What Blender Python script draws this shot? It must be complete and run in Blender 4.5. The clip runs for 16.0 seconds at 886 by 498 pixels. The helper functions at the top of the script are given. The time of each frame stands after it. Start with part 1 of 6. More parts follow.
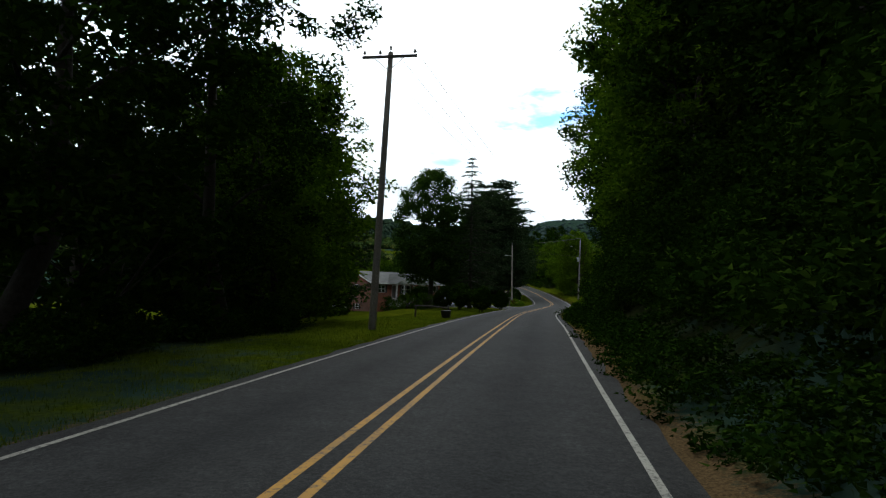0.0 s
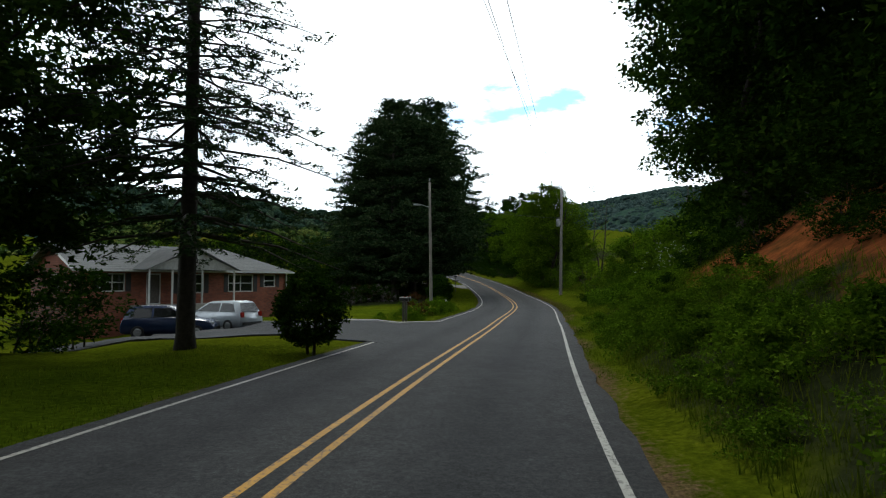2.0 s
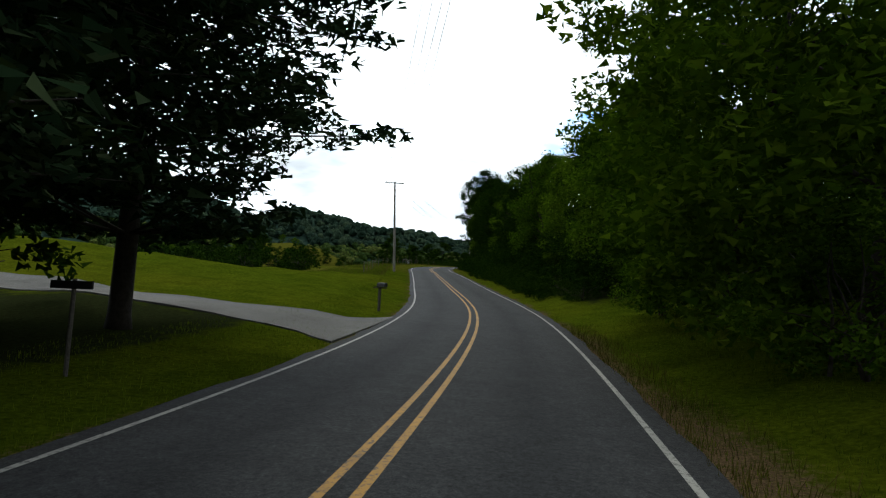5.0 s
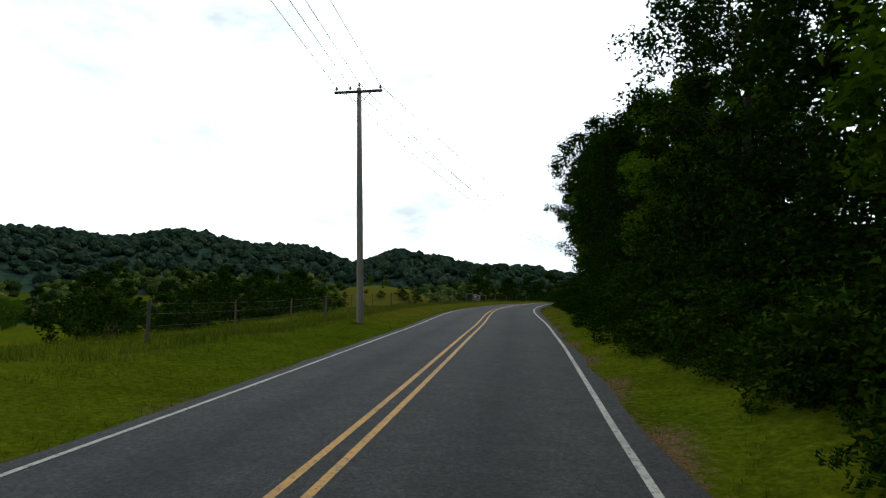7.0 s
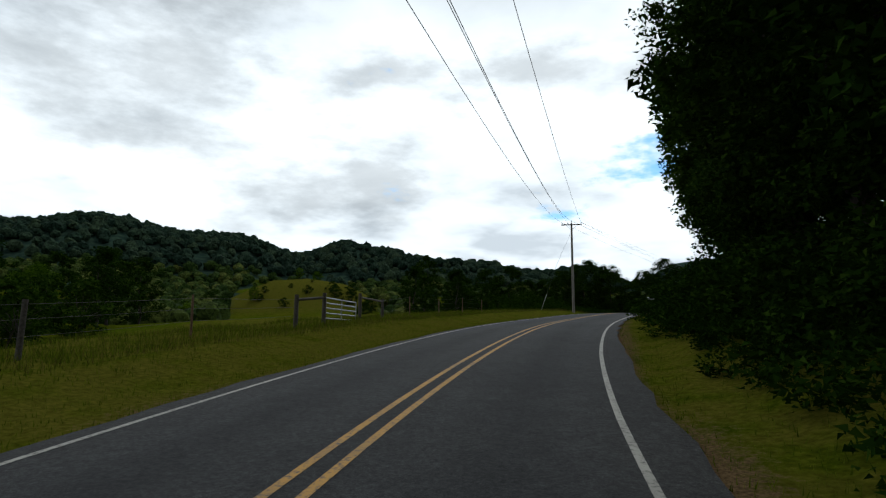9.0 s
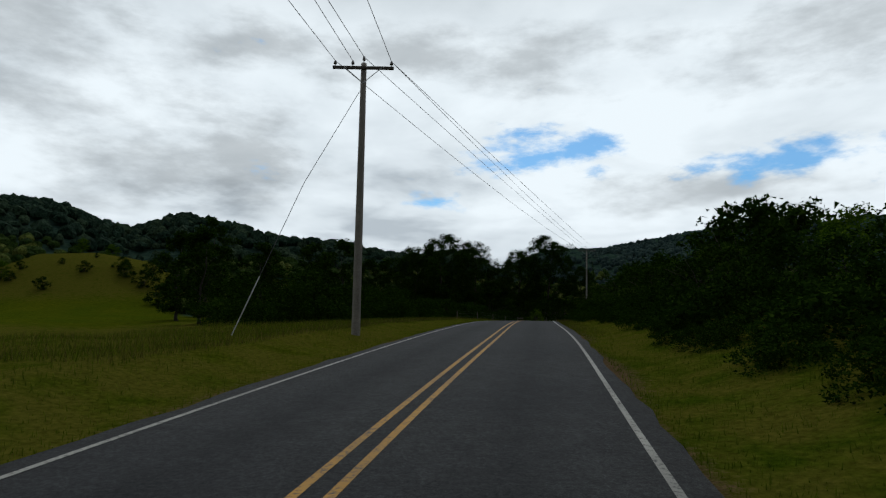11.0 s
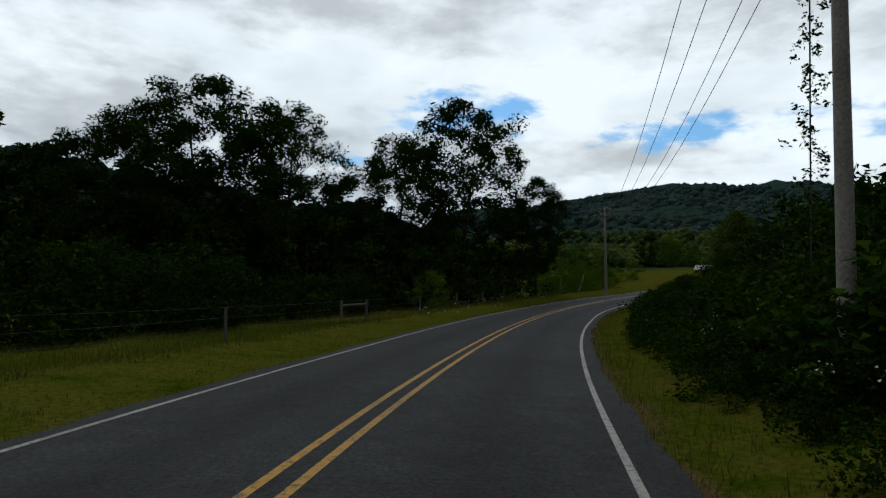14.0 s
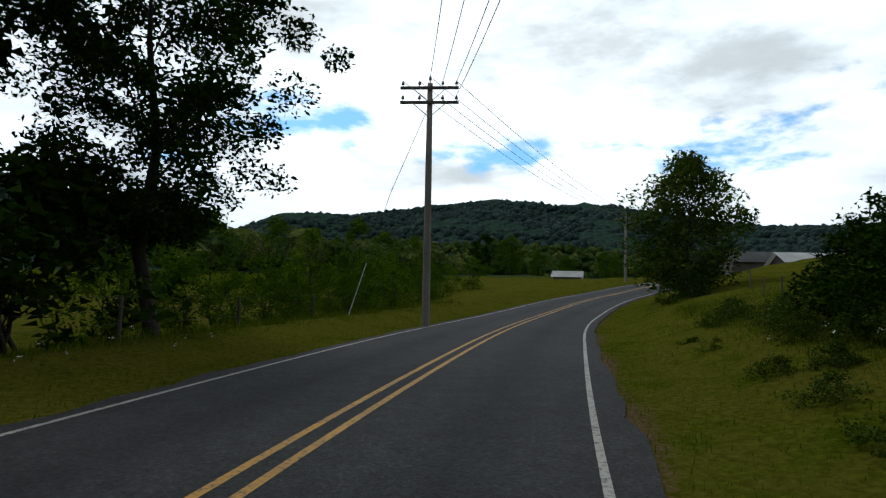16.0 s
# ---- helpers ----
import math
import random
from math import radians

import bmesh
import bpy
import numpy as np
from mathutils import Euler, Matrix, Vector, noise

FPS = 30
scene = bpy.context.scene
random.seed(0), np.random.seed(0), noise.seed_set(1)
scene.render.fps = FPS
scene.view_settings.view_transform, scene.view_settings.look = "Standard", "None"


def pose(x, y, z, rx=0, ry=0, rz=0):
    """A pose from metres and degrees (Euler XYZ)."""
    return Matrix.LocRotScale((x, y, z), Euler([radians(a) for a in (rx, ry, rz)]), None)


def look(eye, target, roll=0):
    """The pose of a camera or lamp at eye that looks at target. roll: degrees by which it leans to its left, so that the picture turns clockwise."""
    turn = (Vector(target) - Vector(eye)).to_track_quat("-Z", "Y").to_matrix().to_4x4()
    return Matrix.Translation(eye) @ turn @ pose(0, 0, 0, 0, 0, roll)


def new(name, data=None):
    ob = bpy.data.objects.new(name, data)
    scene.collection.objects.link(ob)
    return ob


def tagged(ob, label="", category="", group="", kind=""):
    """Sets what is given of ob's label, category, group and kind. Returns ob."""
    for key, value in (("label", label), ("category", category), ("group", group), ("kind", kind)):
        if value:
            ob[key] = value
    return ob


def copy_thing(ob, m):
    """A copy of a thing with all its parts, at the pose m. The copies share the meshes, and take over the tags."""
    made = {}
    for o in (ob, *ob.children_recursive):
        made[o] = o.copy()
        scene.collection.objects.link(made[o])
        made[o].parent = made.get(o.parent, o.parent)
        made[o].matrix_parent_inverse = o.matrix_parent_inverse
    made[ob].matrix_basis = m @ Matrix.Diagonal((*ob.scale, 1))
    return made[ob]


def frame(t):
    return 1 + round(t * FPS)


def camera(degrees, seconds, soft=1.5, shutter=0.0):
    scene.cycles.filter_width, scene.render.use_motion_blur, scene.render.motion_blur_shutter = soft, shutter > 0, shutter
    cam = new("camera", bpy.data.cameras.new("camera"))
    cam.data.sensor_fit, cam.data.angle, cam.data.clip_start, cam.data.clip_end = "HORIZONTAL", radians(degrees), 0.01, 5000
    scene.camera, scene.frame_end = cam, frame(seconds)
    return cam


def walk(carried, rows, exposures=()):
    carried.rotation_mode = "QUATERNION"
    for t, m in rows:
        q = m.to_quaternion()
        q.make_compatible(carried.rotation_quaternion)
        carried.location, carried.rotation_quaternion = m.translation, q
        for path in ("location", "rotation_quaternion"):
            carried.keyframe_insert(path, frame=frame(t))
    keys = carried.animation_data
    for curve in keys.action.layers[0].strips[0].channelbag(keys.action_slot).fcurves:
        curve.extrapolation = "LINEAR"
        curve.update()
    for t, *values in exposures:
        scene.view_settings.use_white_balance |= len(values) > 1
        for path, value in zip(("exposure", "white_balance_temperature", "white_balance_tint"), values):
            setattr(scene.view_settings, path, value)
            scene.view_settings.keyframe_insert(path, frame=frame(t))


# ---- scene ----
cam = camera(73.39, 16.0, soft=1.25)
PATH = [
    (0, (0.000, -0.000, -0.000), (-0.215, 1.984, 0.125), 1.31),
    (0.5, (0.553, 13.534, -0.114), (0.350, 15.520, 0.015), 0.56),
    (1, (1.280, 26.927, -0.297), (1.094, 28.915, -0.180), 1.40),
    (1.5, (2.285, 40.172, -0.453), (2.150, 42.164, -0.337), 0.99),
    (2, (3.488, 53.269, -0.638), (3.417, 55.264, -0.527), -0.16),
    (2.5, (4.919, 66.011, -0.793), (4.872, 68.007, -0.671), 0.23),
    (3, (6.621, 78.302, -0.931), (6.579, 80.298, -0.807), 1.31),
    (3.5, (8.053, 90.144, -1.040), (8.002, 92.139, -0.915), 0.70),
    (4, (9.450, 102.134, -1.090), (9.301, 104.121, -0.918), 0.05),
    (4.5, (9.990, 114.217, -0.892), (9.724, 116.191, -0.715), 1.04),
    (5, (9.880, 126.308, -0.611), (9.505, 128.263, -0.415), 2.41),
    (5.5, (9.371, 138.462, -0.123), (8.963, 140.406, 0.114), 0.47),
    (6, (8.266, 150.644, 0.624), (7.731, 152.552, 0.899), 0.94),
    (6.5, (6.189, 162.803, 1.589), (5.505, 164.659, 1.881), -1.65),
    (7, (3.379, 174.961, 2.726), (2.653, 176.797, 3.043), 0.08),
    (7.5, (0.414, 187.319, 3.920), (-0.345, 189.142, 4.241), 0.64),
    (8, (-2.949, 199.667, 5.065), (-3.716, 201.486, 5.385), 0.36),
    (8.5, (-6.188, 211.887, 6.234), (-6.904, 213.727, 6.552), 0.50),
    (9, (-8.638, 224.122, 7.377), (-9.225, 226.010, 7.681), 0.56),
    (9.5, (-9.922, 236.441, 8.457), (-10.362, 238.370, 8.755), 1.96),
    (10, (-10.353, 248.843, 9.458), (-10.650, 250.800, 9.745), 1.70),
    (10.5, (-10.229, 261.299, 10.354), (-10.459, 263.267, 10.624), 0.51),
    (11, (-9.644, 273.872, 11.164), (-9.809, 275.849, 11.421), 0.70),
    (11.5, (-8.679, 286.651, 11.910), (-8.794, 288.633, 12.152), 0.27),
    (12, (-7.645, 299.731, 12.545), (-7.772, 301.715, 12.767), -0.76),
    (12.5, (-6.897, 313.105, 13.015), (-7.020, 315.092, 13.209), -0.24),
    (13, (-6.011, 326.500, 13.317), (-6.103, 328.491, 13.482), 0.89),
    (13.5, (-4.578, 339.642, 13.489), (-4.577, 341.638, 13.618), 1.90),
    (14, (-2.189, 352.354, 13.526), (-2.082, 354.347, 13.656), 0.99),
    (14.5, (0.685, 364.395, 13.495), (0.896, 366.379, 13.634), -0.24),
    (15, (3.999, 375.736, 13.486), (4.334, 377.703, 13.620), 0.80),
    (15.5, (7.922, 386.606, 13.610), (8.397, 388.544, 13.756), 1.03),
    (16, (12.878, 396.984, 13.902), (13.543, 398.862, 14.081), 2.02),
]
EXPOSURES = [(0.0, -0.65, 5960, 3), (2.0, -0.4, 5960, 3), (3.0, -0.3, 5960, 3), (4.7, -0.7, 5960, 3), (7.0, -0.75, 5940, 3), (8.0, -0.95, 5940, 3), (9.0, -1.35, 5960, 4), (9.7, -1.7, 5960, 4), (12.0, -1.82, 5960, 4), (14.0, -1.75, 5920, 3), (15.5, -1.67, 5900, 3), (16.0, -1.33, 5900, 3)]
walk(cam, [(t, look(eye, target, roll)) for t, eye, target, roll in PATH], EXPOSURES)

# ---- sky and sun: broken overcast, the sun behind cloud ----
world = bpy.data.worlds.new("sky")
scene.world = world
world.use_nodes = True
wn, wl = world.node_tree.nodes, world.node_tree.links
wn.clear()


def wnode(kind, **props):
    n = wn.new(kind)
    for k, v in props.items():
        if k in n.inputs:
            n.inputs[k].default_value = v
    return n


sky = wn.new("ShaderNodeTexSky")
sky.sky_type = "NISHITA"
sky.sun_disc = False
sky.sun_elevation, sky.sun_rotation = radians(60), radians(-14)
sky_bg = wnode("ShaderNodeBackground", Strength=0.15)
clear = wn.new("ShaderNodeMix")
clear.data_type, clear.blend_type = "RGBA", "MULTIPLY"
clear.inputs[0].default_value = 1.0
clear.inputs[7].default_value = (1.35, 2.25, 2.75, 1)
wl.new(sky.outputs[0], clear.inputs[6])
wl.new(clear.outputs[2], sky_bg.inputs["Color"])
direction = wn.new("ShaderNodeTexCoord")
split = wn.new("ShaderNodeSeparateXYZ")
wl.new(direction.outputs["Generated"], split.inputs[0])


def wmath(op, a, b=0.0, c=0.0):
    n = wn.new("ShaderNodeMath")
    n.operation = op
    for sock, v in zip(n.inputs, (a, b, c)):
        if hasattr(v, "is_output"):
            wl.new(v, sock)
        else:
            sock.default_value = v
    return n.outputs[0]


def wrange(v, lo, hi, to_lo, to_hi):
    n = wn.new("ShaderNodeMapRange")
    n.interpolation_type = "SMOOTHSTEP"
    for k, x in zip(("From Min", "From Max", "To Min", "To Max"), (lo, hi, to_lo, to_hi)):
        n.inputs[k].default_value = x
    wl.new(v, n.inputs["Value"])
    return n.outputs[0]


# clouds lie on a flat layer: the direction is divided by its height
height = wmath("ADD", wmath("MAXIMUM", split.outputs["Z"], 0.02), 0.13)
layer = wn.new("ShaderNodeVectorMath")
layer.operation = "DIVIDE"
wl.new(direction.outputs["Generated"], layer.inputs[0])
spread = wn.new("ShaderNodeCombineXYZ")
for k in range(3):
    wl.new(height, spread.inputs[k])
wl.new(spread.outputs[0], layer.inputs[1])
shift = wn.new("ShaderNodeVectorMath")
shift.operation = "ADD"
shift.inputs[1].default_value = (3.1, 7.4, 0.0)
wl.new(layer.outputs[0], shift.inputs[0])
big = wnode("ShaderNodeTexNoise", Scale=0.75, Detail=6.0, Roughness=0.55, Distortion=0.3)
fine = wnode("ShaderNodeTexNoise", Scale=2.0, Detail=9.0, Roughness=0.52, Distortion=0.25)
wl.new(shift.outputs[0], big.inputs["Vector"])
wl.new(shift.outputs[0], fine.inputs["Vector"])
body = wmath("ADD", wmath("MULTIPLY", big.outputs["Fac"], 0.6), wmath("MULTIPLY", fine.outputs["Fac"], 0.4))
grey = wn.new("ShaderNodeValToRGB")
grey.color_ramp.elements.new(0.5)
for stop, (at, tone) in zip(grey.color_ramp.elements, ((0.37, (1.80, 1.86, 1.94)), (0.45, (2.62, 2.65, 2.69)), (0.57, (3.25, 3.25, 3.26)))):
    stop.position, stop.color = at, (*tone, 1)
wl.new(body, grey.inputs[0])
cloud_bg = wnode("ShaderNodeBackground", Strength=1.0)
wl.new(grey.outputs[0], cloud_bg.inputs["Color"])
# the cloud is brightest towards the veiled sun ahead; the unseen sky behind and overhead is dimmed to darken the ground
toward = wn.new("ShaderNodeVectorMath")
toward.operation = "DOT_PRODUCT"
toward.inputs[1].default_value = (-0.12, 0.48, 0.87)
wl.new(direction.outputs["Generated"], toward.inputs[0])
base_level = wmath("MULTIPLY", wrange(toward.outputs["Value"], -0.3, 0.45, 0.12, 1.0), wrange(split.outputs["Z"], 0.40, 0.75, 1.0, 0.26))
# ragged blue gaps low over the valley: bearing to the right of the road's first heading, elevation, half width and half height in degrees
wide = wmath("MULTIPLY", wmath("ARCTAN2", split.outputs["X"], split.outputs["Y"]), 57.3)
high = wmath("MULTIPLY", wmath("ARCSINE", split.outputs["Z"]), 57.3)
ragged = wnode("ShaderNodeTexNoise", Scale=7.0, Detail=6.0, Roughness=0.6)
stretch = wn.new("ShaderNodeMapping")
stretch.inputs["Scale"].default_value = (1.0, 1.0, 2.6)
wl.new(direction.outputs["Generated"], stretch.inputs["Vector"])
wl.new(stretch.outputs[0], ragged.inputs["Vector"])
rag = wmath("SUBTRACT", ragged.outputs["Fac"], 0.5)


def patches(places):
    """How deep a direction lies in the nearest of some ellipses: bearing, elevation, half width, half height."""
    deepest = None
    for bearing, elevation, half_wide, half_high in places:
        dx = wmath("DIVIDE", wmath("SUBTRACT", wide, bearing), half_wide)
        dz = wmath("DIVIDE", wmath("SUBTRACT", high, elevation), half_high)
        d = wmath("SUBTRACT", 1.0, wmath("SQRT", wmath("ADD", wmath("MULTIPLY", dx, dx), wmath("MULTIPLY", dz, dz))))
        d = wmath("MAXIMUM", d, -1.0)
        deepest = d if deepest is None else wmath("MAXIMUM", deepest, d)
    return deepest


opening = patches(((5.5, 16.3, 6.5, 2.1), (27.0, 14.4, 9.5, 1.7), (43.0, 13.7, 13.5, 2.1), (-6.5, 11.5, 3.6, 1.1), (70.0, 18.0, 14.0, 2.5)))
# heavier grey banks in the cloud
heavy = patches(((-47.0, 24.0, 13.0, 8.0), (-30.0, 12.5, 8.0, 2.6), (-25.0, 16.5, 6.0, 3.0), (-8.0, 25.0, 20.0, 2.2), (32.0, 24.0, 11.0, 3.4), (20.0, 12.3, 9.0, 1.6), (45.0, 21.0, 9.0, 3.2), (-80.0, 20.0, 20.0, 6.0)))
heavy = wrange(wmath("ADD", heavy, wmath("MULTIPLY", rag, 4.5)), -0.7, 1.1, 1.0, 0.62)
wl.new(wmath("MULTIPLY", base_level, heavy), cloud_bg.inputs["Strength"])
blue = wrange(wmath("ADD", opening, wmath("MULTIPLY", rag, 5.0)), -0.05, 0.85, 0.0, 0.92)
blend = wn.new("ShaderNodeMixShader")
wl.new(blue, blend.inputs[0])
wl.new(cloud_bg.outputs[0], blend.inputs[1])
wl.new(sky_bg.outputs[0], blend.inputs[2])
world_out = wn.new("ShaderNodeOutputWorld")
wl.new(blend.outputs[0], world_out.inputs[0])

sun_data = bpy.data.lights.new("sun", "SUN")
sun_data.energy, sun_data.angle, sun_data.color = 1.9, radians(16), (1.0, 0.94, 0.80)
sun = new("sun", sun_data)
sun.matrix_world = look((-12, 48, 87), (0, 0, 0))


# ---- materials ----
def material(name, build):
    m = bpy.data.materials.new(name)
    m.use_nodes = True
    nt = m.node_tree
    nt.nodes.clear()
    out = nt.nodes.new("ShaderNodeOutputMaterial")
    build(nt, out)
    return m


def nnode(nt, kind, **props):
    n = nt.nodes.new(kind)
    for k, v in props.items():
        n.inputs[k.replace("_", " ")].default_value = v
    return n


def ramp(nt, fac, stops):
    r = nt.nodes.new("ShaderNodeValToRGB")
    els = r.color_ramp.elements
    while len(els) < len(stops):
        els.new(0.5)
    for e, (p, c) in zip(els, stops):
        e.position, e.color = p, (*c, 1)
    nt.links.new(fac, r.inputs[0])
    return r.outputs[0]


def blend_colors(nt, fac, a, b, mode="MIX"):
    n = nt.nodes.new("ShaderNodeMix")
    n.data_type, n.blend_type = "RGBA", mode
    for sock, v in ((n.inputs[0], fac), (n.inputs[6], a), (n.inputs[7], b)):
        if hasattr(v, "is_output"):
            nt.links.new(v, sock)
        else:
            sock.default_value = v if isinstance(v, float) else (*v, 1)
    return n.outputs[2]


def noise_of(nt, vec, scale, detail=4.0, rough=0.55):
    n = nnode(nt, "ShaderNodeTexNoise", Scale=scale, Detail=detail, Roughness=rough)
    if vec is not None:
        nt.links.new(vec, n.inputs["Vector"])
    return n.outputs["Fac"]


def place_of(nt):
    g = nt.nodes.new("ShaderNodeNewGeometry")
    return g.outputs["Position"]


def surface(nt, out, color, rough=0.8, bump=None, strength=0.3, distance=0.02, metal=0.0, spec=0.4):
    b = nnode(nt, "ShaderNodeBsdfPrincipled", Roughness=rough if isinstance(rough, float) else 0.8, Metallic=metal)
    b.inputs["Specular IOR Level"].default_value = spec
    if hasattr(color, "is_output"):
        nt.links.new(color, b.inputs["Base Color"])
    else:
        b.inputs["Base Color"].default_value = (*color, 1)
    if hasattr(rough, "is_output"):
        nt.links.new(rough, b.inputs["Roughness"])
    if bump is not None:
        n = nnode(nt, "ShaderNodeBump", Strength=strength, Distance=distance)
        nt.links.new(bump, n.inputs["Height"])
        nt.links.new(n.outputs[0], b.inputs["Normal"])
    nt.links.new(b.outputs[0], out.inputs[0])
    return b


def speckled(name, a, b, scale, rough=0.8, bump=0.2, big=0.35, metal=0.0, spec=0.4, dist=0.01):
    def build(nt, out):
        p = place_of(nt)
        f = noise_of(nt, p, scale, 6.0, 0.65)
        g = noise_of(nt, p, big, 3.0)
        c = ramp(nt, f, [(0.3, a), (0.7, b)])
        dark = ramp(nt, g, [(0.3, (0.72, 0.72, 0.72)), (0.7, (1.08, 1.08, 1.08))])
        surface(nt, out, blend_colors(nt, 1.0, c, dark, "MULTIPLY"), rough, f, bump, dist, metal, spec)
    return material(name, build)


def leafy(name, a, b, c, through_light=0.25):
    """Leaves: colour varies leaf by leaf and tree by tree, some light passes."""
    def build(nt, out):
        g = nt.nodes.new("ShaderNodeNewGeometry")
        o = nt.nodes.new("ShaderNodeObjectInfo")
        p = noise_of(nt, g.outputs["Position"], 0.45, 3.0)
        col = ramp(nt, g.outputs["Random Per Island"], [(0.0, a), (0.6, b), (1.0, c)])
        tone = ramp(nt, p, [(0.3, (0.65, 0.7, 0.6)), (0.7, (1.25, 1.2, 1.1))])
        col = blend_colors(nt, 1.0, col, tone, "MULTIPLY")
        own = ramp(nt, o.outputs["Random"], [(0.0, (0.8, 0.85, 0.8)), (1.0, (1.2, 1.12, 0.95))])
        col = blend_colors(nt, 1.0, col, own, "MULTIPLY")
        d = nnode(nt, "ShaderNodeBsdfPrincipled", Roughness=0.65)
        d.inputs["Specular IOR Level"].default_value = 0.0
        t = nt.nodes.new("ShaderNodeBsdfTranslucent")
        nt.links.new(col, d.inputs["Base Color"])
        nt.links.new(blend_colors(nt, 1.0, col, (1.3, 1.5, 0.7), "MULTIPLY"), t.inputs["Color"])
        m = nt.nodes.new("ShaderNodeMixShader")
        m.inputs[0].default_value = through_light
        nt.links.new(d.outputs[0], m.inputs[1])
        nt.links.new(t.outputs[0], m.inputs[2])
        nt.links.new(m.outputs[0], out.inputs[0])
    return material(name, build)


def asphalt_build(nt, out):
    p = place_of(nt)
    grit = noise_of(nt, p, 60.0, 3.0, 0.7)
    mid = noise_of(nt, p, 3.0, 5.0, 0.6)
    stones = noise_of(nt, p, 17.0, 4.0, 0.75)
    wide = noise_of(nt, p, 0.25, 3.0)
    u = nt.nodes.new("ShaderNodeAttribute")
    u.attribute_name = "across"
    tracks = nnode(nt, "ShaderNodeMath")
    tracks.operation = "MULTIPLY_ADD"
    tracks.inputs[1].default_value, tracks.inputs[2].default_value = 1.0, 0.0
    nt.links.new(u.outputs["Fac"], tracks.inputs[0])
    wear = ramp(nt, tracks.outputs[0], [(0.0, (1.02, 1.02, 1.02)), (0.22, (1.1, 1.1, 1.1)), (0.47, (0.76, 0.76, 0.78)), (0.7, (1.1, 1.1, 1.1)), (1.0, (1.04, 1.02, 1.0))])
    c = ramp(nt, grit, [(0.25, (0.0155, 0.016, 0.0175)), (0.6, (0.043, 0.0445, 0.0475)), (0.85, (0.093, 0.094, 0.096))])
    c = blend_colors(nt, 1.0, c, ramp(nt, mid, [(0.3, (0.8, 0.8, 0.8)), (0.7, (1.15, 1.15, 1.15))]), "MULTIPLY")
    c = blend_colors(nt, 1.0, c, ramp(nt, wide, [(0.3, (0.85, 0.85, 0.87)), (0.7, (1.12, 1.12, 1.1))]), "MULTIPLY")
    c = blend_colors(nt, 1.0, c, wear, "MULTIPLY")
    c = blend_colors(nt, 1.0, c, ramp(nt, stones, [(0.32, (0.55, 0.55, 0.56)), (0.5, (1.0, 1.0, 1.0)), (0.68, (1.5, 1.5, 1.48))]), "MULTIPLY")
    surface(nt, out, c, 0.85, grit, 0.5, 0.008, 0.0, 0.12)


def paint_build(color):
    def build(nt, out):
        p = place_of(nt)
        f = noise_of(nt, p, 14.0, 6.0, 0.75)
        g = noise_of(nt, p, 0.7, 3.0)
        worn = blend_colors(nt, 1.0, ramp(nt, f, [(0.36, (0.0, 0.0, 0.0)), (0.5, (1, 1, 1))]), ramp(nt, g, [(0.25, (0.55, 0.55, 0.55)), (0.55, (1, 1, 1))]), "MULTIPLY")
        c = blend_colors(nt, worn, (0.06, 0.06, 0.06), color)
        surface(nt, out, c, 0.7, f, 0.2, 0.004)
    return build


def ground_build(nt, out):
    """Mown verge, meadow, gravel shoulder, red clay and woodland floor with tree shade in its colour, by zone."""
    p = place_of(nt)
    fine_n = noise_of(nt, p, 9.0, 6.0, 0.7)
    mid_n = noise_of(nt, p, 0.9, 5.0, 0.6)
    wide_n = noise_of(nt, p, 0.09, 4.0, 0.5)
    grass = ramp(nt, fine_n, [(0.25, (0.020, 0.032, 0.003)), (0.55, (0.062, 0.082, 0.005)), (0.8, (0.122, 0.140, 0.013))])
    grass = blend_colors(nt, 1.0, grass, ramp(nt, mid_n, [(0.3, (0.7, 0.75, 0.7)), (0.7, (1.2, 1.15, 1.05))]), "MULTIPLY")
    grass = blend_colors(nt, 1.0, grass, ramp(nt, wide_n, [(0.3, (0.85, 0.95, 0.8)), (0.7, (1.25, 1.08, 1.0))]), "MULTIPLY")
    gravel = ramp(nt, noise_of(nt, p, 28.0, 4.0, 0.7), [(0.3, (0.040, 0.028, 0.016)), (0.7, (0.17, 0.115, 0.058))])
    clay = ramp(nt, noise_of(nt, p, 3.0, 6.0, 0.7), [(0.3, (0.06, 0.024, 0.010)), (0.7, (0.25, 0.078, 0.024))])
    shaded_litter = ramp(nt, fine_n, [(0.3, (0.010, 0.013, 0.005)), (0.7, (0.030, 0.036, 0.013))])
    dry = ramp(nt, fine_n, [(0.3, (0.042, 0.044, 0.005)), (0.7, (0.115, 0.108, 0.016))])
    # tree canopy from afar, with the blue of distant haze in its colour
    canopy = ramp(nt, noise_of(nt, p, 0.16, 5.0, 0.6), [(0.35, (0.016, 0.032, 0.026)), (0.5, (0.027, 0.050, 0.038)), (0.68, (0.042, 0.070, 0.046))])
    col = grass
    for name, other in (("dry", dry), ("shaded_litter", shaded_litter), ("canopy", canopy), ("clay", clay), ("gravel", gravel)):
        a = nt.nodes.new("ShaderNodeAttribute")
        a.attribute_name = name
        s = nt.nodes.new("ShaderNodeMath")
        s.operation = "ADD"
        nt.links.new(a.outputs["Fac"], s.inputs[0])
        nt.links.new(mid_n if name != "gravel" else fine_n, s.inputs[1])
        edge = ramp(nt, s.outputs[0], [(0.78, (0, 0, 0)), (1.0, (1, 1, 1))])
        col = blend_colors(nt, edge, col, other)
    surface(nt, out, col, 0.95, fine_n, 0.6, 0.05, 0.0, 0.0)


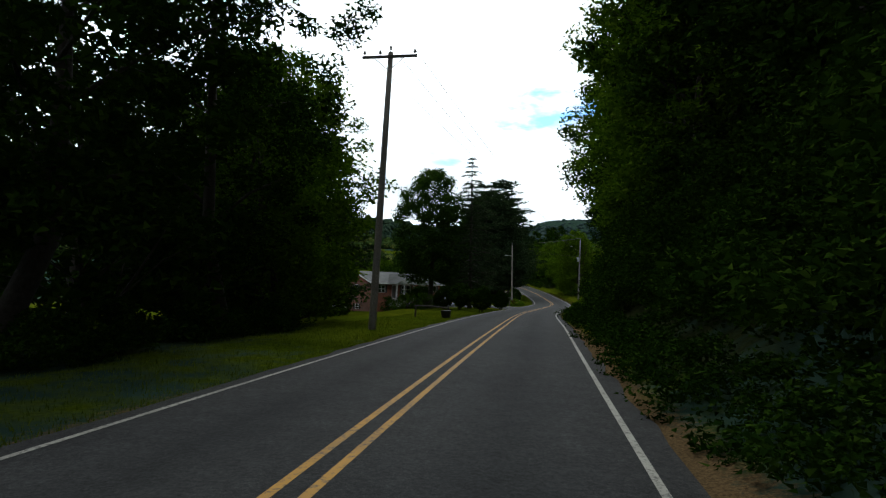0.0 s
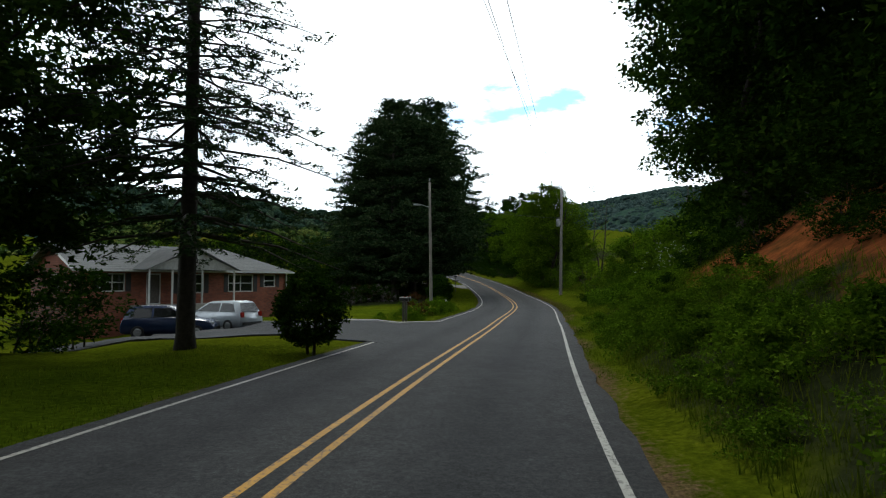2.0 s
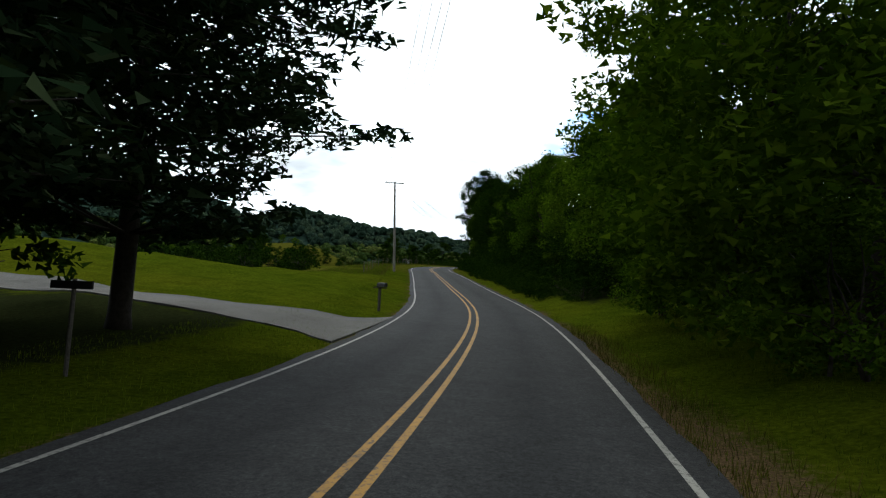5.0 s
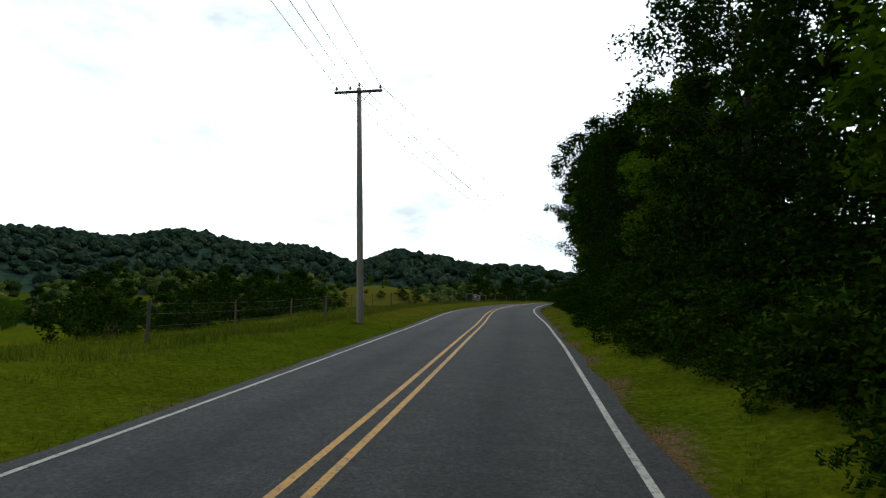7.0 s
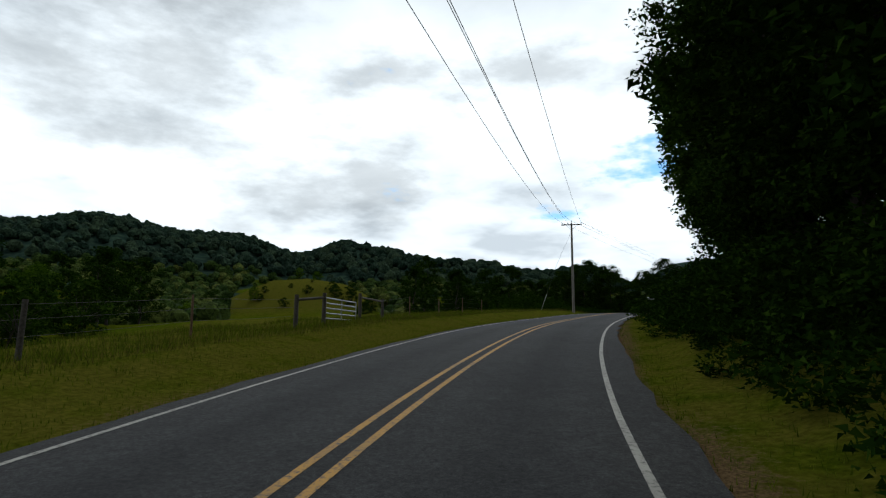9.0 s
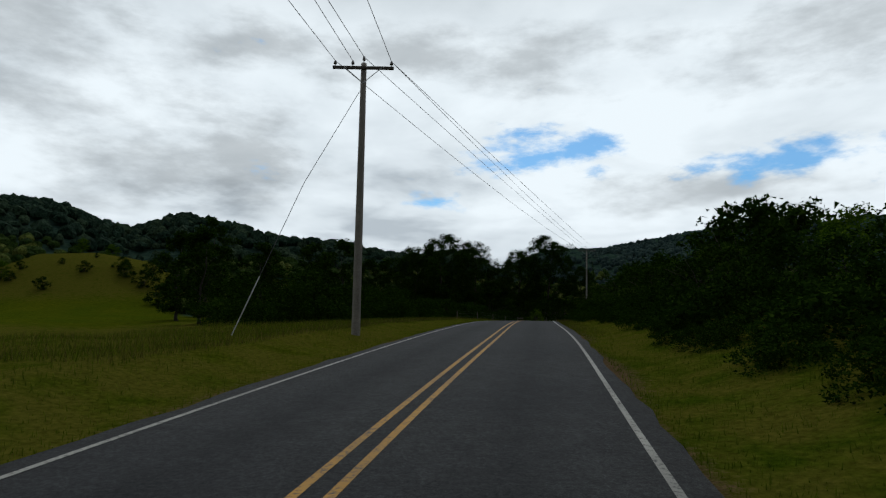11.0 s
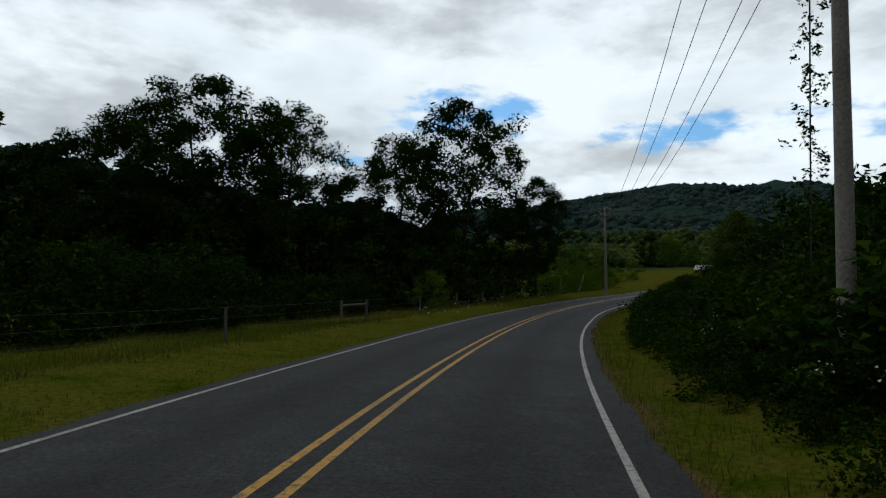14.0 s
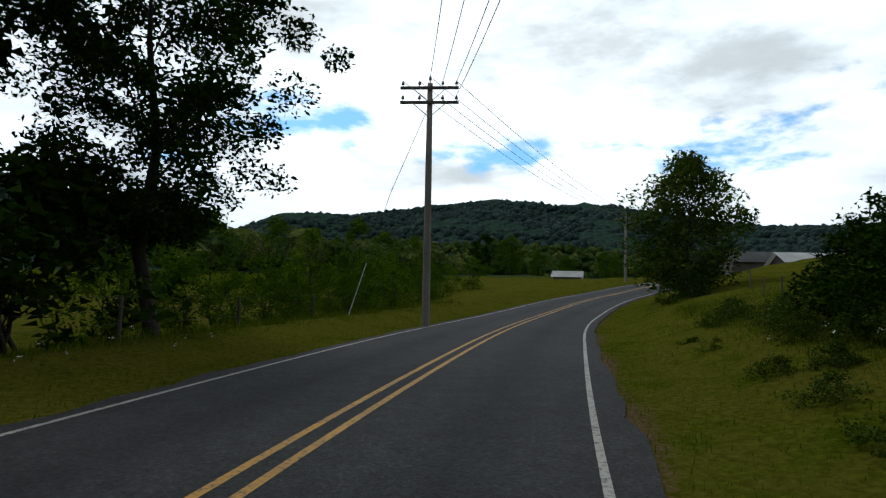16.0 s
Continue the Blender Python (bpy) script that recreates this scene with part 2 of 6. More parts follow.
ASPHALT = material("asphalt", asphalt_build)
YELLOW = material("yellow_line_paint", paint_build((0.48, 0.25, 0.03)))
WHITE = material("white_line_paint", paint_build((0.38, 0.37, 0.34)))
GROUND = material("ground", ground_build)
BARK = speckled("bark", (0.014, 0.011, 0.008), (0.052, 0.042, 0.032), 9.0, 0.9, 0.7, 0.6, dist=0.04)
POLE_WOOD = speckled("pole_wood", (0.13, 0.115, 0.095), (0.30, 0.275, 0.24), 22.0, 0.85, 0.4, 0.8)
DARK_WOOD = speckled("dark_wood", (0.045, 0.038, 0.032), (0.13, 0.115, 0.10), 18.0, 0.85, 0.4, 0.8)
WIRE = speckled("wire", (0.03, 0.03, 0.032), (0.06, 0.06, 0.062), 8.0, 0.6)
PORCELAIN = speckled("insulator_glaze", (0.10, 0.09, 0.085), (0.16, 0.15, 0.14), 20.0, 0.3)
STEEL = speckled("galvanised_steel", (0.30, 0.31, 0.32), (0.48, 0.49, 0.50), 14.0, 0.45, 0.1, 0.8, 0.7)
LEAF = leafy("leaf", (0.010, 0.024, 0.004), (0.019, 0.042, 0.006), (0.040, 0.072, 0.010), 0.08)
LEAF_LIGHT = leafy("leaf_light", (0.030, 0.062, 0.005), (0.062, 0.112, 0.008), (0.110, 0.168, 0.016), 0.2)
LEAF_HILL = leafy("leaf_hill", (0.022, 0.044, 0.008), (0.055, 0.088, 0.017), (0.12, 0.14, 0.032), 0.15)
# far ridges: leaf green shifted to blue for the haze of distance
LEAF_FAR_HAZY = leafy("leaf_far_hazy", (0.015, 0.033, 0.025), (0.022, 0.045, 0.034), (0.033, 0.060, 0.042), 0.1)
LEAF_RED = leafy("leaf_red", (0.030, 0.012, 0.010), (0.060, 0.022, 0.016), (0.07, 0.06, 0.02), 0.2)
LEAF_MAPLE = leafy("leaf_maple", (0.020, 0.044, 0.009), (0.040, 0.076, 0.016), (0.085, 0.130, 0.028), 0.2)


def crown_build(a, b, c, grain, gloom=0.25, gleam=1.7):
    """A tree crown seen from afar: its own tone, with shaded hollows and lit leaf clumps coloured in by noise."""
    def build(nt, out):
        g = nt.nodes.new("ShaderNodeNewGeometry")
        col = ramp(nt, g.outputs["Random Per Island"], [(0.0, a), (0.55, b), (1.0, c)])
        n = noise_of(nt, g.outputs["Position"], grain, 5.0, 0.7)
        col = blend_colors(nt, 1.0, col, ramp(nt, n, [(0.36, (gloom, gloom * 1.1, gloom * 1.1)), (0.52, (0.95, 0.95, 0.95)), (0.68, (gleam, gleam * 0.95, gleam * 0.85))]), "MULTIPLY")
        surface(nt, out, col, 0.9, n, 1.0, 1.2, 0.0, 0.03)
    return build


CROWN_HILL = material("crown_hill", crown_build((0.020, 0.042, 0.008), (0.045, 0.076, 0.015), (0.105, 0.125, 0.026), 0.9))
# mountain and ridge crowns carry distant haze as a bluish tint
CROWN_MOUNTAIN_HAZY = material("crown_mountain_hazy", crown_build((0.026, 0.046, 0.045), (0.034, 0.057, 0.053), (0.044, 0.069, 0.060), 0.2, 0.6, 1.3))
CROWN_FAR_HAZY = material("crown_far_hazy", crown_build((0.017, 0.036, 0.024), (0.026, 0.050, 0.032), (0.044, 0.070, 0.038), 0.55))
NEEDLE = leafy("needle", (0.010, 0.022, 0.012), (0.026, 0.048, 0.026), (0.066, 0.092, 0.052), 0.08)
GRASS = leafy("grass_blade", (0.040, 0.060, 0.006), (0.068, 0.094, 0.009), (0.112, 0.132, 0.018), 0.3)

PAINT_WHITE = speckled("white_paint", (0.42, 0.42, 0.40), (0.66, 0.66, 0.63), 6.0, 0.6, 0.1)
SHINGLE = speckled("grey_shingle", (0.10, 0.103, 0.105), (0.20, 0.205, 0.205), 12.0, 0.9, 0.5, 0.5)
TIN = speckled("white_tin_roof", (0.60, 0.61, 0.62), (0.80, 0.80, 0.80), 1.5, 0.4, 0.1, 0.3, 0.2)
CONCRETE = speckled("concrete", (0.24, 0.23, 0.20), (0.42, 0.40, 0.36), 12.0, 0.85, 0.3)
GRAVEL = speckled("gravel_drive", (0.07, 0.065, 0.06), (0.19, 0.18, 0.165), 30.0, 0.9, 0.6, 0.4, dist=0.02)
STONE = speckled("grey_stone", (0.03, 0.027, 0.025), (0.125, 0.105, 0.095), 7.0, 0.85, 0.5)
RUST = speckled("rusty_steel", (0.09, 0.045, 0.025), (0.20, 0.12, 0.07), 16.0, 0.8, 0.3)
BLACK_PLASTIC = speckled("black_plastic", (0.012, 0.012, 0.012), (0.03, 0.03, 0.03), 9.0, 0.5, 0.1)
RUBBER = speckled("tyre_rubber", (0.014, 0.014, 0.014), (0.03, 0.03, 0.03), 20.0, 0.8, 0.3)
ALLOY = speckled("alloy_rim", (0.35, 0.36, 0.37), (0.55, 0.55, 0.56), 12.0, 0.35, 0.05, 0.8, 0.8)
BLUE_PAINT = speckled("dark_blue_car_paint", (0.012, 0.022, 0.06), (0.018, 0.032, 0.08), 4.0, 0.18, 0.0, 0.5, 0.2, 0.6)
PALE_PAINT = speckled("pale_silver_car_paint", (0.42, 0.46, 0.50), (0.50, 0.54, 0.58), 4.0, 0.2, 0.0, 0.5, 0.2, 0.6)
GLASS = speckled("dark_car_glass", (0.010, 0.012, 0.014), (0.016, 0.018, 0.02), 2.0, 0.05, 0.0, 0.5, 0.0, 0.8)
RED_LENS = speckled("red_lamp_lens", (0.25, 0.01, 0.01), (0.35, 0.02, 0.015), 8.0, 0.2, 0.05)
LAMP_LENS = speckled("clear_lamp_lens", (0.5, 0.52, 0.54), (0.7, 0.72, 0.73), 8.0, 0.12, 0.05)
PETAL = speckled("white_petal", (0.6, 0.6, 0.56), (0.8, 0.8, 0.77), 6.0, 0.7, 0.0)
YELLOW_PETAL = speckled("yellow_petal", (0.55, 0.38, 0.03), (0.7, 0.5, 0.05), 6.0, 0.7, 0.0)
STRAW = leafy("dry_grass", (0.05, 0.045, 0.014), (0.09, 0.078, 0.026), (0.15, 0.125, 0.05), 0.25)


def brick_wall_build(nt, out):
    """Brickwork too far off to tell its bricks apart: courses of 75 mm."""
    g = nt.nodes.new("ShaderNodeTexCoord")
    b = nnode(nt, "ShaderNodeTexBrick", Scale=1.0, Mortar_Size=0.005, Brick_Width=0.21, Row_Height=0.075)
    b.inputs["Color1"].default_value = (0.15, 0.045, 0.025, 1)
    b.inputs["Color2"].default_value = (0.24, 0.078, 0.042, 1)
    b.inputs["Mortar"].default_value = (0.10, 0.07, 0.055, 1)
    m = nt.nodes.new("ShaderNodeMapping")
    m.inputs["Rotation"].default_value = (radians(90), 0, 0)
    nt.links.new(g.outputs["Object"], m.inputs["Vector"])
    nt.links.new(m.outputs[0], b.inputs["Vector"])
    n = noise_of(nt, place_of(nt), 1.2, 5.0)
    c = blend_colors(nt, 1.0, b.outputs["Color"], ramp(nt, n, [(0.3, (0.75, 0.75, 0.75)), (0.7, (1.15, 1.15, 1.15))]), "MULTIPLY")
    surface(nt, out, c, 0.85, b.outputs["Fac"], -0.4, 0.01)


BRICKWORK = material("brickwork", brick_wall_build)


# ---- building helpers ----
def mesh_object(name, verts, faces, mat, parent=None, label="", smooth=False):
    me = bpy.data.meshes.new(name)
    me.from_pydata([tuple(v) for v in verts], [], [tuple(f) for f in faces])
    if mat is not None:
        me.materials.append(mat)
    if smooth:
        me.polygons.foreach_set("use_smooth", [True] * len(me.polygons))
    me.update()
    ob = new(name, me)
    if parent is not None:
        ob.parent = parent
    if label:
        tagged(ob, label)
    return ob


def part(name, bm, mat, parent=None, label="", smooth=False):
    me = bpy.data.meshes.new(name)
    bm.to_mesh(me)
    bm.free()
    me.materials.append(mat)
    if smooth:
        me.polygons.foreach_set("use_smooth", [True] * len(me.polygons))
    ob = new(name, me)
    if parent is not None:
        ob.parent = parent
    if label:
        tagged(ob, label)
    return ob


def thing(name, m, label, category, group="", kind=""):
    ob = new(name)
    ob.matrix_basis = m
    return tagged(ob, label, category, group, kind)


def quads_fast(name, quads, mat, parent=None, label=""):
    """One mesh from an array of loose faces, n x corners x 3."""
    n, c = quads.shape[:2]
    me = bpy.data.meshes.new(name)
    me.vertices.add(n * c)
    me.vertices.foreach_set("co", np.ascontiguousarray(quads, dtype=np.float32).ravel())
    me.loops.add(n * c)
    me.loops.foreach_set("vertex_index", np.arange(n * c, dtype=np.int32))
    me.polygons.add(n)
    me.polygons.foreach_set("loop_start", np.arange(0, n * c, c, dtype=np.int32))
    me.polygons.foreach_set("loop_total", np.full(n, c, dtype=np.int32))
    me.update(calc_edges=True)
    me.materials.append(mat)
    ob = new(name, me)
    if parent is not None:
        ob.parent = parent
    if label:
        tagged(ob, label)
    return ob


def box(bm, size, at=(0, 0, 0), turn=None, bevel=0.0):
    r = bmesh.ops.create_cube(bm, size=1.0)
    m = Matrix.Translation(at) @ (turn or Matrix()) @ Matrix.Diagonal((*size, 1))
    bmesh.ops.transform(bm, matrix=m, verts=r["verts"])
    if bevel:
        edges = {e for v in r["verts"] for e in v.link_edges}
        bmesh.ops.bevel(bm, geom=list(edges), offset=bevel, segments=2, affect="EDGES")


def rod(bm, a, b, r0, r1=None, sides=8):
    a, b = Vector(a), Vector(b)
    r = bmesh.ops.create_cone(bm, cap_ends=True, segments=sides, radius1=r0, radius2=r0 if r1 is None else r1, depth=(b - a).length)
    turn = (b - a).to_track_quat("Z", "Y").to_matrix().to_4x4()
    bmesh.ops.transform(bm, matrix=Matrix.Translation((a + b) / 2) @ turn, verts=r["verts"])


def tube(points, radii, sides=7):
    """Verts and faces of a bent tapering tube."""
    verts, faces = [], []
    pts = [Vector(p) for p in points]
    for i, p in enumerate(pts):
        d = (pts[min(i + 1, len(pts) - 1)] - pts[max(i - 1, 0)]).normalized()
        side = d.cross(Vector((0.3, 0.9, 0.2))).normalized()
        up = side.cross(d)
        for k in range(sides):
            a = 2 * math.pi * k / sides
            verts.append(p + (side * math.cos(a) + up * math.sin(a)) * radii[i])
    for i in range(len(pts) - 1):
        for k in range(sides):
            a, b = i * sides + k, i * sides + (k + 1) % sides
            faces.append((a, b, b + sides, a + sides))
    faces.append(tuple(range(sides))[::-1])
    faces.append(tuple((len(pts) - 1) * sides + k for k in range(sides)))
    return verts, faces


def tubes(parts):
    verts, faces = [], []
    for points, radii, sides in parts:
        v, f = tube(points, radii, sides)
        n = len(verts)
        verts += v
        faces += [tuple(i + n for i in q) for q in f]
    return verts, faces


# ---- the road's line ----
ROAD = [
    (-4.01, -59.92, -1.60), (-3.08, -29.94, -1.62), (-1.95, 0.04, -1.67), (-0.25, 28.75, -1.86), (1.60, 56.60, -2.34),
    (5.08, 82.76, -2.63), (8.01, 106.95, -2.73), (8.21, 130.38, -2.19), (6.18, 153.65, -0.81), (0.94, 176.59, 1.22),
    (-4.81, 199.57, 3.44), (-10.43, 222.71, 5.68), (-12.42, 246.93, 7.73), (-11.60, 272.10, 9.34), (-9.51, 297.75, 10.79),
    (-7.58, 323.59, 11.61), (-4.81, 348.68, 11.92), (0.15, 371.30, 11.84), (7.58, 391.72, 12.09), (17.75, 409.89, 12.70),
    (30.01, 427.66, 13.38), (45.78, 443.86, 15.06), (65.87, 454.95, 17.52), (96.03, 464.68, 18.61), (126.04, 471.44, 19.36),
]


def glide(points, step=1.0):
    """A smooth line through the points, sampled evenly."""
    p = np.array(points, float)
    p = np.vstack([2 * p[0] - p[1], p, 2 * p[-1] - p[-2]])
    out = []
    for i in range(1, len(p) - 2):
        n = max(2, int(np.linalg.norm(p[i + 1] - p[i]) / step))
        for f in np.arange(n) / n:
            out.append(0.5 * (2 * p[i] + (p[i + 1] - p[i - 1]) * f + (2 * p[i - 1] - 5 * p[i] + 4 * p[i + 1] - p[i + 2]) * f * f + (3 * p[i] - p[i - 1] - 3 * p[i + 1] + p[i + 2]) * f ** 3))
    return np.array(out + [p[-2]])


LINE = glide(ROAD)
AHEAD = np.gradient(LINE[:, :2], axis=0)
AHEAD /= np.linalg.norm(AHEAD, axis=1, keepdims=True)
RIGHT = np.stack([AHEAD[:, 1], -AHEAD[:, 0]], 1)


def on_road(x, y):
    """For points: the offset to the right of the road's middle, the road's height there, and how far along."""
    x, y = np.atleast_1d(np.asarray(x, float)), np.atleast_1d(np.asarray(y, float))
    u, z, s = np.empty(len(x)), np.empty(len(x)), np.empty(len(x))
    for k in range(0, len(x), 4000):
        px, py = x[k:k + 4000, None], y[k:k + 4000, None]
        d = (px - LINE[:, 0]) ** 2 + (py - LINE[:, 1]) ** 2
        i = d.argmin(1)
        off = np.stack([px[:, 0] - LINE[i, 0], py[:, 0] - LINE[i, 1]], 1)
        side = np.sign((off * RIGHT[i]).sum(1))
        u[k:k + 4000] = np.sqrt(d[np.arange(len(i)), i]) * np.where(side == 0, 1, side)
        along = np.clip((off * AHEAD[i]).sum(1), -1, 1)
        j = np.clip(i + np.where(along > 0, 1, -1), 0, len(LINE) - 1)
        z[k:k + 4000] = LINE[i, 2] + (LINE[j, 2] - LINE[i, 2]) * np.abs(along)
        s[k:k + 4000] = LINE[i, 1]
    return u, z, s


# heights beside the road, above it: at 6, 12, 25 and 60 m from its middle, along the way
LEFT_Y = [-60, 0, 40, 60, 80, 95, 115, 140, 165, 195, 240, 280, 320, 360, 385, 410, 440, 480]
LEFT_H = [[-.1, -.1, 0, .1, 0, .1, 0, .1, .4, .3, .3, .4, .1, .1, .1, .3, .6, .6],
          [-.3, -.4, -.2, -.1, -.2, 0, -.1, .4, 1.2, 0, .2, .3, -.2, -.3, -.4, -.6, .2, .6],
          [-.8, -1.2, -1.8, -1.9, -1.8, -1.2, -.3, .8, 2.4, -2.2, -1.6, .1, -.8, -.8, -.8, -.8, 0, .8],
          [-1.5, -2, -2.6, -2.6, -2.6, -1.6, 0, 2.4, 4.4, -6.5, -5, -.5, -1.0, -.6, 0, .8, 1.5, 2]]
RIGHT_Y = [-60, 0, 40, 75, 92, 108, 120, 135, 150, 180, 240, 262, 285, 320, 360, 390, 410, 430, 480]
RIGHT_H = [[1, 1, 1.1, 1.1, .5, .3, .9, .4, .3, .5, .6, .6, .4, .4, .4, .3, .4, .6, .8],
           [5, 5, 5.8, 5.4, 2.2, -.2, .2, .4, 1.2, 2.5, 2.6, 2.4, 1.6, 1.5, 1.4, 1.2, 1.8, 2.2, 2.2],
           [10, 10, 10, 9, 3.6, 0, .4, 2, 3.5, 5, 6, 5, 3, 2.8, 2.6, 2.4, 3.4, 3.6, 3.6],
           [14, 14, 14, 12, 8, 8, 9, 9, 9, 8, 9, 7, 5, 4.6, 4.2, 4, 5.5, 6, 6]]
# the ridges all round: height by bearing, in degrees to the left of the road's first heading
BEARING = [-180, -120, -80, -60, -50, -44, -40, -35, -32, -27, -20, -14, -8, 0, 7, 14, 20, 25, 29, 33, 38, 51, 60, 90, 180]
RIDGE = [55, 55, 66, 70, 72, 78, 84, 90, 82, 92, 86, 72, 62, 54, 56, 66, 70, 78, 90, 80, 96, 104, 100, 75, 55]
FAR_BEARING = [-180, -90, -60, -54, -47, -41, -35.5, -32.6, -30.6, -29.3, -28, -26, -23.3, -18.6, -16, -13, -8, 0, 8, 180]
FAR_RIDGE = [110, 150, 160, 160, 160, 186, 194, 213, 226, 212, 205, 216, 230, 214, 194, 176, 164, 172, 176, 110]
VALLEY_Y = [-200, 100, 200, 300, 400, 480, 600, 800]
VALLEY_Z = [-3, -3, 2, 8, 12, 17, 24, 30]


KNOLL = (-162.0, 487.0, 18.0)


def smooth(a, b, v):
    f = np.clip((v - a) / (b - a), 0, 1)
    return f * f * (3 - 2 * f)


def wavy(x, y, k, seed):
    return np.sin(x * k + seed) * np.cos(y * k * 1.13 + seed * 2.1) + 0.5 * np.sin(x * k * 2.3 + y * k * 1.9 + seed * 3.7)


def ground_height(x, y):
    x, y = np.atleast_1d(np.asarray(x, float)), np.atleast_1d(np.asarray(y, float))
    u, z, s = on_road(x, y)
    left = np.stack([np.interp(s, LEFT_Y, h) for h in LEFT_H])
    right = np.stack([np.interp(s, RIGHT_Y, h) for h in RIGHT_H])
    side = np.where(u < 0, left, right)
    a = np.abs(u)
    h = np.full(len(x), -0.10)
    stations = [3.45, 6, 12, 25, 60]
    heights = [np.full(len(x), -0.09), side[0], side[1], side[2], side[3]]
    for k in range(4):
        f = np.clip((a - stations[k]) / (stations[k + 1] - stations[k]), 0, 1)
        f = f if k else f * f
        h = np.where(a >= stations[k], heights[k] + (heights[k + 1] - heights[k]) * f, h)
    h += smooth(4, 12, a) * 0.12 * wavy(x, y, 0.55, 1.0) + smooth(15, 50, a) * 0.5 * wavy(x, y, 0.09, 4.0)
    near = z + h
    cx, cy = x, y - 260
    r = np.hypot(cx, cy)
    bearing = np.degrees(np.arctan2(-cx, cy))
    ridge = np.interp(bearing, BEARING, RIDGE)
    valley = np.interp(y, VALLEY_Y, VALLEY_Z) + 1.2 * wavy(x, y, 0.012, 2.0)
    beyond = smooth(-6, 6, -bearing)
    near_hill = ridge * smooth(230, 760, r) ** 1.3 * (1 - 0.35 * smooth(820, 1500, r))
    mountain = np.interp(bearing, FAR_BEARING, FAR_RIDGE) * smooth(300, 1596, r) ** 1.7 * (1 - 0.3 * smooth(1650, 2600, r))
    hill = near_hill * (1 - beyond) + (mountain + 10 * smooth(600, 900, r) * wavy(x, y, 0.0085, 3.0)) * beyond + 7 * smooth(250, 500, r) * wavy(x, y, 0.016, 5.0)
    far = valley + hill + 60 * smooth(2300, 3000, r)
    w = smooth(45, 150, a)
    knoll = (KNOLL[2] + 1.1 * wavy(x, y, 0.11, 6.0)) * np.exp(-(np.hypot((x - KNOLL[0]) * 0.92, y - KNOLL[1]) / 37.0) ** 2.5)
    return near * (1 - w) + far * w + knoll


def open_pasture(x, y):
    """The pasture hill and the open dip between it and the meadow."""
    ax, ay = -20.0, 245.0
    bx, by = KNOLL[0] - ax, KNOLL[1] - ay
    f = np.clip(((x - ax) * bx + (y - ay) * by) / (bx * bx + by * by), 0, 1)
    return 1 - smooth(12 + 18 * f, 20 + 28 * f, np.hypot(x - ax - f * bx, y - ay - f * by))


def wooded(x, y):
    """How far a place is under trees: the ridges are, the knoll, pastures and valley floor are not."""
    x, y = np.asarray(x, float), np.asarray(y, float)
    r = np.hypot(x, y - 260)
    start = np.interp(x, [-100, -45], [105, 215])
    w = smooth(start, start + 90, r)
    away = 1 + 0.8 * smooth(0, 80, x)
    field = smooth(0.2, 0.4, wavy(x, y, 0.018, 8.0)) * (1 - smooth(430 * away, 540 * away, r))
    return w * (1 - field) * (1 - open_pasture(x, y))


def axis(lo, hi, fine_step, reach, growth=1.14):
    mid = list(np.arange(lo, hi + 0.01, fine_step))
    step, up, down = fine_step, [hi], [lo]
    while up[-1] < hi + reach:
        step *= growth
        up.append(up[-1] + step)
        down.append(down[-1] - step)
    return np.array(down[:0:-1] + mid + up[1:])


def build_ground():
    gx, gy = axis(-34, 46, 1.0, 2600, 1.075), axis(-40, 440, 1.25, 2600, 1.075)
    X, Y = np.meshgrid(gx, gy)
    x, y = X.ravel(), Y.ravel()
    z = ground_height(x, y)
    u, _, s = on_road(x, y)
    nx, ny = len(gx), len(gy)
    i = np.arange(nx * ny).reshape(ny, nx)
    faces = np.stack([i[:-1, :-1], i[:-1, 1:], i[1:, 1:], i[1:, :-1]], -1).reshape(-1, 4)
    ob = mesh_object("ground", np.stack([x, y, z], 1), faces, GROUND, smooth=True)
    a = np.abs(u)
    gravel = 0.75 * (1 - smooth(3.2, 4.0, a)) * np.where(u > 0, 1.0, 0.75)
    gravel = np.maximum(gravel, np.where(u > 0, 0.6 * (1 - smooth(3.8, 4.4, a)) * ((1 - smooth(26, 40, s)) + smooth(80, 92, s) * (1 - smooth(140, 160, s))), 0))
    clay = 0.5 * np.where(u > 0, 1, 0) * smooth(6.0, 7.4, a) * (1 - smooth(9.6, 12.5, a)) * smooth(50, 57, s) * (1 - smooth(76, 82, s))
    # woodland floor, spread over lawn where its near-black colour stands for shade
    shaded_litter = np.where(u > 0, smooth(3.7, 5.0, a) * (1 - smooth(80, 90, s)), 0)
    shaded_litter = np.maximum(shaded_litter, np.where(u > 0, smooth(5.0, 7.0, a) * smooth(150, 165, s) * (1 - smooth(250, 262, s)), 0))
    shaded_litter = np.maximum(shaded_litter, np.where(u < 0, smooth(5.6, 7.6, a) * smooth(107, 112, s) * (1 - smooth(142, 150, s)), 0))
    shaded_litter = np.maximum(shaded_litter, np.where(u < 0, np.maximum(smooth(12, 16, a) * (1 - smooth(45, 58, s)), smooth(6.8, 8.8, a) * (1 - smooth(22, 32, s))), 0))
    shaded_litter *= 1 - smooth(24, 40, a)
    canopy = 1.2 * wooded(x, y)
    dry = 0.47 * smooth(185, 215, s) * (1 - smooth(30, 60, a)) * np.where(u > 0, 0.9, 1.0)
    dry = np.maximum(dry, 0.52 * (1 - smooth(38, 64, np.hypot(x - KNOLL[0], y - KNOLL[1]))))
    for name, v in (("gravel", gravel), ("clay", clay), ("shaded_litter", 0.7 * shaded_litter), ("canopy", canopy), ("dry", dry)):
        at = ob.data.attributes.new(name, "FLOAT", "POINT")
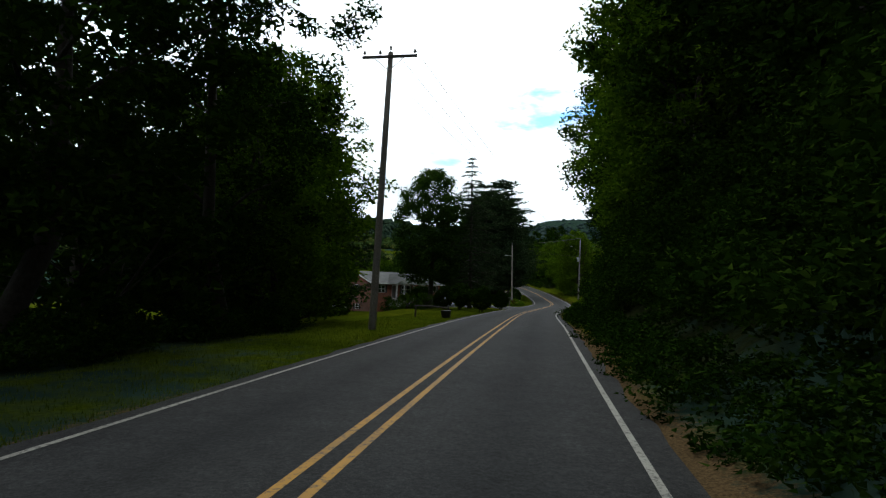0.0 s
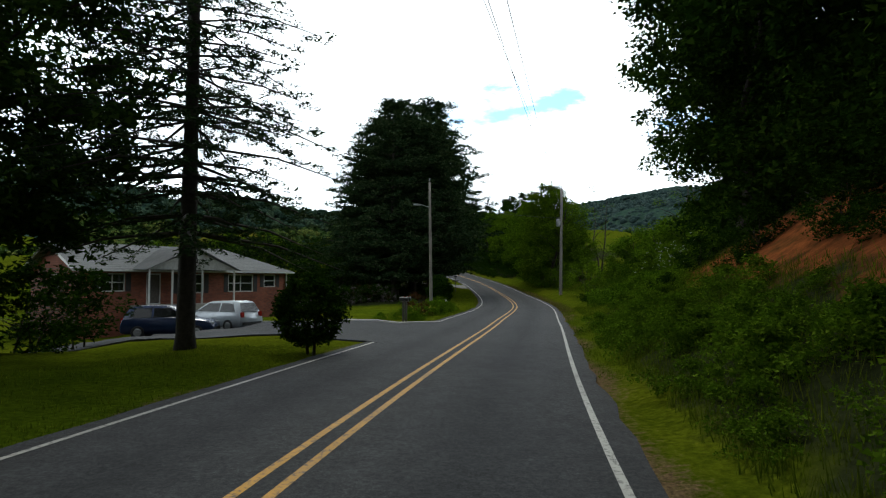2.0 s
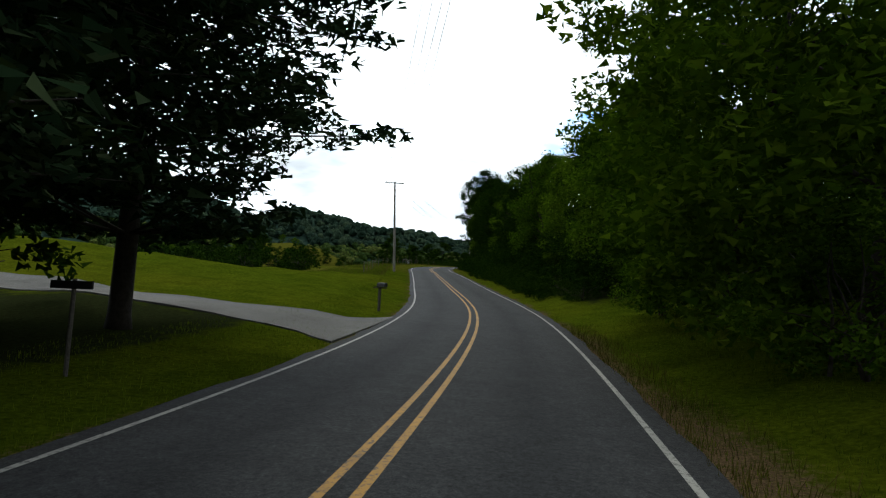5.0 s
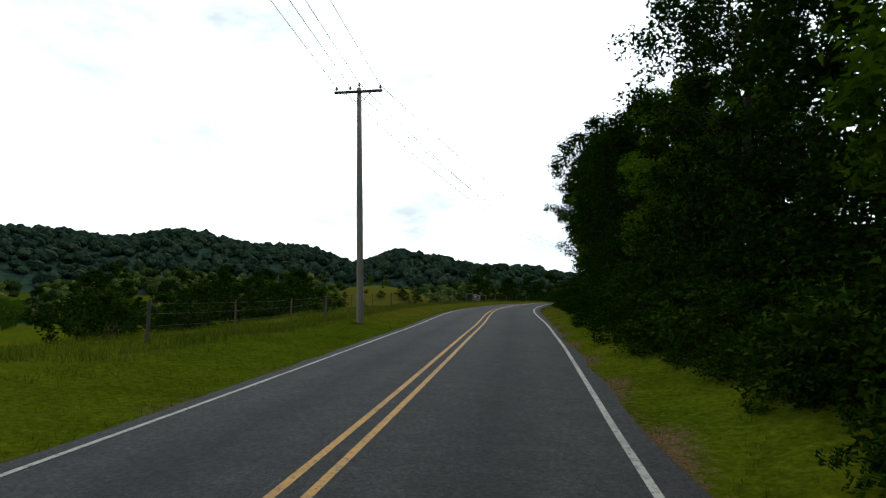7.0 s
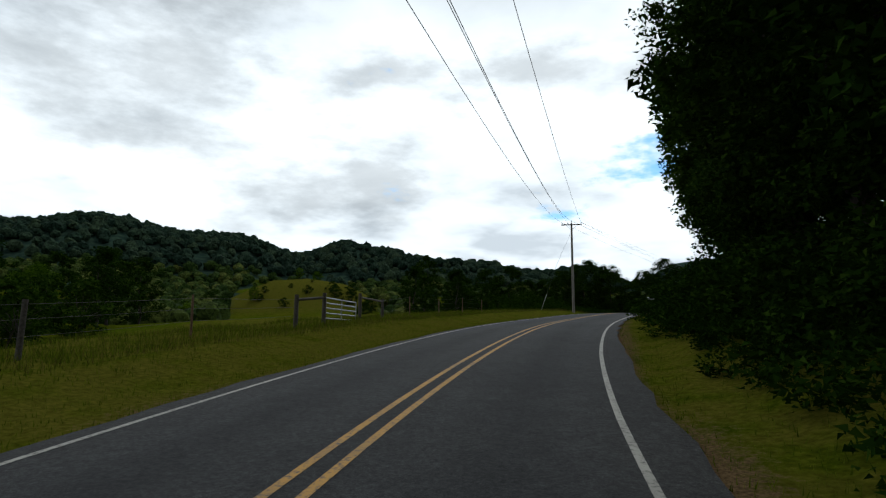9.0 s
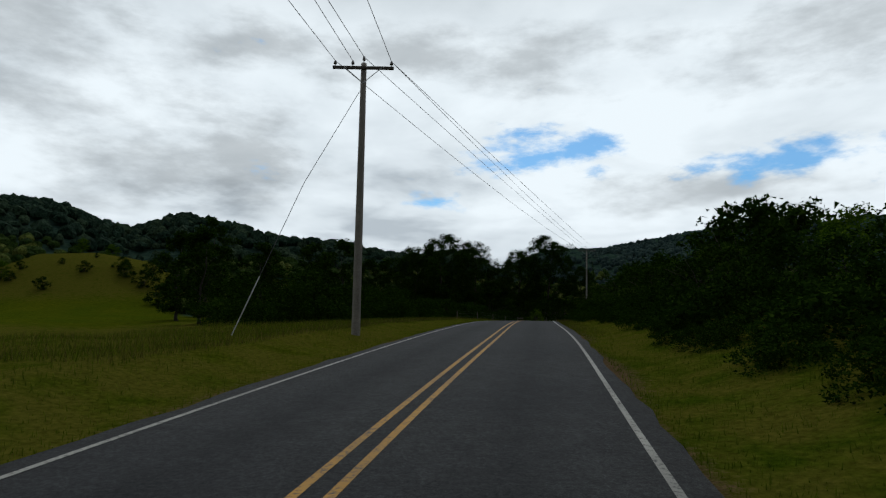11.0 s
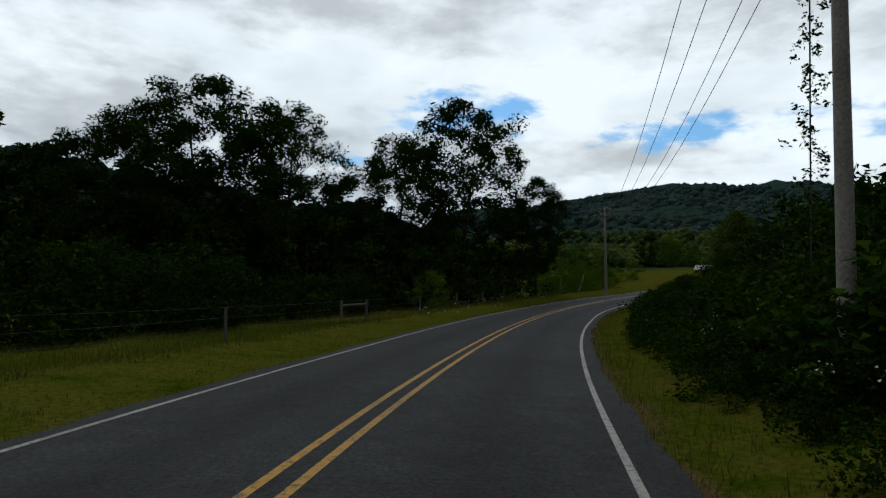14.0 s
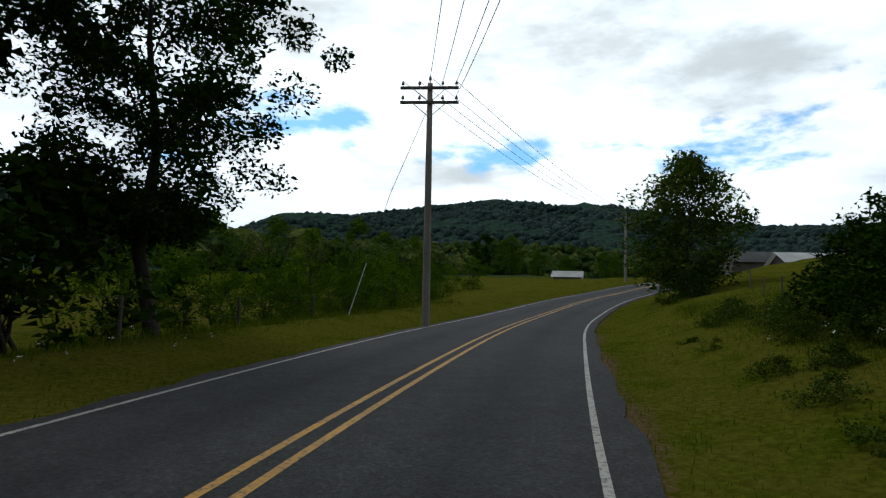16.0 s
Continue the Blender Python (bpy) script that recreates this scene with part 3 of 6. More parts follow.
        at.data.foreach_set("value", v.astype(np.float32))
    return tagged(ob, "grassy ground with verges, meadows and wooded ridges", "ground", kind="structure")


# where the right lane is a little narrower, on the bends
EDGE_Y = [-60, 182, 192, 202, 213, 232, 239, 250, 262, 336, 350, 359, 368, 384, 391, 400, 414, 480]
EDGE_IN = [0, 0, -0.14, -0.1, 0.0, 0.25, 0.22, 0.08, 0, 0, 0.22, 0.08, 0, 0, 0.15, 0.15, 0, 0]


def ribbon(name, u0, u1, lift, mat, label, category, start=0, stop=None, columns=1, jitter=0.0, parent=None):
    line, right = LINE[start:stop], RIGHT[start:stop]
    us = np.linspace(u0, u1, columns + 1)
    rng = np.random.default_rng(5)
    verts, across = [], []
    for k, (p, r) in enumerate(zip(line, right)):
        inward = float(np.interp(p[1], EDGE_Y, EDGE_IN)) if columns == 1 else 0.0
        for n, u in enumerate(us):
            u = u - inward * min(1.0, max(0.0, u - 1.5) / 1.5)
            e = jitter * rng.normal() if jitter and n in (0, columns) else 0.0
            crown = -0.012 * abs(u) if abs(u) < 3.3 else -0.04 - 0.05 * (abs(u) - 3.3)
            verts.append((p[0] + r[0] * (u + e), p[1] + r[1] * (u + e), p[2] + lift + crown))
            across.append((abs(u) / 3.3))
    faces = []
    w = columns + 1
    for k in range(len(line) - 1):
        for n in range(columns):
            a = k * w + n
            faces.append((a, a + 1, a + 1 + w, a + w))
    ob = mesh_object(name, verts, faces, mat, parent, smooth=True)
    at = ob.data.attributes.new("across", "FLOAT", "POINT")
    at.data.foreach_set("value", np.array(across, np.float32))
    if category:
        tagged(ob, label, category, kind="structure")
    elif label:
        tagged(ob, label)
    return ob


ground = build_ground()
road = ribbon("road", -3.42, 3.42, 0.0, ASPHALT, "two-lane grey asphalt country road with worn wheel tracks", "road", columns=12, jitter=0.05)
ribbon("yellow_line", -0.205, -0.105, 0.005, YELLOW, "", "", parent=road)
ribbon("yellow_line", 0.105, 0.205, 0.005, YELLOW, "", "", parent=road)
ribbon("white_line", -3.09, -3.0, 0.005, WHITE, "", "", parent=road)
ribbon("white_line", 3.0, 3.09, 0.005, WHITE, "", "", parent=road)


def height_at(x, y):
    return float(ground_height([x], [y])[0])


# ---- trees ----
def spray(rng, centres, spread, count, size, flat=0.5, aspect=0.55, up=0.3, whole=False, squash=0.75):
    """Leaf faces round the centres, each of its own tilt: pointed triangles, or whole diamonds for leaves seen close."""
    n = len(centres) * count
    c = np.repeat(np.asarray(centres, float), count, 0)
    sp = np.repeat(np.broadcast_to(np.asarray(spread, float), (len(centres),)), count)
    off = rng.normal(size=(n, 3))
    off /= np.linalg.norm(off, axis=1, keepdims=True) + 1e-9
    off *= (rng.random(n) ** 0.45)[:, None]
    off[:, 2] *= squash
    c = c + off * sp[:, None]
    d = rng.normal(size=(n, 3)) + off * 0.7
    d[:, 2] *= flat
    d[:, 2] -= 0.15
    d /= np.linalg.norm(d, axis=1, keepdims=True)
    k = rng.normal(size=(n, 3))
    k[:, 2] += up
    w = np.cross(d, k)
    w /= np.linalg.norm(w, axis=1, keepdims=True) + 1e-9
    s = size * (0.6 + 0.8 * rng.random(n))[:, None]
    a, b = c - d * s * 0.5, c + d * s * 0.5
    if not whole:
        a = c - d * s * 0.35
        return np.stack([a + w * s * aspect * 0.5, b, a - w * s * aspect * 0.5], 1)
    m = c - d * s * 0.08
    return np.stack([a, m + w * s * aspect * 0.5, b, m - w * s * aspect * 0.5], 1)


def broadleaf(name, seed, h, r, base=0.25, clumps=70, count=85, leaf=0.34, mat=None, trunk_r=0.28, lobes=3.0, stems=1, gaps=0.0, puff=1.0, whole=False, uneven=1.0, fullness=0.75):
    """A tapered trunk with limbs and a ragged crown; returns the meshes to share."""
    rng = np.random.default_rng(seed)
    parts, ends = [], []
    for st in range(stems):
        lean = rng.normal(size=2) * (0.05 if stems == 1 else 0.16) * h
        top = np.array([lean[0], lean[1], h * 0.82])
        foot = np.array([rng.normal() * 0.25 * (stems > 1), rng.normal() * 0.25 * (stems > 1), -0.4])
        pts = [foot + (top - foot) * f + np.array([rng.normal(), rng.normal(), 0]) * 0.02 * h * (0 < f < 1) for f in (0, 0.06, 0.25, 0.5, 0.75, 1)]
        parts.append((pts, [trunk_r * k for k in (1.5, 1.0, 0.82, 0.6, 0.35, 0.1)], 9 if base > 0 else 5))
        for k in range(11 if base > 0 else 4):
            f = 0.25 + 0.65 * (k + rng.random()) / 11
            p0 = foot + (top - foot) * f
            az = k * 2.4 + rng.random()
            reach = r * (0.55 + 0.4 * rng.random()) * math.sin(math.pi * min(0.95, max(0.18, (f - base * 0.6) / (1.05 - base * 0.6)))) ** 0.6
            p1 = p0 + np.array([math.cos(az) * reach, math.sin(az) * reach, reach * (0.35 + 0.5 * rng.random())])
            mid = (p0 + p1) / 2 + np.array([0, 0, 0.1 * reach])
            parts.append(([p0, mid, p1], [trunk_r * 0.36 * (1.1 - f), trunk_r * 0.2 * (1.1 - f) + 0.01, 0.012], 5))
            ends += [p1, (mid + p1) / 2]
    v, f = tubes(parts)
    phase = rng.random(4) * 6.28
    cs, sp = [], []
    lo = h * base
    while len(cs) < clumps:
        z = lo + (h - lo) * rng.random()
        t = (z - lo) / (h - lo)
        env = r * (math.sin(math.pi * (0.12 + 0.86 * t)) ** fullness)
        az = rng.random() * 6.28
        env *= 1 + uneven * (0.22 * math.sin(lobes * az + phase[0] + 4 * t) + 0.15 * math.sin(5 * az + phase[1] - 7 * t))
        q = rng.random() ** 0.4
        if gaps and math.sin(az * 3 + phase[2]) + math.sin(t * 9 + phase[3]) > 2 - 2 * gaps:
            continue
        cs.append((math.cos(az) * env * q, math.sin(az) * env * q, z))
        sp.append(r * (0.18 + 0.14 * rng.random()) * puff)
    if base > 0 and count > 50:
        cs += [tuple(e) for e in ends]
        sp += [r * 0.2] * len(ends)
    return (name, v, f, spray(rng, cs, sp, count, leaf, whole=whole), mat or LEAF)


def conifer(name, seed, h, r, whorls=30, per=7, bare=0.12, tufts=9, size=0.55, droop=0.12, dense=1.0, taper=0.9, trunk_r=0.3, mat=None, fan=0.28):
    """A pine or spruce: whorls of branches on a straight trunk, with needle tufts along them."""
    rng = np.random.default_rng(seed)
    parts = [([(0, 0, -0.4), (0, 0, 0.4), (0.03 * h * rng.normal() * 0.3, 0.02 * h * rng.normal() * 0.3, h * 0.5), (0, 0, h)], [trunk_r * 1.4, trunk_r, trunk_r * 0.62, 0.02], 9)]
    cs, sp = [], []
    for k in range(whorls):
        f = bare + (1 - bare) * (k + 0.5 * rng.random()) / whorls
        reach0 = r * ((1 - f) / (1 - bare)) ** taper * (1.0 if f > bare + 0.1 else 0.75) + 0.2
        for n in range(per):
            if rng.random() > dense:
                continue
            az = n * 6.28 / per + k * 1.3 + rng.normal() * 0.2
            reach = reach0 * (0.6 + 0.55 * rng.random())
            d = np.array([math.cos(az), math.sin(az), 0])
            p0 = np.array([0, 0, h * f])
            p1 = p0 + d * reach * 0.55 + np.array([0, 0, reach * (0.12 - droop)])
            p2 = p0 + d * reach + np.array([0, 0, reach * (0.2 - 2.2 * droop)])
            parts.append(([p0, p1, p2], [0.05 * (1 - f) + 0.015, 0.03 * (1 - f) + 0.01, 0.006], 4))
            side = np.array([-d[1], d[0], 0])
            m = max(3, int(tufts * reach / r + 2))
            for q in range(m):
                g = 0.22 + 0.78 * (q + rng.random()) / m
                c = p0 + (p1 - p0) * min(1, g * 1.8) if g < 0.55 else p1 + (p2 - p1) * (g - 0.55) / 0.45
                cs.append(c + side * rng.normal() * reach * fan * (1.15 - g) * 0.9 + np.array([0, 0, rng.normal() * 0.035 * reach]))
                sp.append(size * 0.7)
    v, f = tubes(parts)
    return (name, v, f, spray(rng, cs, sp, 24, size * 0.42, flat=0.4, aspect=0.34, squash=0.4), mat or NEEDLE)


def clipped(name, seed, h, r):
    """A bush clipped to a ball on short stems: small leaves thick on its skin, fewer within."""
    rng = np.random.default_rng(seed)
    d = rng.normal(size=(300, 3))
    d /= np.linalg.norm(d, axis=1, keepdims=True)
    lump = 1 + 0.07 * np.sin(4 * d[:, 0] + 2 * d[:, 2]) + 0.05 * np.sin(7 * d[:, 1] + 1.0)
    cs = d * lump[:, None] * np.array([r, r, h * 0.44]) * (0.62 + 0.36 * rng.random((300, 1)) ** 0.4) + np.array([0, 0, h * 0.55])
    parts = [([(0.1 * k, 0.08 * (k % 2), -0.3), (0.3 * (k - 1), 0.2 * (k % 2), h * 0.5)], [0.06, 0.03], 5) for k in range(3)]
    v, f = tubes(parts)
    return (name, v, f, spray(rng, cs, 0.24 * r, 26, 0.13), LEAF)


KINDS = {}


def mass(name, kinds, ys, u0, u1, s0, s1, label, mat):
    """Undergrowth too tangled to count: many shrubs' leaves in one mesh."""
    rnd = random.Random(len(name) + int(ys[0]))
    out = []
    for y in ys:
        i = int(np.abs(LINE[:, 1] - y - rnd.uniform(-0.8, 0.8)).argmin())
        u = rnd.uniform(u0, u1)
        x, yy = LINE[i, 0] + RIGHT[i, 0] * u, LINE[i, 1] + RIGHT[i, 1] * u
        s, k = rnd.uniform(s0, s1), rnd.random() * 6.28
        q = KINDS[rnd.choice(kinds)][3] * s
        turn = np.array([[math.cos(k), -math.sin(k), 0], [math.sin(k), math.cos(k), 0], [0, 0, 1]])
        out.append(q @ turn.T + np.array([x, yy, height_at(x, yy) - 0.25]))
    ob = quads_fast(name, np.concatenate(out), mat)
    return tagged(ob, label, "undergrowth", kind="stuff")


GROWN = {"light": 1.3, "pine": 0.9, "pine2": 1.05, "far_oak": 1.1, "dark_thicket": 1.2, "walnut": 1.15, "shrub": 0.8, "thicket": 0.9}


def plant(kind, x, y, scale=1.0, turn=0.0, label="", category="tree", group="", sink=0.0, squash=1.0):
    """Sets one tree of a kind on the ground; trees of a kind share their meshes."""
    name, v, f, quads, mat = KINDS[kind][:5]
    scale *= GROWN.get(kind, 1.0)
    m = Matrix.LocRotScale((x, y, height_at(x, y) - sink), Euler((0, 0, turn)), (scale, scale, scale * squash))
    if len(KINDS[kind]) == 5:
        root = thing(name, m, label, category, group)
        mesh_object("trunk" if category == "tree" else "stem", v, f, BARK, root, smooth=True)
        quads_fast("crown", quads, mat, root)
        KINDS[kind] = (*KINDS[kind], root)
        return root
    first = KINDS[kind][5]
    ob = copy_thing(first, m @ Matrix.Diagonal((1 / first.scale.x, 1 / first.scale.y, 1 / first.scale.z, 1)))
    return tagged(ob, label, category, group)


# near kinds carry many small leaves, the ones that stay far off fewer and larger ones
KINDS["maple"] = broadleaf("maple_tree", 11, 15.6, 4.1, 0.19, 320, 150, 0.24, LEAF_MAPLE, 0.32, 2.0, 1, 0.0, 0.8, uneven=0.3, fullness=0.5)
KINDS["oak"] = broadleaf("broadleaf_tree", 12, 17.0, 6.0, 0.16, 185, 150, 0.27, LEAF, 0.34, 3.0, 1, 0.1, 0.62, fullness=0.6)
KINDS["poplar"] = broadleaf("broadleaf_tree", 13, 20.0, 5.2, 0.14, 150, 170, 0.24, LEAF, 0.3, 4.0, 1, 0.1, 0.7)
KINDS["light"] = broadleaf("broadleaf_tree", 14, 13.0, 4.6, 0.05, 250, 140, 0.23, LEAF_LIGHT, 0.22, 3.0, 2, 0.05, 0.7, uneven=0.6, fullness=0.6)
KINDS["walnut"] = broadleaf("broadleaf_tree", 15, 15.5, 5.4, 0.2, 185, 150, 0.27, LEAF, 0.28, 5.0, 1, 0.12, 0.6, fullness=0.6)
KINDS["far_oak"] = broadleaf("broadleaf_tree", 31, 16.0, 5.6, 0.12, 90, 60, 0.55, LEAF, 0.3, 3.0, 1, 0.1, 0.7)
KINDS["far_poplar"] = broadleaf("broadleaf_tree", 32, 20.0, 5.4, 0.12, 90, 60, 0.55, LEAF, 0.3, 4.0, 1, 0.1, 0.7)
KINDS["far_light"] = broadleaf("broadleaf_tree", 33, 13.0, 4.8, 0.06, 90, 90, 0.34, LEAF_LIGHT, 0.22, 3.0, 2)
KINDS["sapling"] = broadleaf("young_tree", 16, 7.0, 2.2, 0.2, 40, 50, 0.26, LEAF_LIGHT, 0.09, 3.0, 2)
KINDS["shrub"] = broadleaf("shrub", 17, 2.6, 1.9, 0.0, 48, 75, 0.15, LEAF, 0.05, 3.0, 3)
KINDS["brush"] = broadleaf("shrub", 19, 1.5, 1.5, 0.0, 32, 70, 0.12, LEAF_LIGHT, 0.03, 3.0, 3)
KINDS["thicket"] = broadleaf("shrub", 18, 4.0, 2.6, 0.0, 48, 105, 0.17, LEAF_LIGHT, 0.06, 4.0, 3)
KINDS["dark_thicket"] = broadleaf("shrub", 34, 4.0, 2.7, 0.0, 44, 54, 0.29, LEAF, 0.06, 4.0, 3)
KINDS["far_thicket"] = broadleaf("shrub", 38, 4.0, 2.7, 0.0, 44, 44, 0.34, LEAF, 0.06, 4.0, 3)
KINDS["bank"] = broadleaf("shrub", 37, 4.0, 2.7, 0.0, 56, 66, 0.24, LEAF, 0.06, 4.0, 3)
KINDS["red_shrub"] = broadleaf("shrub", 41, 1.9, 1.1, 0.0, 34, 60, 0.10, LEAF_RED, 0.03, 3.0, 3)
KINDS["fine_bank"] = broadleaf("shrub", 42, 4.0, 2.7, 0.0, 54, 96, 0.18, LEAF, 0.06, 4.0, 3)
KINDS["fine_undergrowth"] = broadleaf("shrub", 43, 1.9, 1.7, 0.0, 42, 58, 0.155, LEAF, 0.03, 3.0, 3)
KINDS["undergrowth"] = broadleaf("shrub", 35, 1.9, 1.7, 0.0, 46, 56, 0.18, LEAF, 0.03, 3.0, 3)
KINDS["ash"] = broadleaf("ash_tree", 36, 14.5, 4.3, 0.22, 190, 200, 0.18, LEAF, 0.24, 5.0, 1, 0.12, 0.75, whole=True)
KINDS["roundhead"] = broadleaf("broadleaf_tree", 39, 8.2, 3.5, 0.06, 200, 75, 0.26, LEAF_HILL, 0.2, 3.0)
KINDS["round"] = clipped("clipped_bush", 20, 2.2, 0.95)
KINDS["pine"] = conifer("pine_tree", 21, 24.0, 8.8, 19, 9, 0.08, 17, 0.95, 0.03, 1.0, 0.5, 0.34, None, 0.36)
KINDS["pine2"] = conifer("pine_tree", 22, 21.0, 7.6, 17, 9, 0.12, 17, 0.9, 0.02, 0.95, 0.45, 0.3, None, 0.36)
KINDS["spruce"] = conifer("spruce_tree", 23, 18.0, 5.4, 30, 7, 0.18, 20, 0.34, 0.2, 0.9, 0.8, 0.26, None, 0.2)
KINDS["dead"] = broadleaf("dead_tree", 24, 9.0, 1.7, 0.4, 26, 45, 0.09, LEAF_LIGHT, 0.1, 3.0, 2)


def beside(y, u):
    """The place u metres to the right of the road's middle at y."""
    i = int(np.abs(LINE[:, 1] - y).argmin())
    return LINE[i, 0] + RIGHT[i, 0] * u, LINE[i, 1] + RIGHT[i, 1] * u


rng = random.Random(4)


def row(kinds, ys, u0, u1, s0, s1, label, category, group, sink=0.2):
    for y in ys:
        x, yy = beside(y + rng.uniform(-0.8, 0.8), rng.uniform(u0, u1))
        plant(rng.choice(kinds), x, yy, rng.uniform(s0, s1), rng.random() * 6.28, label, category, group, sink)


# left of the road at the start: dark grove of pines and broadleaf trees
# trees at negative y are added unseen behind the start to hold back sky light
for kind, x, y, sc in (("oak", -11.5, 13, 1.0), ("poplar", -11.2, 21.5, 0.95), ("light", -12.0, 30.5, 0.85), ("light", -17, 38, 0.9), ("pine", -20.5, 53, 0.9), ("pine2", -22, 47, 1.05),
                       ("pine2", -18.5, 57, 0.85), ("far_oak", -22, 28, 1.1), ("pine", -26, 58, 0.9), ("far_oak", -15, 2, 1.1), ("far_poplar", -22, 10, 1.0), ("pine2", -30, 45, 1.0),
                       ("dark_thicket", -15, 44, 1.2), ("dark_thicket", -18, 38, 1.3), ("dark_thicket", -14, 24, 1.2), ("dark_thicket", -13, 17, 1.2), ("dark_thicket", -23, 56, 1.4), ("dark_thicket", -20, 62, 1.0),
                       ("far_oak", -14, -12, 1.1), ("far_poplar", -12, -26, 1.1), ("far_oak", -30, 30, 1.1), ("dark_thicket", -19, 48, 1.4), ("dark_thicket", -17, 29, 1.4), ("dark_thicket", -16, 46, 1.2), ("dark_thicket", -17.5, 51, 1.2), ("dark_thicket", -20, 55, 1.3), ("dark_thicket", -22, 60, 1.2), ("dark_thicket", -25, 63, 1.2), ("dark_thicket", -26, 52, 1.5), ("far_oak", -27, 63, 1.0), ("pine", -23, 60, 0.95), ("far_poplar", -25, 50, 1.0)):
    tall = "thicket" not in kind
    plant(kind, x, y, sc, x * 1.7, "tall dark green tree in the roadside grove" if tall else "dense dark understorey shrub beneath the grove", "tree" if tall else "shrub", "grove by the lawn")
def flowering_bush(x, y, h):
    """A low bush with leaves below and white flower heads over it."""
    r = np.random.default_rng(23)
    root = thing("hydrangea_bush", pose(x, y, height_at(x, y)), "low green bush covered in white flower heads", "bush")
    parts = [([(0, 0, -0.2), (0.3 * math.cos(k), 0.3 * math.sin(k), h * 0.5), (0.7 * math.cos(k), 0.7 * math.sin(k), h * 0.8)], [0.03, 0.02, 0.008], 5) for k in (0.3, 1.6, 2.7, 4.1, 5.4)]
    v, f = tubes(parts)
    mesh_object("stem", v, f, BARK, root, smooth=True)
    a, q = r.random(60) * 6.28, r.random(60) ** 0.5
    cs = np.stack([np.cos(a) * q * 0.85, np.sin(a) * q * 0.85, h * (0.35 + 0.55 * np.sqrt(1 - 0.8 * q * q))], 1)
    quads_fast("foliage", spray(r, cs - np.array([0, 0, 0.15]), 0.25, 40, 0.11), LEAF_LIGHT, root)
    quads_fast("flower_heads", spray(r, cs[:38] + np.array([0, 0, 0.1]), 0.12, 40, 0.05, aspect=0.9), PETAL, root)


flowering_bush(-15.6, 54.2, 1.15)
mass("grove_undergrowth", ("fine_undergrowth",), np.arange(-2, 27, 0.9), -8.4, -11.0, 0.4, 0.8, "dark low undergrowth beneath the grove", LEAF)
plant("maple", -8.8, 67.0, 1.0, 0.3, "dense rounded dark green maple tree on the lawn", "tree")
plant("spruce", -4.3, 69.7, 1.0, 0.9, "tall sparse spruce tree with drooping branches on the lawn", "tree")
for x, y, sc in ((-0.7, 69.3, 0.95), (-2.4, 58.1, 1.1), (-4.6, 59.4, 1.15), (-6.4, 60.6, 1.0)):
    plant("round", x, y, sc, x, "dark clipped round bush on the lawn", "bush", "bushes on the lawn")
for kind, x, y, sc in (("brush", -8.5, 62, 1.1), ("brush", -10.5, 62.5, 1.2), ("thicket", -24.5, 84, 0.8), ("sapling", -23, 78, 0.75), ("thicket", -26, 79, 0.9), ("thicket", -30.5, 85, 1.0), ("thicket", -34, 92, 1.4), ("thicket", -36, 84, 1.3)):
    plant(kind, x, y, sc, x * 3, "green garden shrub in front of the house", "shrub", "garden shrubs")
for x, y, sc in ((-19.0, 67.0, 1.1), (-21.2, 68.2, 1.15), (-23.6, 69.6, 1.2)):
    plant("round", x, y, sc, x, "dark clipped round bush beside the house", "bush", "bushes beside the house")
for x, y, sc in ((-27, 74, 0.9), (-31, 79, 1.1), (-28.5, 86, 1.0), (-35, 88, 1.2), (-25.5, 77, 0.7), (-10.4, 68.5, 0.5), (-9.0, 70.0, 0.5), (-12.4, 70.4, 0.4), (-14.4, 72.0, 0.4)):
    plant("dark_thicket", x, y, sc, x, "dark leafy shrub beside the house", "shrub", "garden shrubs")
plant("dark_thicket", -10.8, 74.6, 0.6, 1.0, "dark dense shrub beside the driveway", "shrub", "garden shrubs")
# pines inside the bend
for kind, x, y, sc in (("pine", -4.2, 118, 1.02), ("pine", -4.8, 125, 1.12), ("pine2", -3.2, 127.5, 1.02), ("pine2", -1.0, 134, 1.2), ("pine", -3.5, 132, 0.98), ("pine2", -0.8, 139.5, 0.88), ("pine2", -7.5, 121, 0.8), ("pine", -7.6, 129, 1.0), ("pine2", -0.6, 122.5, 0.95), ("pine2", 0.4, 129.5, 0.9), ("pine", -2.2, 120.5, 0.92)):
    plant(kind, x, y, sc, x * 2.3, "tall dense dark pine tree inside the bend", "tree", "pines at the bend")
for x, y, sc in ((-6, 118, 0.7), (-10, 119, 0.9), (-3, 122, 0.7), (-15, 121, 0.9), (-8, 128, 1.0), (-1.5, 131, 0.7), (-18, 116, 0.8), (-22, 118, 0.9), (-6, 131, 1.2), (-9, 135, 1.2), (-13, 131, 1.3), (-17, 136, 1.3), (-6, 138.5, 1.0), (-12, 125, 1.1), (-19, 127, 1.3), (-24, 132, 1.4), (-25, 124, 1.2)):
    plant("dark_thicket", x, y, sc, x, "dark shrub under the pines", "shrub", "shrubs under the pines")
plant("round", 1.4, 104.2, 1.15, 0.5, "leafy rounded bush with several stems on the lawn", "bush")
for x, y, sc in ((-13, 124, 1), (-20, 128, 1.1), (-27, 124, 1.0), (-33, 115, 1.1), (-38, 104, 1.1), (-40, 92, 1.0), (-38, 80, 1.1), (-35, 70, 1.0), (-30, 108, 0.9)):
    plant("far_light", x - 8, y + 4, sc * 0.55, x, "green leafy tree behind the house", "tree", "trees behind the house")
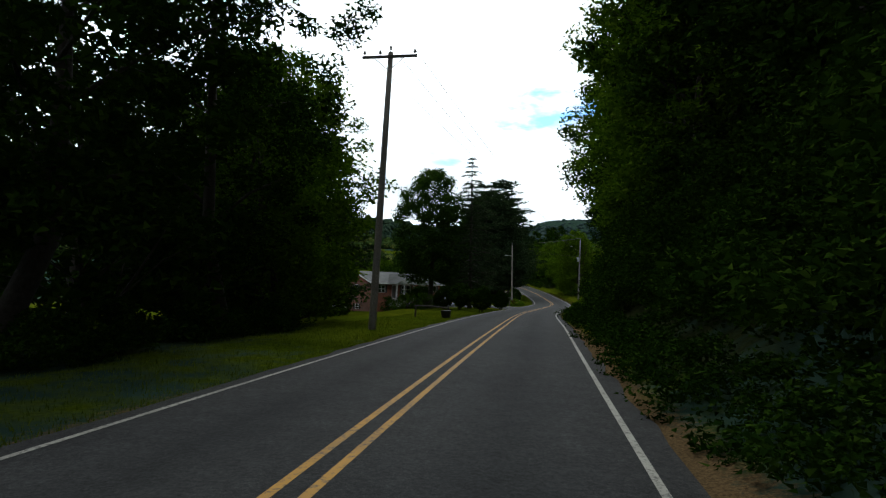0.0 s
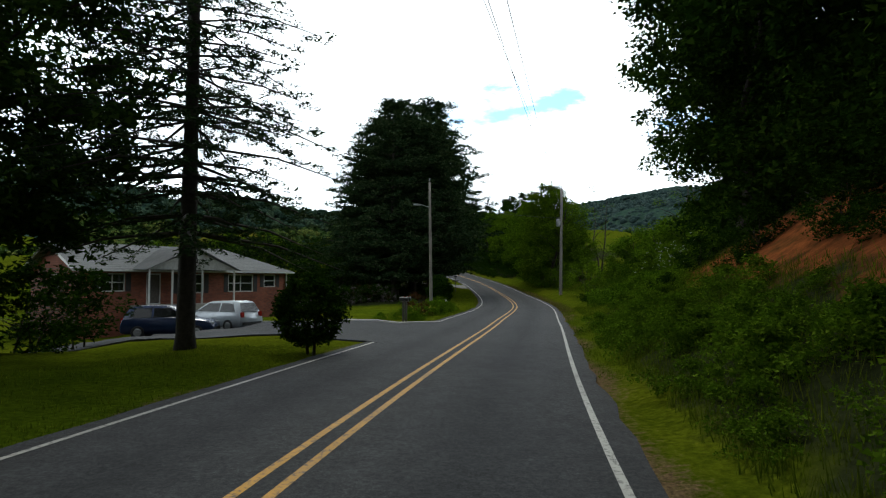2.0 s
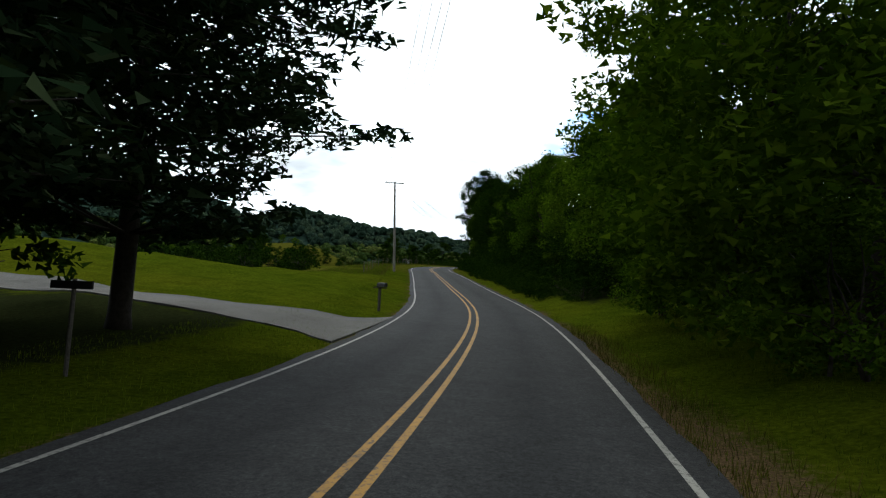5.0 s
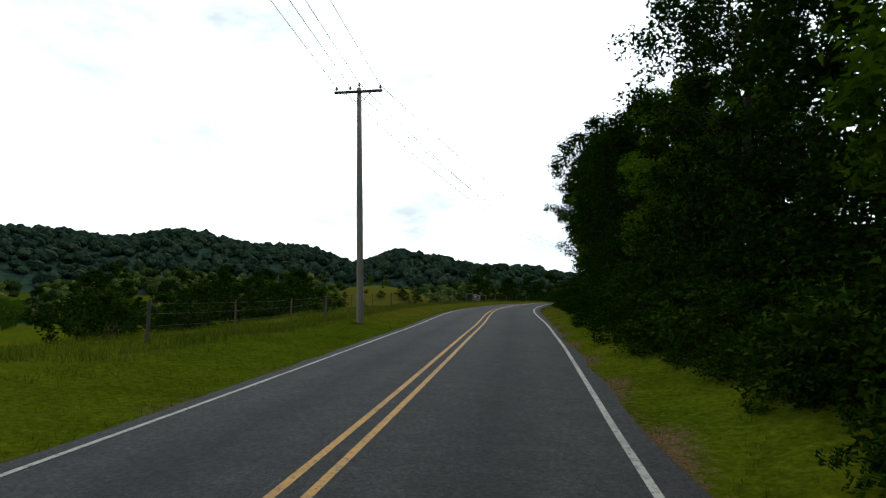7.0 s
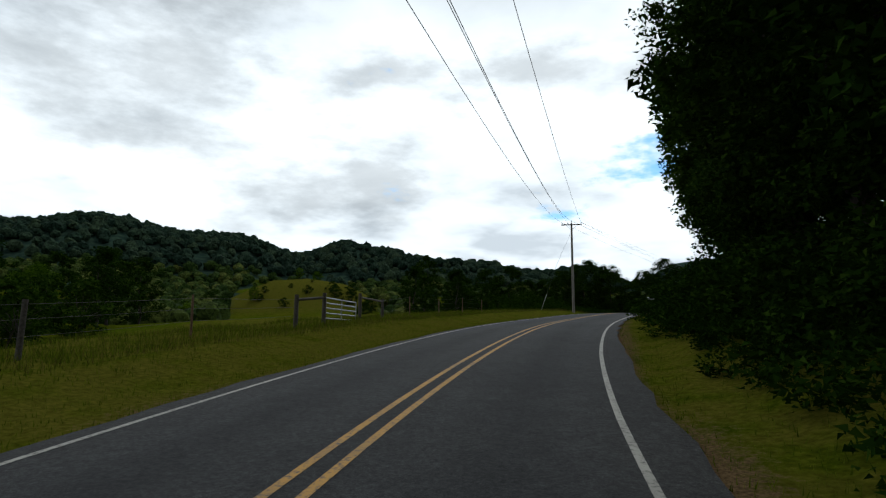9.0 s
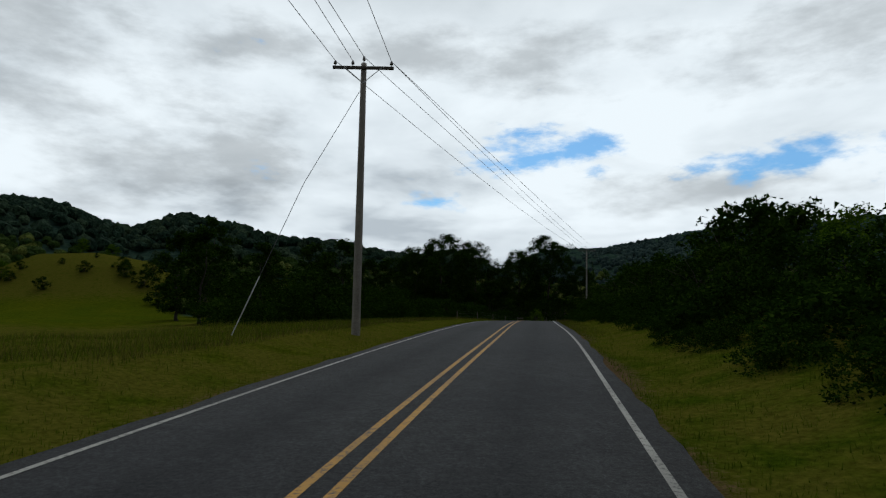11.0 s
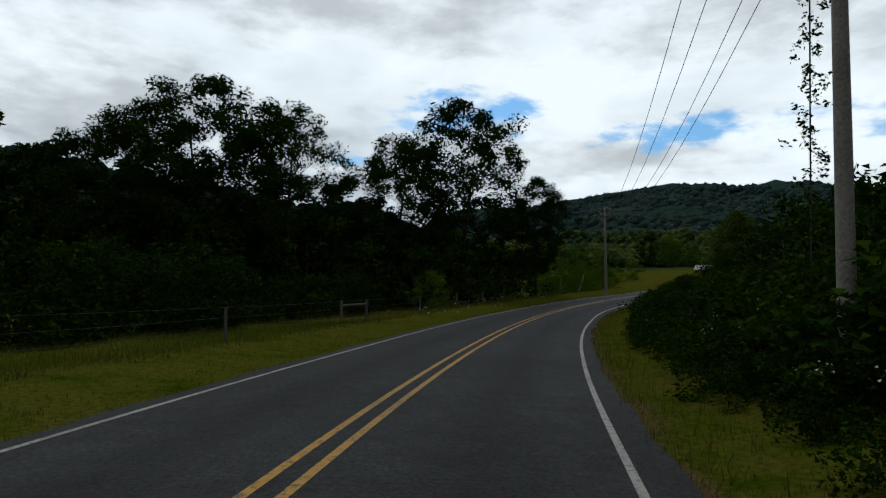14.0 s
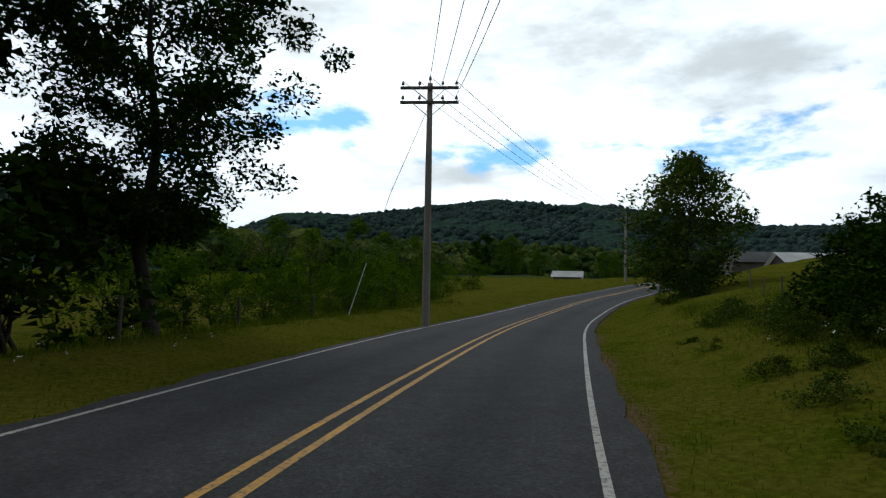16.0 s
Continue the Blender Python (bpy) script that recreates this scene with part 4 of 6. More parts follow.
# right of the road: wooded bank at the start
row(("poplar", "oak", "poplar"), range(-4, 76, 8), 9.8, 12.0, 1.05, 1.3, "tall leafy tree on the wooded bank", "tree", "trees on the bank")
for kind, y, u, sc in (("poplar", 78, 11.5, 1.05), ("walnut", 84, 12.5, 1.0), ("oak", 88, 14.5, 0.95)):
    x, y = beside(y, u)
    plant(kind, x, y, sc, y, "tall leafy tree at the end of the wooded bank", "tree", "trees on the bank")
# lighter leaf colour stands for the lit edge of the bank's crowns
for y, u, sc in ((30, 10.5, 1.0), (39, 10.2, 1.0), (47, 10.8, 0.95)):
    plant("light", *beside(y, u), sc, y, "tall light green tree on the wooded bank", "tree", "trees on the bank")
plant("ash", *beside(78.5, 10.2), 0.95, 2.0, "tall dark tree with drooping leafy sprays on the bank", "tree", "trees on the bank")
# the first of these also stand unseen behind the start, blocking sky light
row(("far_poplar", "far_oak"), range(-20, 88, 8), 15.0, 20.0, 1.0, 1.25, "dark leafy tree high on the wooded bank", "tree", "trees on the bank")
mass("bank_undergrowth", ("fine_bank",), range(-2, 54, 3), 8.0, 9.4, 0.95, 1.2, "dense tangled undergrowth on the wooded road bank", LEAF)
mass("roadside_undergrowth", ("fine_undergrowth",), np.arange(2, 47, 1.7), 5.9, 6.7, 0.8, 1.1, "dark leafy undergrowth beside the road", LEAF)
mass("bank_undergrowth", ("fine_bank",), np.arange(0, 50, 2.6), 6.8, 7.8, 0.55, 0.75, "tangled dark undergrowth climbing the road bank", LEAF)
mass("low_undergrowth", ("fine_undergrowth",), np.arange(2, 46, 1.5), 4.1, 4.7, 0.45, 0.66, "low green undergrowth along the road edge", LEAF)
mass("low_undergrowth", ("fine_undergrowth",), np.arange(46, 80, 0.8), 4.3, 6.2, 0.24, 0.46, "low bright green weeds below the clay bank", LEAF_LIGHT)
mass("bank_undergrowth", ("fine_bank",), np.arange(57, 67, 1.6), 8.8, 10.2, 0.55, 0.75, "dark tangled growth above the clay", LEAF)
mass("bank_undergrowth", ("fine_undergrowth",), np.arange(45, 56, 0.9), 6.6, 10.0, 0.4, 0.75, "tangled weeds and vines on the steep clay bank", LEAF)
mass("bank_undergrowth", ("fine_undergrowth",), np.arange(44, 66, 0.8), 9.6, 12.0, 0.7, 1.1, "dark hanging growth at the top of the clay bank", LEAF)
mass("clay_bank_weeds", ("fine_undergrowth",), np.arange(44, 80, 0.45), 5.2, 7.0, 0.24, 0.5, "bright green broad-leaved weeds at the foot of the clay bank", LEAF_LIGHT)
mass("verge_weeds", ("undergrowth",), np.arange(92, 116, 0.9), 8.0, 12.0, 0.4, 0.7, "tall green weeds where the verge drops away", LEAF_LIGHT)
mass("bank_undergrowth", ("bank",), np.arange(60, 86, 2.6), 10.6, 12.6, 0.8, 1.05, "tangled dark undergrowth above the clay bank", LEAF)
mass("clay_bank_weeds", ("undergrowth",), np.arange(57, 80, 2.3), 6.4, 10.5, 0.28, 0.45, "dark weeds and vines hanging on the red clay bank", LEAF)
row(("bank",), range(60, 84, 6), 7.6, 9.5, 0.28, 0.42, "leafy shrub hanging over the clay bank", "shrub", "shrubs on the clay bank")
mass("verge_weeds", ("undergrowth",), np.arange(80, 104, 0.8), 5.6, 10.5, 0.42, 0.7, "bright green weeds on the verge beyond the clay bank", LEAF_LIGHT)
plant("oak", 26.8, 101.0, 0.85, 2.0, "leafy tree standing above the thicket", "tree", "trees on the bank")
row(("shrub", "thicket"), range(76, 98, 5), 12.0, 15.0, 0.7, 1.0, "leafy shrub at the top of the clay bank", "shrub", "shrubs on the clay bank")
for x, y, sc in ((18.2, 125.5, 1.1), (19.2, 116.4, 1.05), (20.4, 111.5, 1.2), (21.0, 107.5, 1.2), (21.6, 103.5, 1.3), (22.0, 99.5, 1.3), (19.6, 114, 0.9), (18.6, 105, 0.7), (19.4, 109, 0.8), (23.0, 115.5, 0.9), (20.5, 95.5, 1.1), (17.6, 111.5, 0.55), (17.2, 115.5, 0.5)):
    plant("thicket", x, y, sc, x * 7, "dense bright green thicket below the verge", "shrub", "thicket below the verge")
row(("thicket", "shrub"), range(120, 128, 4), 14.0, 18.0, 0.35, 0.5, "green thicket below the verge", "shrub", "thicket below the verge")
row(("thicket", "dark_thicket", "thicket"), np.arange(94, 113, 1.6), 15.5, 28.0, 0.8, 1.2, "green thicket along the field edge", "shrub", "thicket below the verge")
for x, y, sc in ((19.9, 115.2, 0.5), (20.9, 112, 0.56), (21.9, 108, 0.6), (22.6, 104, 0.62), (23.2, 99.5, 0.62), (23.6, 113, 0.58), (25.2, 108, 0.64), (28, 112, 0.6), (31, 107, 0.65), (27, 101, 0.65), (26, 95, 0.6)):
    plant("far_light", x, y, sc, x * 2, "bright green young tree in the thicket by the field", "tree", "thicket below the verge")
plant("dead", 25.1, 113.7, 1.75, 0.5, "half-dead slender tree with sparse leaves", "tree")
for x, y, sc in ((20.4, 143.5, 0.46), (19.0, 150.0, 0.6)):
    plant("light", x, y, sc, x, "bright green leafy tree beyond the bend", "tree", "trees beyond the bend")
plant("dead", 23.6, 144.5, 1.6, 1.2, "half-dead slender tree with sparse leaves", "tree")
plant("dead", 30.0, 134, 0.9, 2.5, "half-dead slender tree with sparse leaves", "tree")
for kind, x, y, sc in (("light", 15.6, 139.5, 0.86), ("light", 15.4, 148, 0.8), ("oak", 16.5, 157, 0.6), ("far_light", 19.5, 147, 0.7), ("thicket", 14.6, 137, 0.8), ("thicket", 16.5, 133.5, 0.8), ("thicket", 14.0, 151, 0.8), ("light", 14.5, 163, 0.7)):
    plant(kind, x, y, sc, x * 1.3, "bright green leafy tree beyond the bend" if kind != "thicket" else "dense shrub at the foot of the trees", "tree" if kind != "thicket" else "shrub", "trees beyond the bend")
row(("light", "oak", "light"), range(166, 192, 7), 9.0, 11.0, 0.55, 0.7, "leafy tree above the bank", "tree", "trees above the bank")
# light-leaved kinds mixed in, their colour standing for sunlit crown tops
row(("light", "oak", "light"), range(194, 232, 7), 9.0, 10.2, 0.58, 0.7, "dark leafy tree above the bank", "tree", "trees above the bank")
plant("oak", -1.4, 259.5, 0.75, 2.0, "dark leafy tree at the end of the wooded bank", "tree", "trees above the bank")
mass("roadside_undergrowth", ("fine_undergrowth",), np.arange(166, 192, 1.6), 5.6, 6.4, 0.6, 0.85, "dark weedy undergrowth below the trees", LEAF)
row(("poplar", "oak"), range(233, 250, 7), 9.2, 10.2, 0.75, 0.9, "tall dark leafy tree above the bank", "tree", "trees above the bank")
plant("walnut", *beside(252, 11.5), 0.85, 1.0, "dark leafy tree at the end of the wooded bank", "tree", "trees above the bank")
for y, u in ((246, 8.8), (251.5, 8.9), (256.5, 9.8)):
    plant("maple", *beside(y, u), 0.82, y, "dense dark leafy tree at the end of the wooded bank", "tree", "trees above the bank")
for y, u, sc in ((232, 9.0, 0.95), (240, 9.2, 0.9), (247, 9.6, 0.85)):
    plant("oak", *beside(y, u), sc, y, "tall dark leafy tree above the bank", "tree", "trees above the bank")
row(("far_poplar", "far_oak"), range(176, 250, 8), 15.0, 20.0, 0.55, 0.75, "dark leafy tree behind the bank", "tree", "trees above the bank")
mass("bank_undergrowth", ("fine_bank",), range(160, 252, 3), 8.2, 9.2, 0.85, 1.05, "dark tangled undergrowth on the overgrown road bank", LEAF)
mass("roadside_undergrowth", ("fine_undergrowth",), np.arange(192, 256, 1.6), 5.2, 5.8, 0.55, 0.75, "dark weedy undergrowth at the foot of the bank", LEAF)
mass("roadside_undergrowth", ("fine_undergrowth",), range(190, 254, 2), 6.5, 7.1, 0.8, 1.05, "dark weedy undergrowth on the steep bank", LEAF)
row(("brush", "shrub"), range(160, 190, 2), 6.0, 6.8, 0.5, 0.7, "low weedy shrub at the foot of the bank", "shrub", "shrubs on the bank")
row(("bank",), range(347, 376, 3), 8.6, 9.8, 0.75, 0.95, "dark tangled shrub at the foot of the pole", "shrub", "roadside hedge")
mass("hedge_undergrowth", ("fine_undergrowth",), np.arange(322, 378, 1.8), 5.8, 6.5, 0.55, 0.8, "dark weedy undergrowth along the roadside hedge", LEAF)
mass("hedge_undergrowth", ("fine_undergrowth",), np.arange(377, 403, 0.65), 6.4, 9.2, 0.42, 0.66, "dark tangled hedge growth above the verge", LEAF)
mass("hedge_undergrowth", ("fine_undergrowth",), np.arange(344, 366, 1.6), 6.8, 7.6, 0.9, 1.15, "dark weedy undergrowth round the pole", LEAF)
row(("bank",), range(300, 346, 3), 8.0, 9.6, 0.62, 0.85, "dark dense shrub in the roadside hedge", "shrub", "roadside hedge")
row(("dark_thicket", "thicket"), range(296, 376, 4), 11.0, 13.5, 0.75, 1.0, "tall tangled shrub in the roadside hedge", "shrub", "roadside hedge")
mass("hedge_undergrowth", ("fine_bank",), np.arange(364, 381, 1.5), 8.2, 9.6, 0.42, 0.58, "tall tangled dark hedge growth past the pole", LEAF)
row(("thicket", "sapling"), range(340, 374, 6), 14.0, 19.0, 0.5, 0.7, "leafy shrub behind the hedge", "shrub", "roadside hedge")
mass("bank_undergrowth", ("bank",), range(252, 302, 3), 9.0, 10.4, 0.55, 0.75, "dark tangled hedge growth along the road", LEAF)
mass("roadside_undergrowth", ("undergrowth",), np.arange(256, 322, 2.0), 6.8, 7.8, 0.55, 0.85, "dark weedy undergrowth along the hedge", LEAF)
row(("shrub", "brush"), range(372, 392, 4), 8.2, 10.5, 0.5, 0.75, "weedy shrub beside the verge", "shrub", "roadside hedge")
for x, y, sc in ((24.4, 404.6, 0.75), (26.6, 406.5, 0.8), (26.8, 402.5, 0.8), (29.0, 405.0, 0.8), (24.6, 402.2, 0.7)):
    plant("bank", x, y, sc * 0.7, x, "tall tangled green shrub beside the verge", "shrub", "shrubs by the meadow")
for x, y, sc in ((26.4, 405.8, 0.66), (28.2, 403.6, 0.7), (31, 407, 0.7)):
    plant("bank", x, y, sc, x, "dark dense shrub at the edge of the meadow", "shrub", "shrubs by the meadow")
mass("hedge_undergrowth", ("fine_undergrowth",), np.arange(404, 413, 0.7), 8.6, 10.6, 0.5, 0.8, "dark tangled shrubs and brambles beside the verge", LEAF)
mass("verge_weeds", ("fine_undergrowth",), np.arange(396, 416, 0.9), 5.6, 8.5, 0.12, 0.3, "low dark weeds scattered over the grassy bank", LEAF_HILL)
mass("bank_brambles", ("fine_undergrowth",), np.arange(394, 416, 0.55), 6.6, 10.2, 0.25, 0.5, "green brambles and weeds covering the grassy bank", LEAF_HILL)
mass("hedge_undergrowth", ("fine_bank",), np.arange(404, 412, 1.1), 9.8, 12.0, 0.5, 0.8, "tall dark tangled shrubs above the grassy bank", LEAF)
for x, y, sc in ((14.6, 423.5, 0.62), (12.0, 424.0, 0.7), (17.0, 431.0, 0.7), (21.0, 438.0, 0.85), (25.0, 446.0, 0.8), (9.0, 428.0, 0.9), (29.5, 452.0, 0.8)):
    plant("sapling", x, y, sc, x, "slender young tree on the slope below the road", "tree", "scrub on the slope")
mass("hedge_undergrowth", ("fine_bank",), np.arange(386, 399, 1.3), 7.2, 8.6, 0.38, 0.52, "dark tangled hedge growth close to the verge", LEAF)
# weeds that run down from bank and hedge to the mown verge
for y0, y1, step, u0, u1, s0, s1, told in ((93, 113, 1.0, 6.4, 7.8, 0.28, 0.46, "green weeds and brambles on the roadside bank"),
                                           (164, 194, 0.8, 5.0, 5.8, 0.34, 0.52, "dark weeds hanging over the foot of the bank"),
                                           (256, 322, 1.2, 5.6, 6.6, 0.36, 0.55, "dark tangled weeds in front of the hedge"),
                                           (318, 378, 0.8, 5.0, 5.7, 0.34, 0.52, "dark tangled weeds in front of the hedge"),
                                           (378, 403, 0.7, 5.4, 6.2, 0.3, 0.48, "dark tangled weeds in front of the hedge"),
                                           (386, 403, 0.8, 6.2, 7.4, 0.55, 0.8, "dark dense brambles close to the verge")):
    mass("verge_undergrowth", ("fine_undergrowth",), np.arange(y0, y1, step), u0, u1, s0, s1, told, LEAF)
# small white blossom scattered through the hedge
blossom = np.random.default_rng(61)
spots = []
for y in blossom.uniform(358, 386, 70):
    x, yy = beside(y, blossom.uniform(5.1, 6.3))
    spots.append((x, yy, height_at(x, yy) + blossom.uniform(0.35, 1.0)))
tagged(quads_fast("hedge_blossom", spray(blossom, np.array(spots), 0.13, 9, 0.032, aspect=0.9), PETAL), "small white blossom scattered over the dark hedge", "flowers", kind="stuff")
# the last stretch: tall trees behind the fence
for kind, x, y, sc in (("walnut", 2.4, 410, 1.08), ("oak", -3.5, 412, 0.98), ("oak", -14, 406, 1.06), ("walnut", -20, 403, 1.08), ("oak", -27, 404, 0.95), ("far_oak", -33, 406, 0.78), ("far_oak", -44, 408, 1.05), ("far_oak", -52, 412, 1.05), ("far_oak", -9, 413, 0.72),
                       ("far_oak", -17, 414, 0.78), ("far_oak", -24, 410, 0.75), ("far_oak", -31, 414, 0.75), ("far_oak", -38, 410, 0.78), ("far_oak", -46, 400, 0.75), ("far_oak", -58, 400, 0.85), ("far_oak", -55, 388, 0.85), ("far_poplar", -62, 380, 0.95), ("far_oak", -60, 366, 0.8), ("far_light", 1.0, 418, 0.7)):
    plant(kind, x, y, sc, x, "tall dark tree with gaps in its crown behind the fence", "tree", "trees behind the fence")
for k in range(15):
    x = -62 + k * 4.3
    plant("far_thicket", x + 2, 413 + 2 * math.sin(k), 1.7 + 0.3 * math.sin(k * 1.7), k * 2.1, "dark understorey shrub among the trees", "shrub", "shrubs behind the fence")
    plant("dark_thicket", x, 399 + 4 * math.sin(k * 1.9) + (6 if x > -12 else 0), 1.3 + 0.3 * math.sin(k * 2.7), k * 1.1, "dark understorey shrub among the trees", "shrub", "shrubs behind the fence")
# added thicket row that blacks out the shaded pasture behind the fence
mass("fence_row_thicket", ("bank",), np.arange(308, 384, 2.4), -15.5, -18.5, 0.75, 1.15, "black-green tangled thicket along the pasture fence", LEAF)
mass("fence_row_thicket", ("bank",), np.arange(366, 392, 2.4), -13.0, -15.5, 0.6, 0.95, "black-green tangled thicket behind the pasture fence", LEAF)
plant("ash", 11.0, 413.8, 0.85, 0.4, "leafy ash tree with drooping sprays beside the fence", "tree")
for x, y, sc in ((4.0, 405.5, 0.9), (6.3, 409.5, 1.0), (8.5, 412.5, 0.9), (1.5, 403, 1.0), (3.5, 411, 1.2), (-1.5, 401, 1.0)):
    plant("dark_thicket", x, y, sc, x * 5, "dark shrub beneath the trees by the fence", "shrub", "shrubs behind the fence")
plant("thicket", -0.5, 397, 0.75, 2.0, "leafy shrub by the fence", "shrub", "shrubs behind the fence")
for x, y, sc in ((18, 424.5, 0.5), (21.5, 429.5, 0.6), (14.3, 421.5, 0.55), (19.5, 428, 0.7), (23, 436, 0.8), (11.5, 417.5, 0.6), (9, 420, 0.8), (17, 436, 0.9), (29, 447, 0.8), (22, 441, 0.9), (26, 449, 1.0), (31, 455, 1.0), (38, 458, 0.9), (15.5, 423, 0.5), (17.5, 427, 0.55), (13, 419, 0.5), (24.5, 434, 0.5), (27.5, 440, 0.6), (20, 433, 0.6), (16, 430, 0.6), (24, 444, 0.7), (10, 425, 0.6), (33, 452, 0.7)):
    plant("thicket", x, y, sc, x, "scrubby green shrub on the slope below the road", "shrub", "scrub on the slope")
plant("roundhead", 40.3, 427.5, 1.06, 1.0, "bushy round-headed green tree beside the road", "tree")
for x, y, sc in ((38.0, 424.5, 0.7), (35.5, 423.5, 0.55)):
    plant("shrub", x, y, sc, x, "low green shrub at the foot of the tree", "shrub", "shrubs by the meadow")
# valley trees and field hedges
rng2 = random.Random(12)
for k in range(40):
    x, y = rng2.uniform(-170, 130), rng2.uniform(450, 600)
    if abs(x - 64) < 20 and y < 500:
        continue
    plant(rng2.choice(("far_light", "far_oak", "far_light", "sapling")), x, y, rng2.uniform(0.4, 0.7), x, "green field tree in the valley", "tree", "valley trees")
for k in range(34):
    x, y = rng2.uniform(-190, -50), rng2.uniform(250, 400)
    if open_pasture(x, y) > 0.3 or x > -60 and y < 300:
        continue
    plant(rng2.choice(("far_light", "far_thicket", "far_oak")), x, y, rng2.uniform(0.4, 0.65), x, "green tree on the valley floor", "tree", "valley trees")


for x, y, sc in ((-38, 232, 0.9), (-42, 238, 0.8), (-46, 226, 1.0), (-50, 244, 0.9), (-56, 236, 1.1), (-60, 250, 1.1), (-66, 262, 1.2), (-54, 222, 1.1), (-70, 274, 1.1), (-48, 254, 0.8), (-63, 226, 1.2), (-72, 246, 1.2), (-34, 224, 0.7), (-58, 268, 0.9)):
    plant("far_thicket", x, y, sc * 1.4, x, "dark bushy scrub in the dip below the meadow", "shrub", "scrub below the meadow")
for x, y, sc in ((-62, 258, 0.5), (-75, 252, 0.6), (-82, 270, 0.6), (-70, 232, 0.6), (-88, 250, 0.7), (-78, 290, 0.6), (-95, 285, 0.7), (-66, 312, 0.6), (-80, 318, 0.65), (-58, 322, 0.6), (-48, 330, 0.6), (-92, 310, 0.7), (-40, 334, 0.55), (-70, 334, 0.7)):
    if open_pasture(x, y) > 0.5:
        continue
    plant("far_oak", x, y, sc, x, "dark leafy tree in the dip below the meadow", "tree", "trees below the meadow")


for dx, dy, sc in ((22, -14, 1.1), (26, -18, 1.3), (15, -24, 0.9), (30, -8, 1.2), (-6, -26, 0.7), (34, -20, 1.4), (-38, -20, 1.8), (-44, -34, 2.0), (-52, -26, 2.0), (-34, -44, 1.7), (-62, -40, 2.0), (44, -18, 1.6), (48, -34, 1.6), (-14, -14, 0.4), (4, -20, 0.5), (-24, -8, 0.5), (8, -8, 0.35), (-3, -34, 0.8), (12, -38, 0.9)):
    plant("far_thicket", KNOLL[0] + dx, KNOLL[1] + dy, sc, dx, "dark shrub on the side of the pasture hill", "shrub", "shrubs on the pasture hill")


# ---- utility poles ----
def utility_pole(name, base, top, label, arm=True, double=False, yaw=0.0, transformer=False, lamp=False, girth=1.0):
    root = thing(name, Matrix.Translation(base), label, "utility pole", "roadside utility poles")
    lean = Vector(top) - Vector(base)
    v, f = tube([(0, 0, -1.0), (0, 0, 0), lean * 0.35, lean * 0.7, lean], [k * girth for k in (0.17, 0.165, 0.15, 0.13, 0.11)], 14)
    mesh_object("shaft", v, f, POLE_WOOD, root, smooth=True)
    side = Matrix.Rotation(yaw, 4, "Z")
    tips = []
    if arm:
        for k in range(2 if double else 1):
            z = lean.z - 0.25 - 0.62 * k
            c = lean * (z / lean.z) + side @ Vector((0, -0.16, 0))
            bm = bmesh.new()
            box(bm, (2.44, 0.095, 0.12), c, side, 0.012)
            part("crossarm", bm, DARK_WOOD, root)
            for sx in (-1, 1):
                bm = bmesh.new()
                rod(bm, c + side @ Vector((sx * 0.75, -0.06, 0)), lean * ((z - 0.62) / lean.z) + side @ Vector((0, -0.12, 0)), 0.018, None, 6)
                part("brace", bm, STEEL, root)
            for px in (-1.12, -0.42, 0.55, 1.12) if double else (-1.12, -0.42, 1.12):
                bm = bmesh.new()
                rod(bm, c + side @ Vector((px, 0, 0.05)), c + side @ Vector((px, 0, 0.16)), 0.016, None, 6)
                rod(bm, c + side @ Vector((px, 0, 0.15)), c + side @ Vector((px, 0, 0.22)), 0.07, 0.06, 10)
                rod(bm, c + side @ Vector((px, 0, 0.22)), c + side @ Vector((px, 0, 0.29)), 0.055, 0.03, 10)
                part("insulator", bm, PORCELAIN, root)
                if k == 0 and px != 0.55:
                    tips.append(Vector(base) + c + side @ Vector((px, 0, 0.28)))
    bm = bmesh.new()
    rod(bm, lean, lean + Vector((0, 0, 0.16)), 0.02, None, 6)
    rod(bm, lean + Vector((0, 0, 0.14)), lean + Vector((0, 0, 0.30)), 0.065, 0.04, 10)
    part("insulator", bm, PORCELAIN, root)
    tips.append(Vector(base) + lean + Vector((0, 0, 0.28)))
    tips.append(Vector(base) + lean * 0.8 + side @ Vector((0, -0.14, 0)))
    if transformer:
        c = lean * 0.67 + side @ Vector((-0.36, -0.1, 0))
        bm = bmesh.new()
        rod(bm, c - Vector((0, 0, 0.36)), c + Vector((0, 0, 0.36)), 0.19, None, 18)
        rod(bm, c + Vector((0, 0, 0.36)), c + Vector((0, 0, 0.43)), 0.2, 0.16, 18)
        can = part("transformer", bm, STEEL, root, "grey steel transformer can")
        for sx in (-0.1, 0.1):
            bm = bmesh.new()
            rod(bm, c + Vector((sx, 0, 0.42)), c + Vector((sx, 0, 0.66)), 0.04, 0.025, 8)
            part("bushing", bm, PORCELAIN, can)
        bm = bmesh.new()
        box(bm, (0.3, 0.08, 0.5), c + side @ Vector((0.22, 0.02, 0)), side, 0.01)
        part("bracket", bm, STEEL, root)
    if lamp:
        bm = bmesh.new()
        c = lean * 0.8
        rod(bm, c, c + Vector((-0.7, -0.5, 0.15)), 0.025, None, 6)
        part("lamp_arm", bm, STEEL, root)
        bm = bmesh.new()
        box(bm, (0.55, 0.22, 0.12), c + Vector((-0.95, -0.68, 0.13)), Matrix.Rotation(0.62, 4, "Z"), 0.03)
        part("lamp_head", bm, STEEL, root)
    return tips


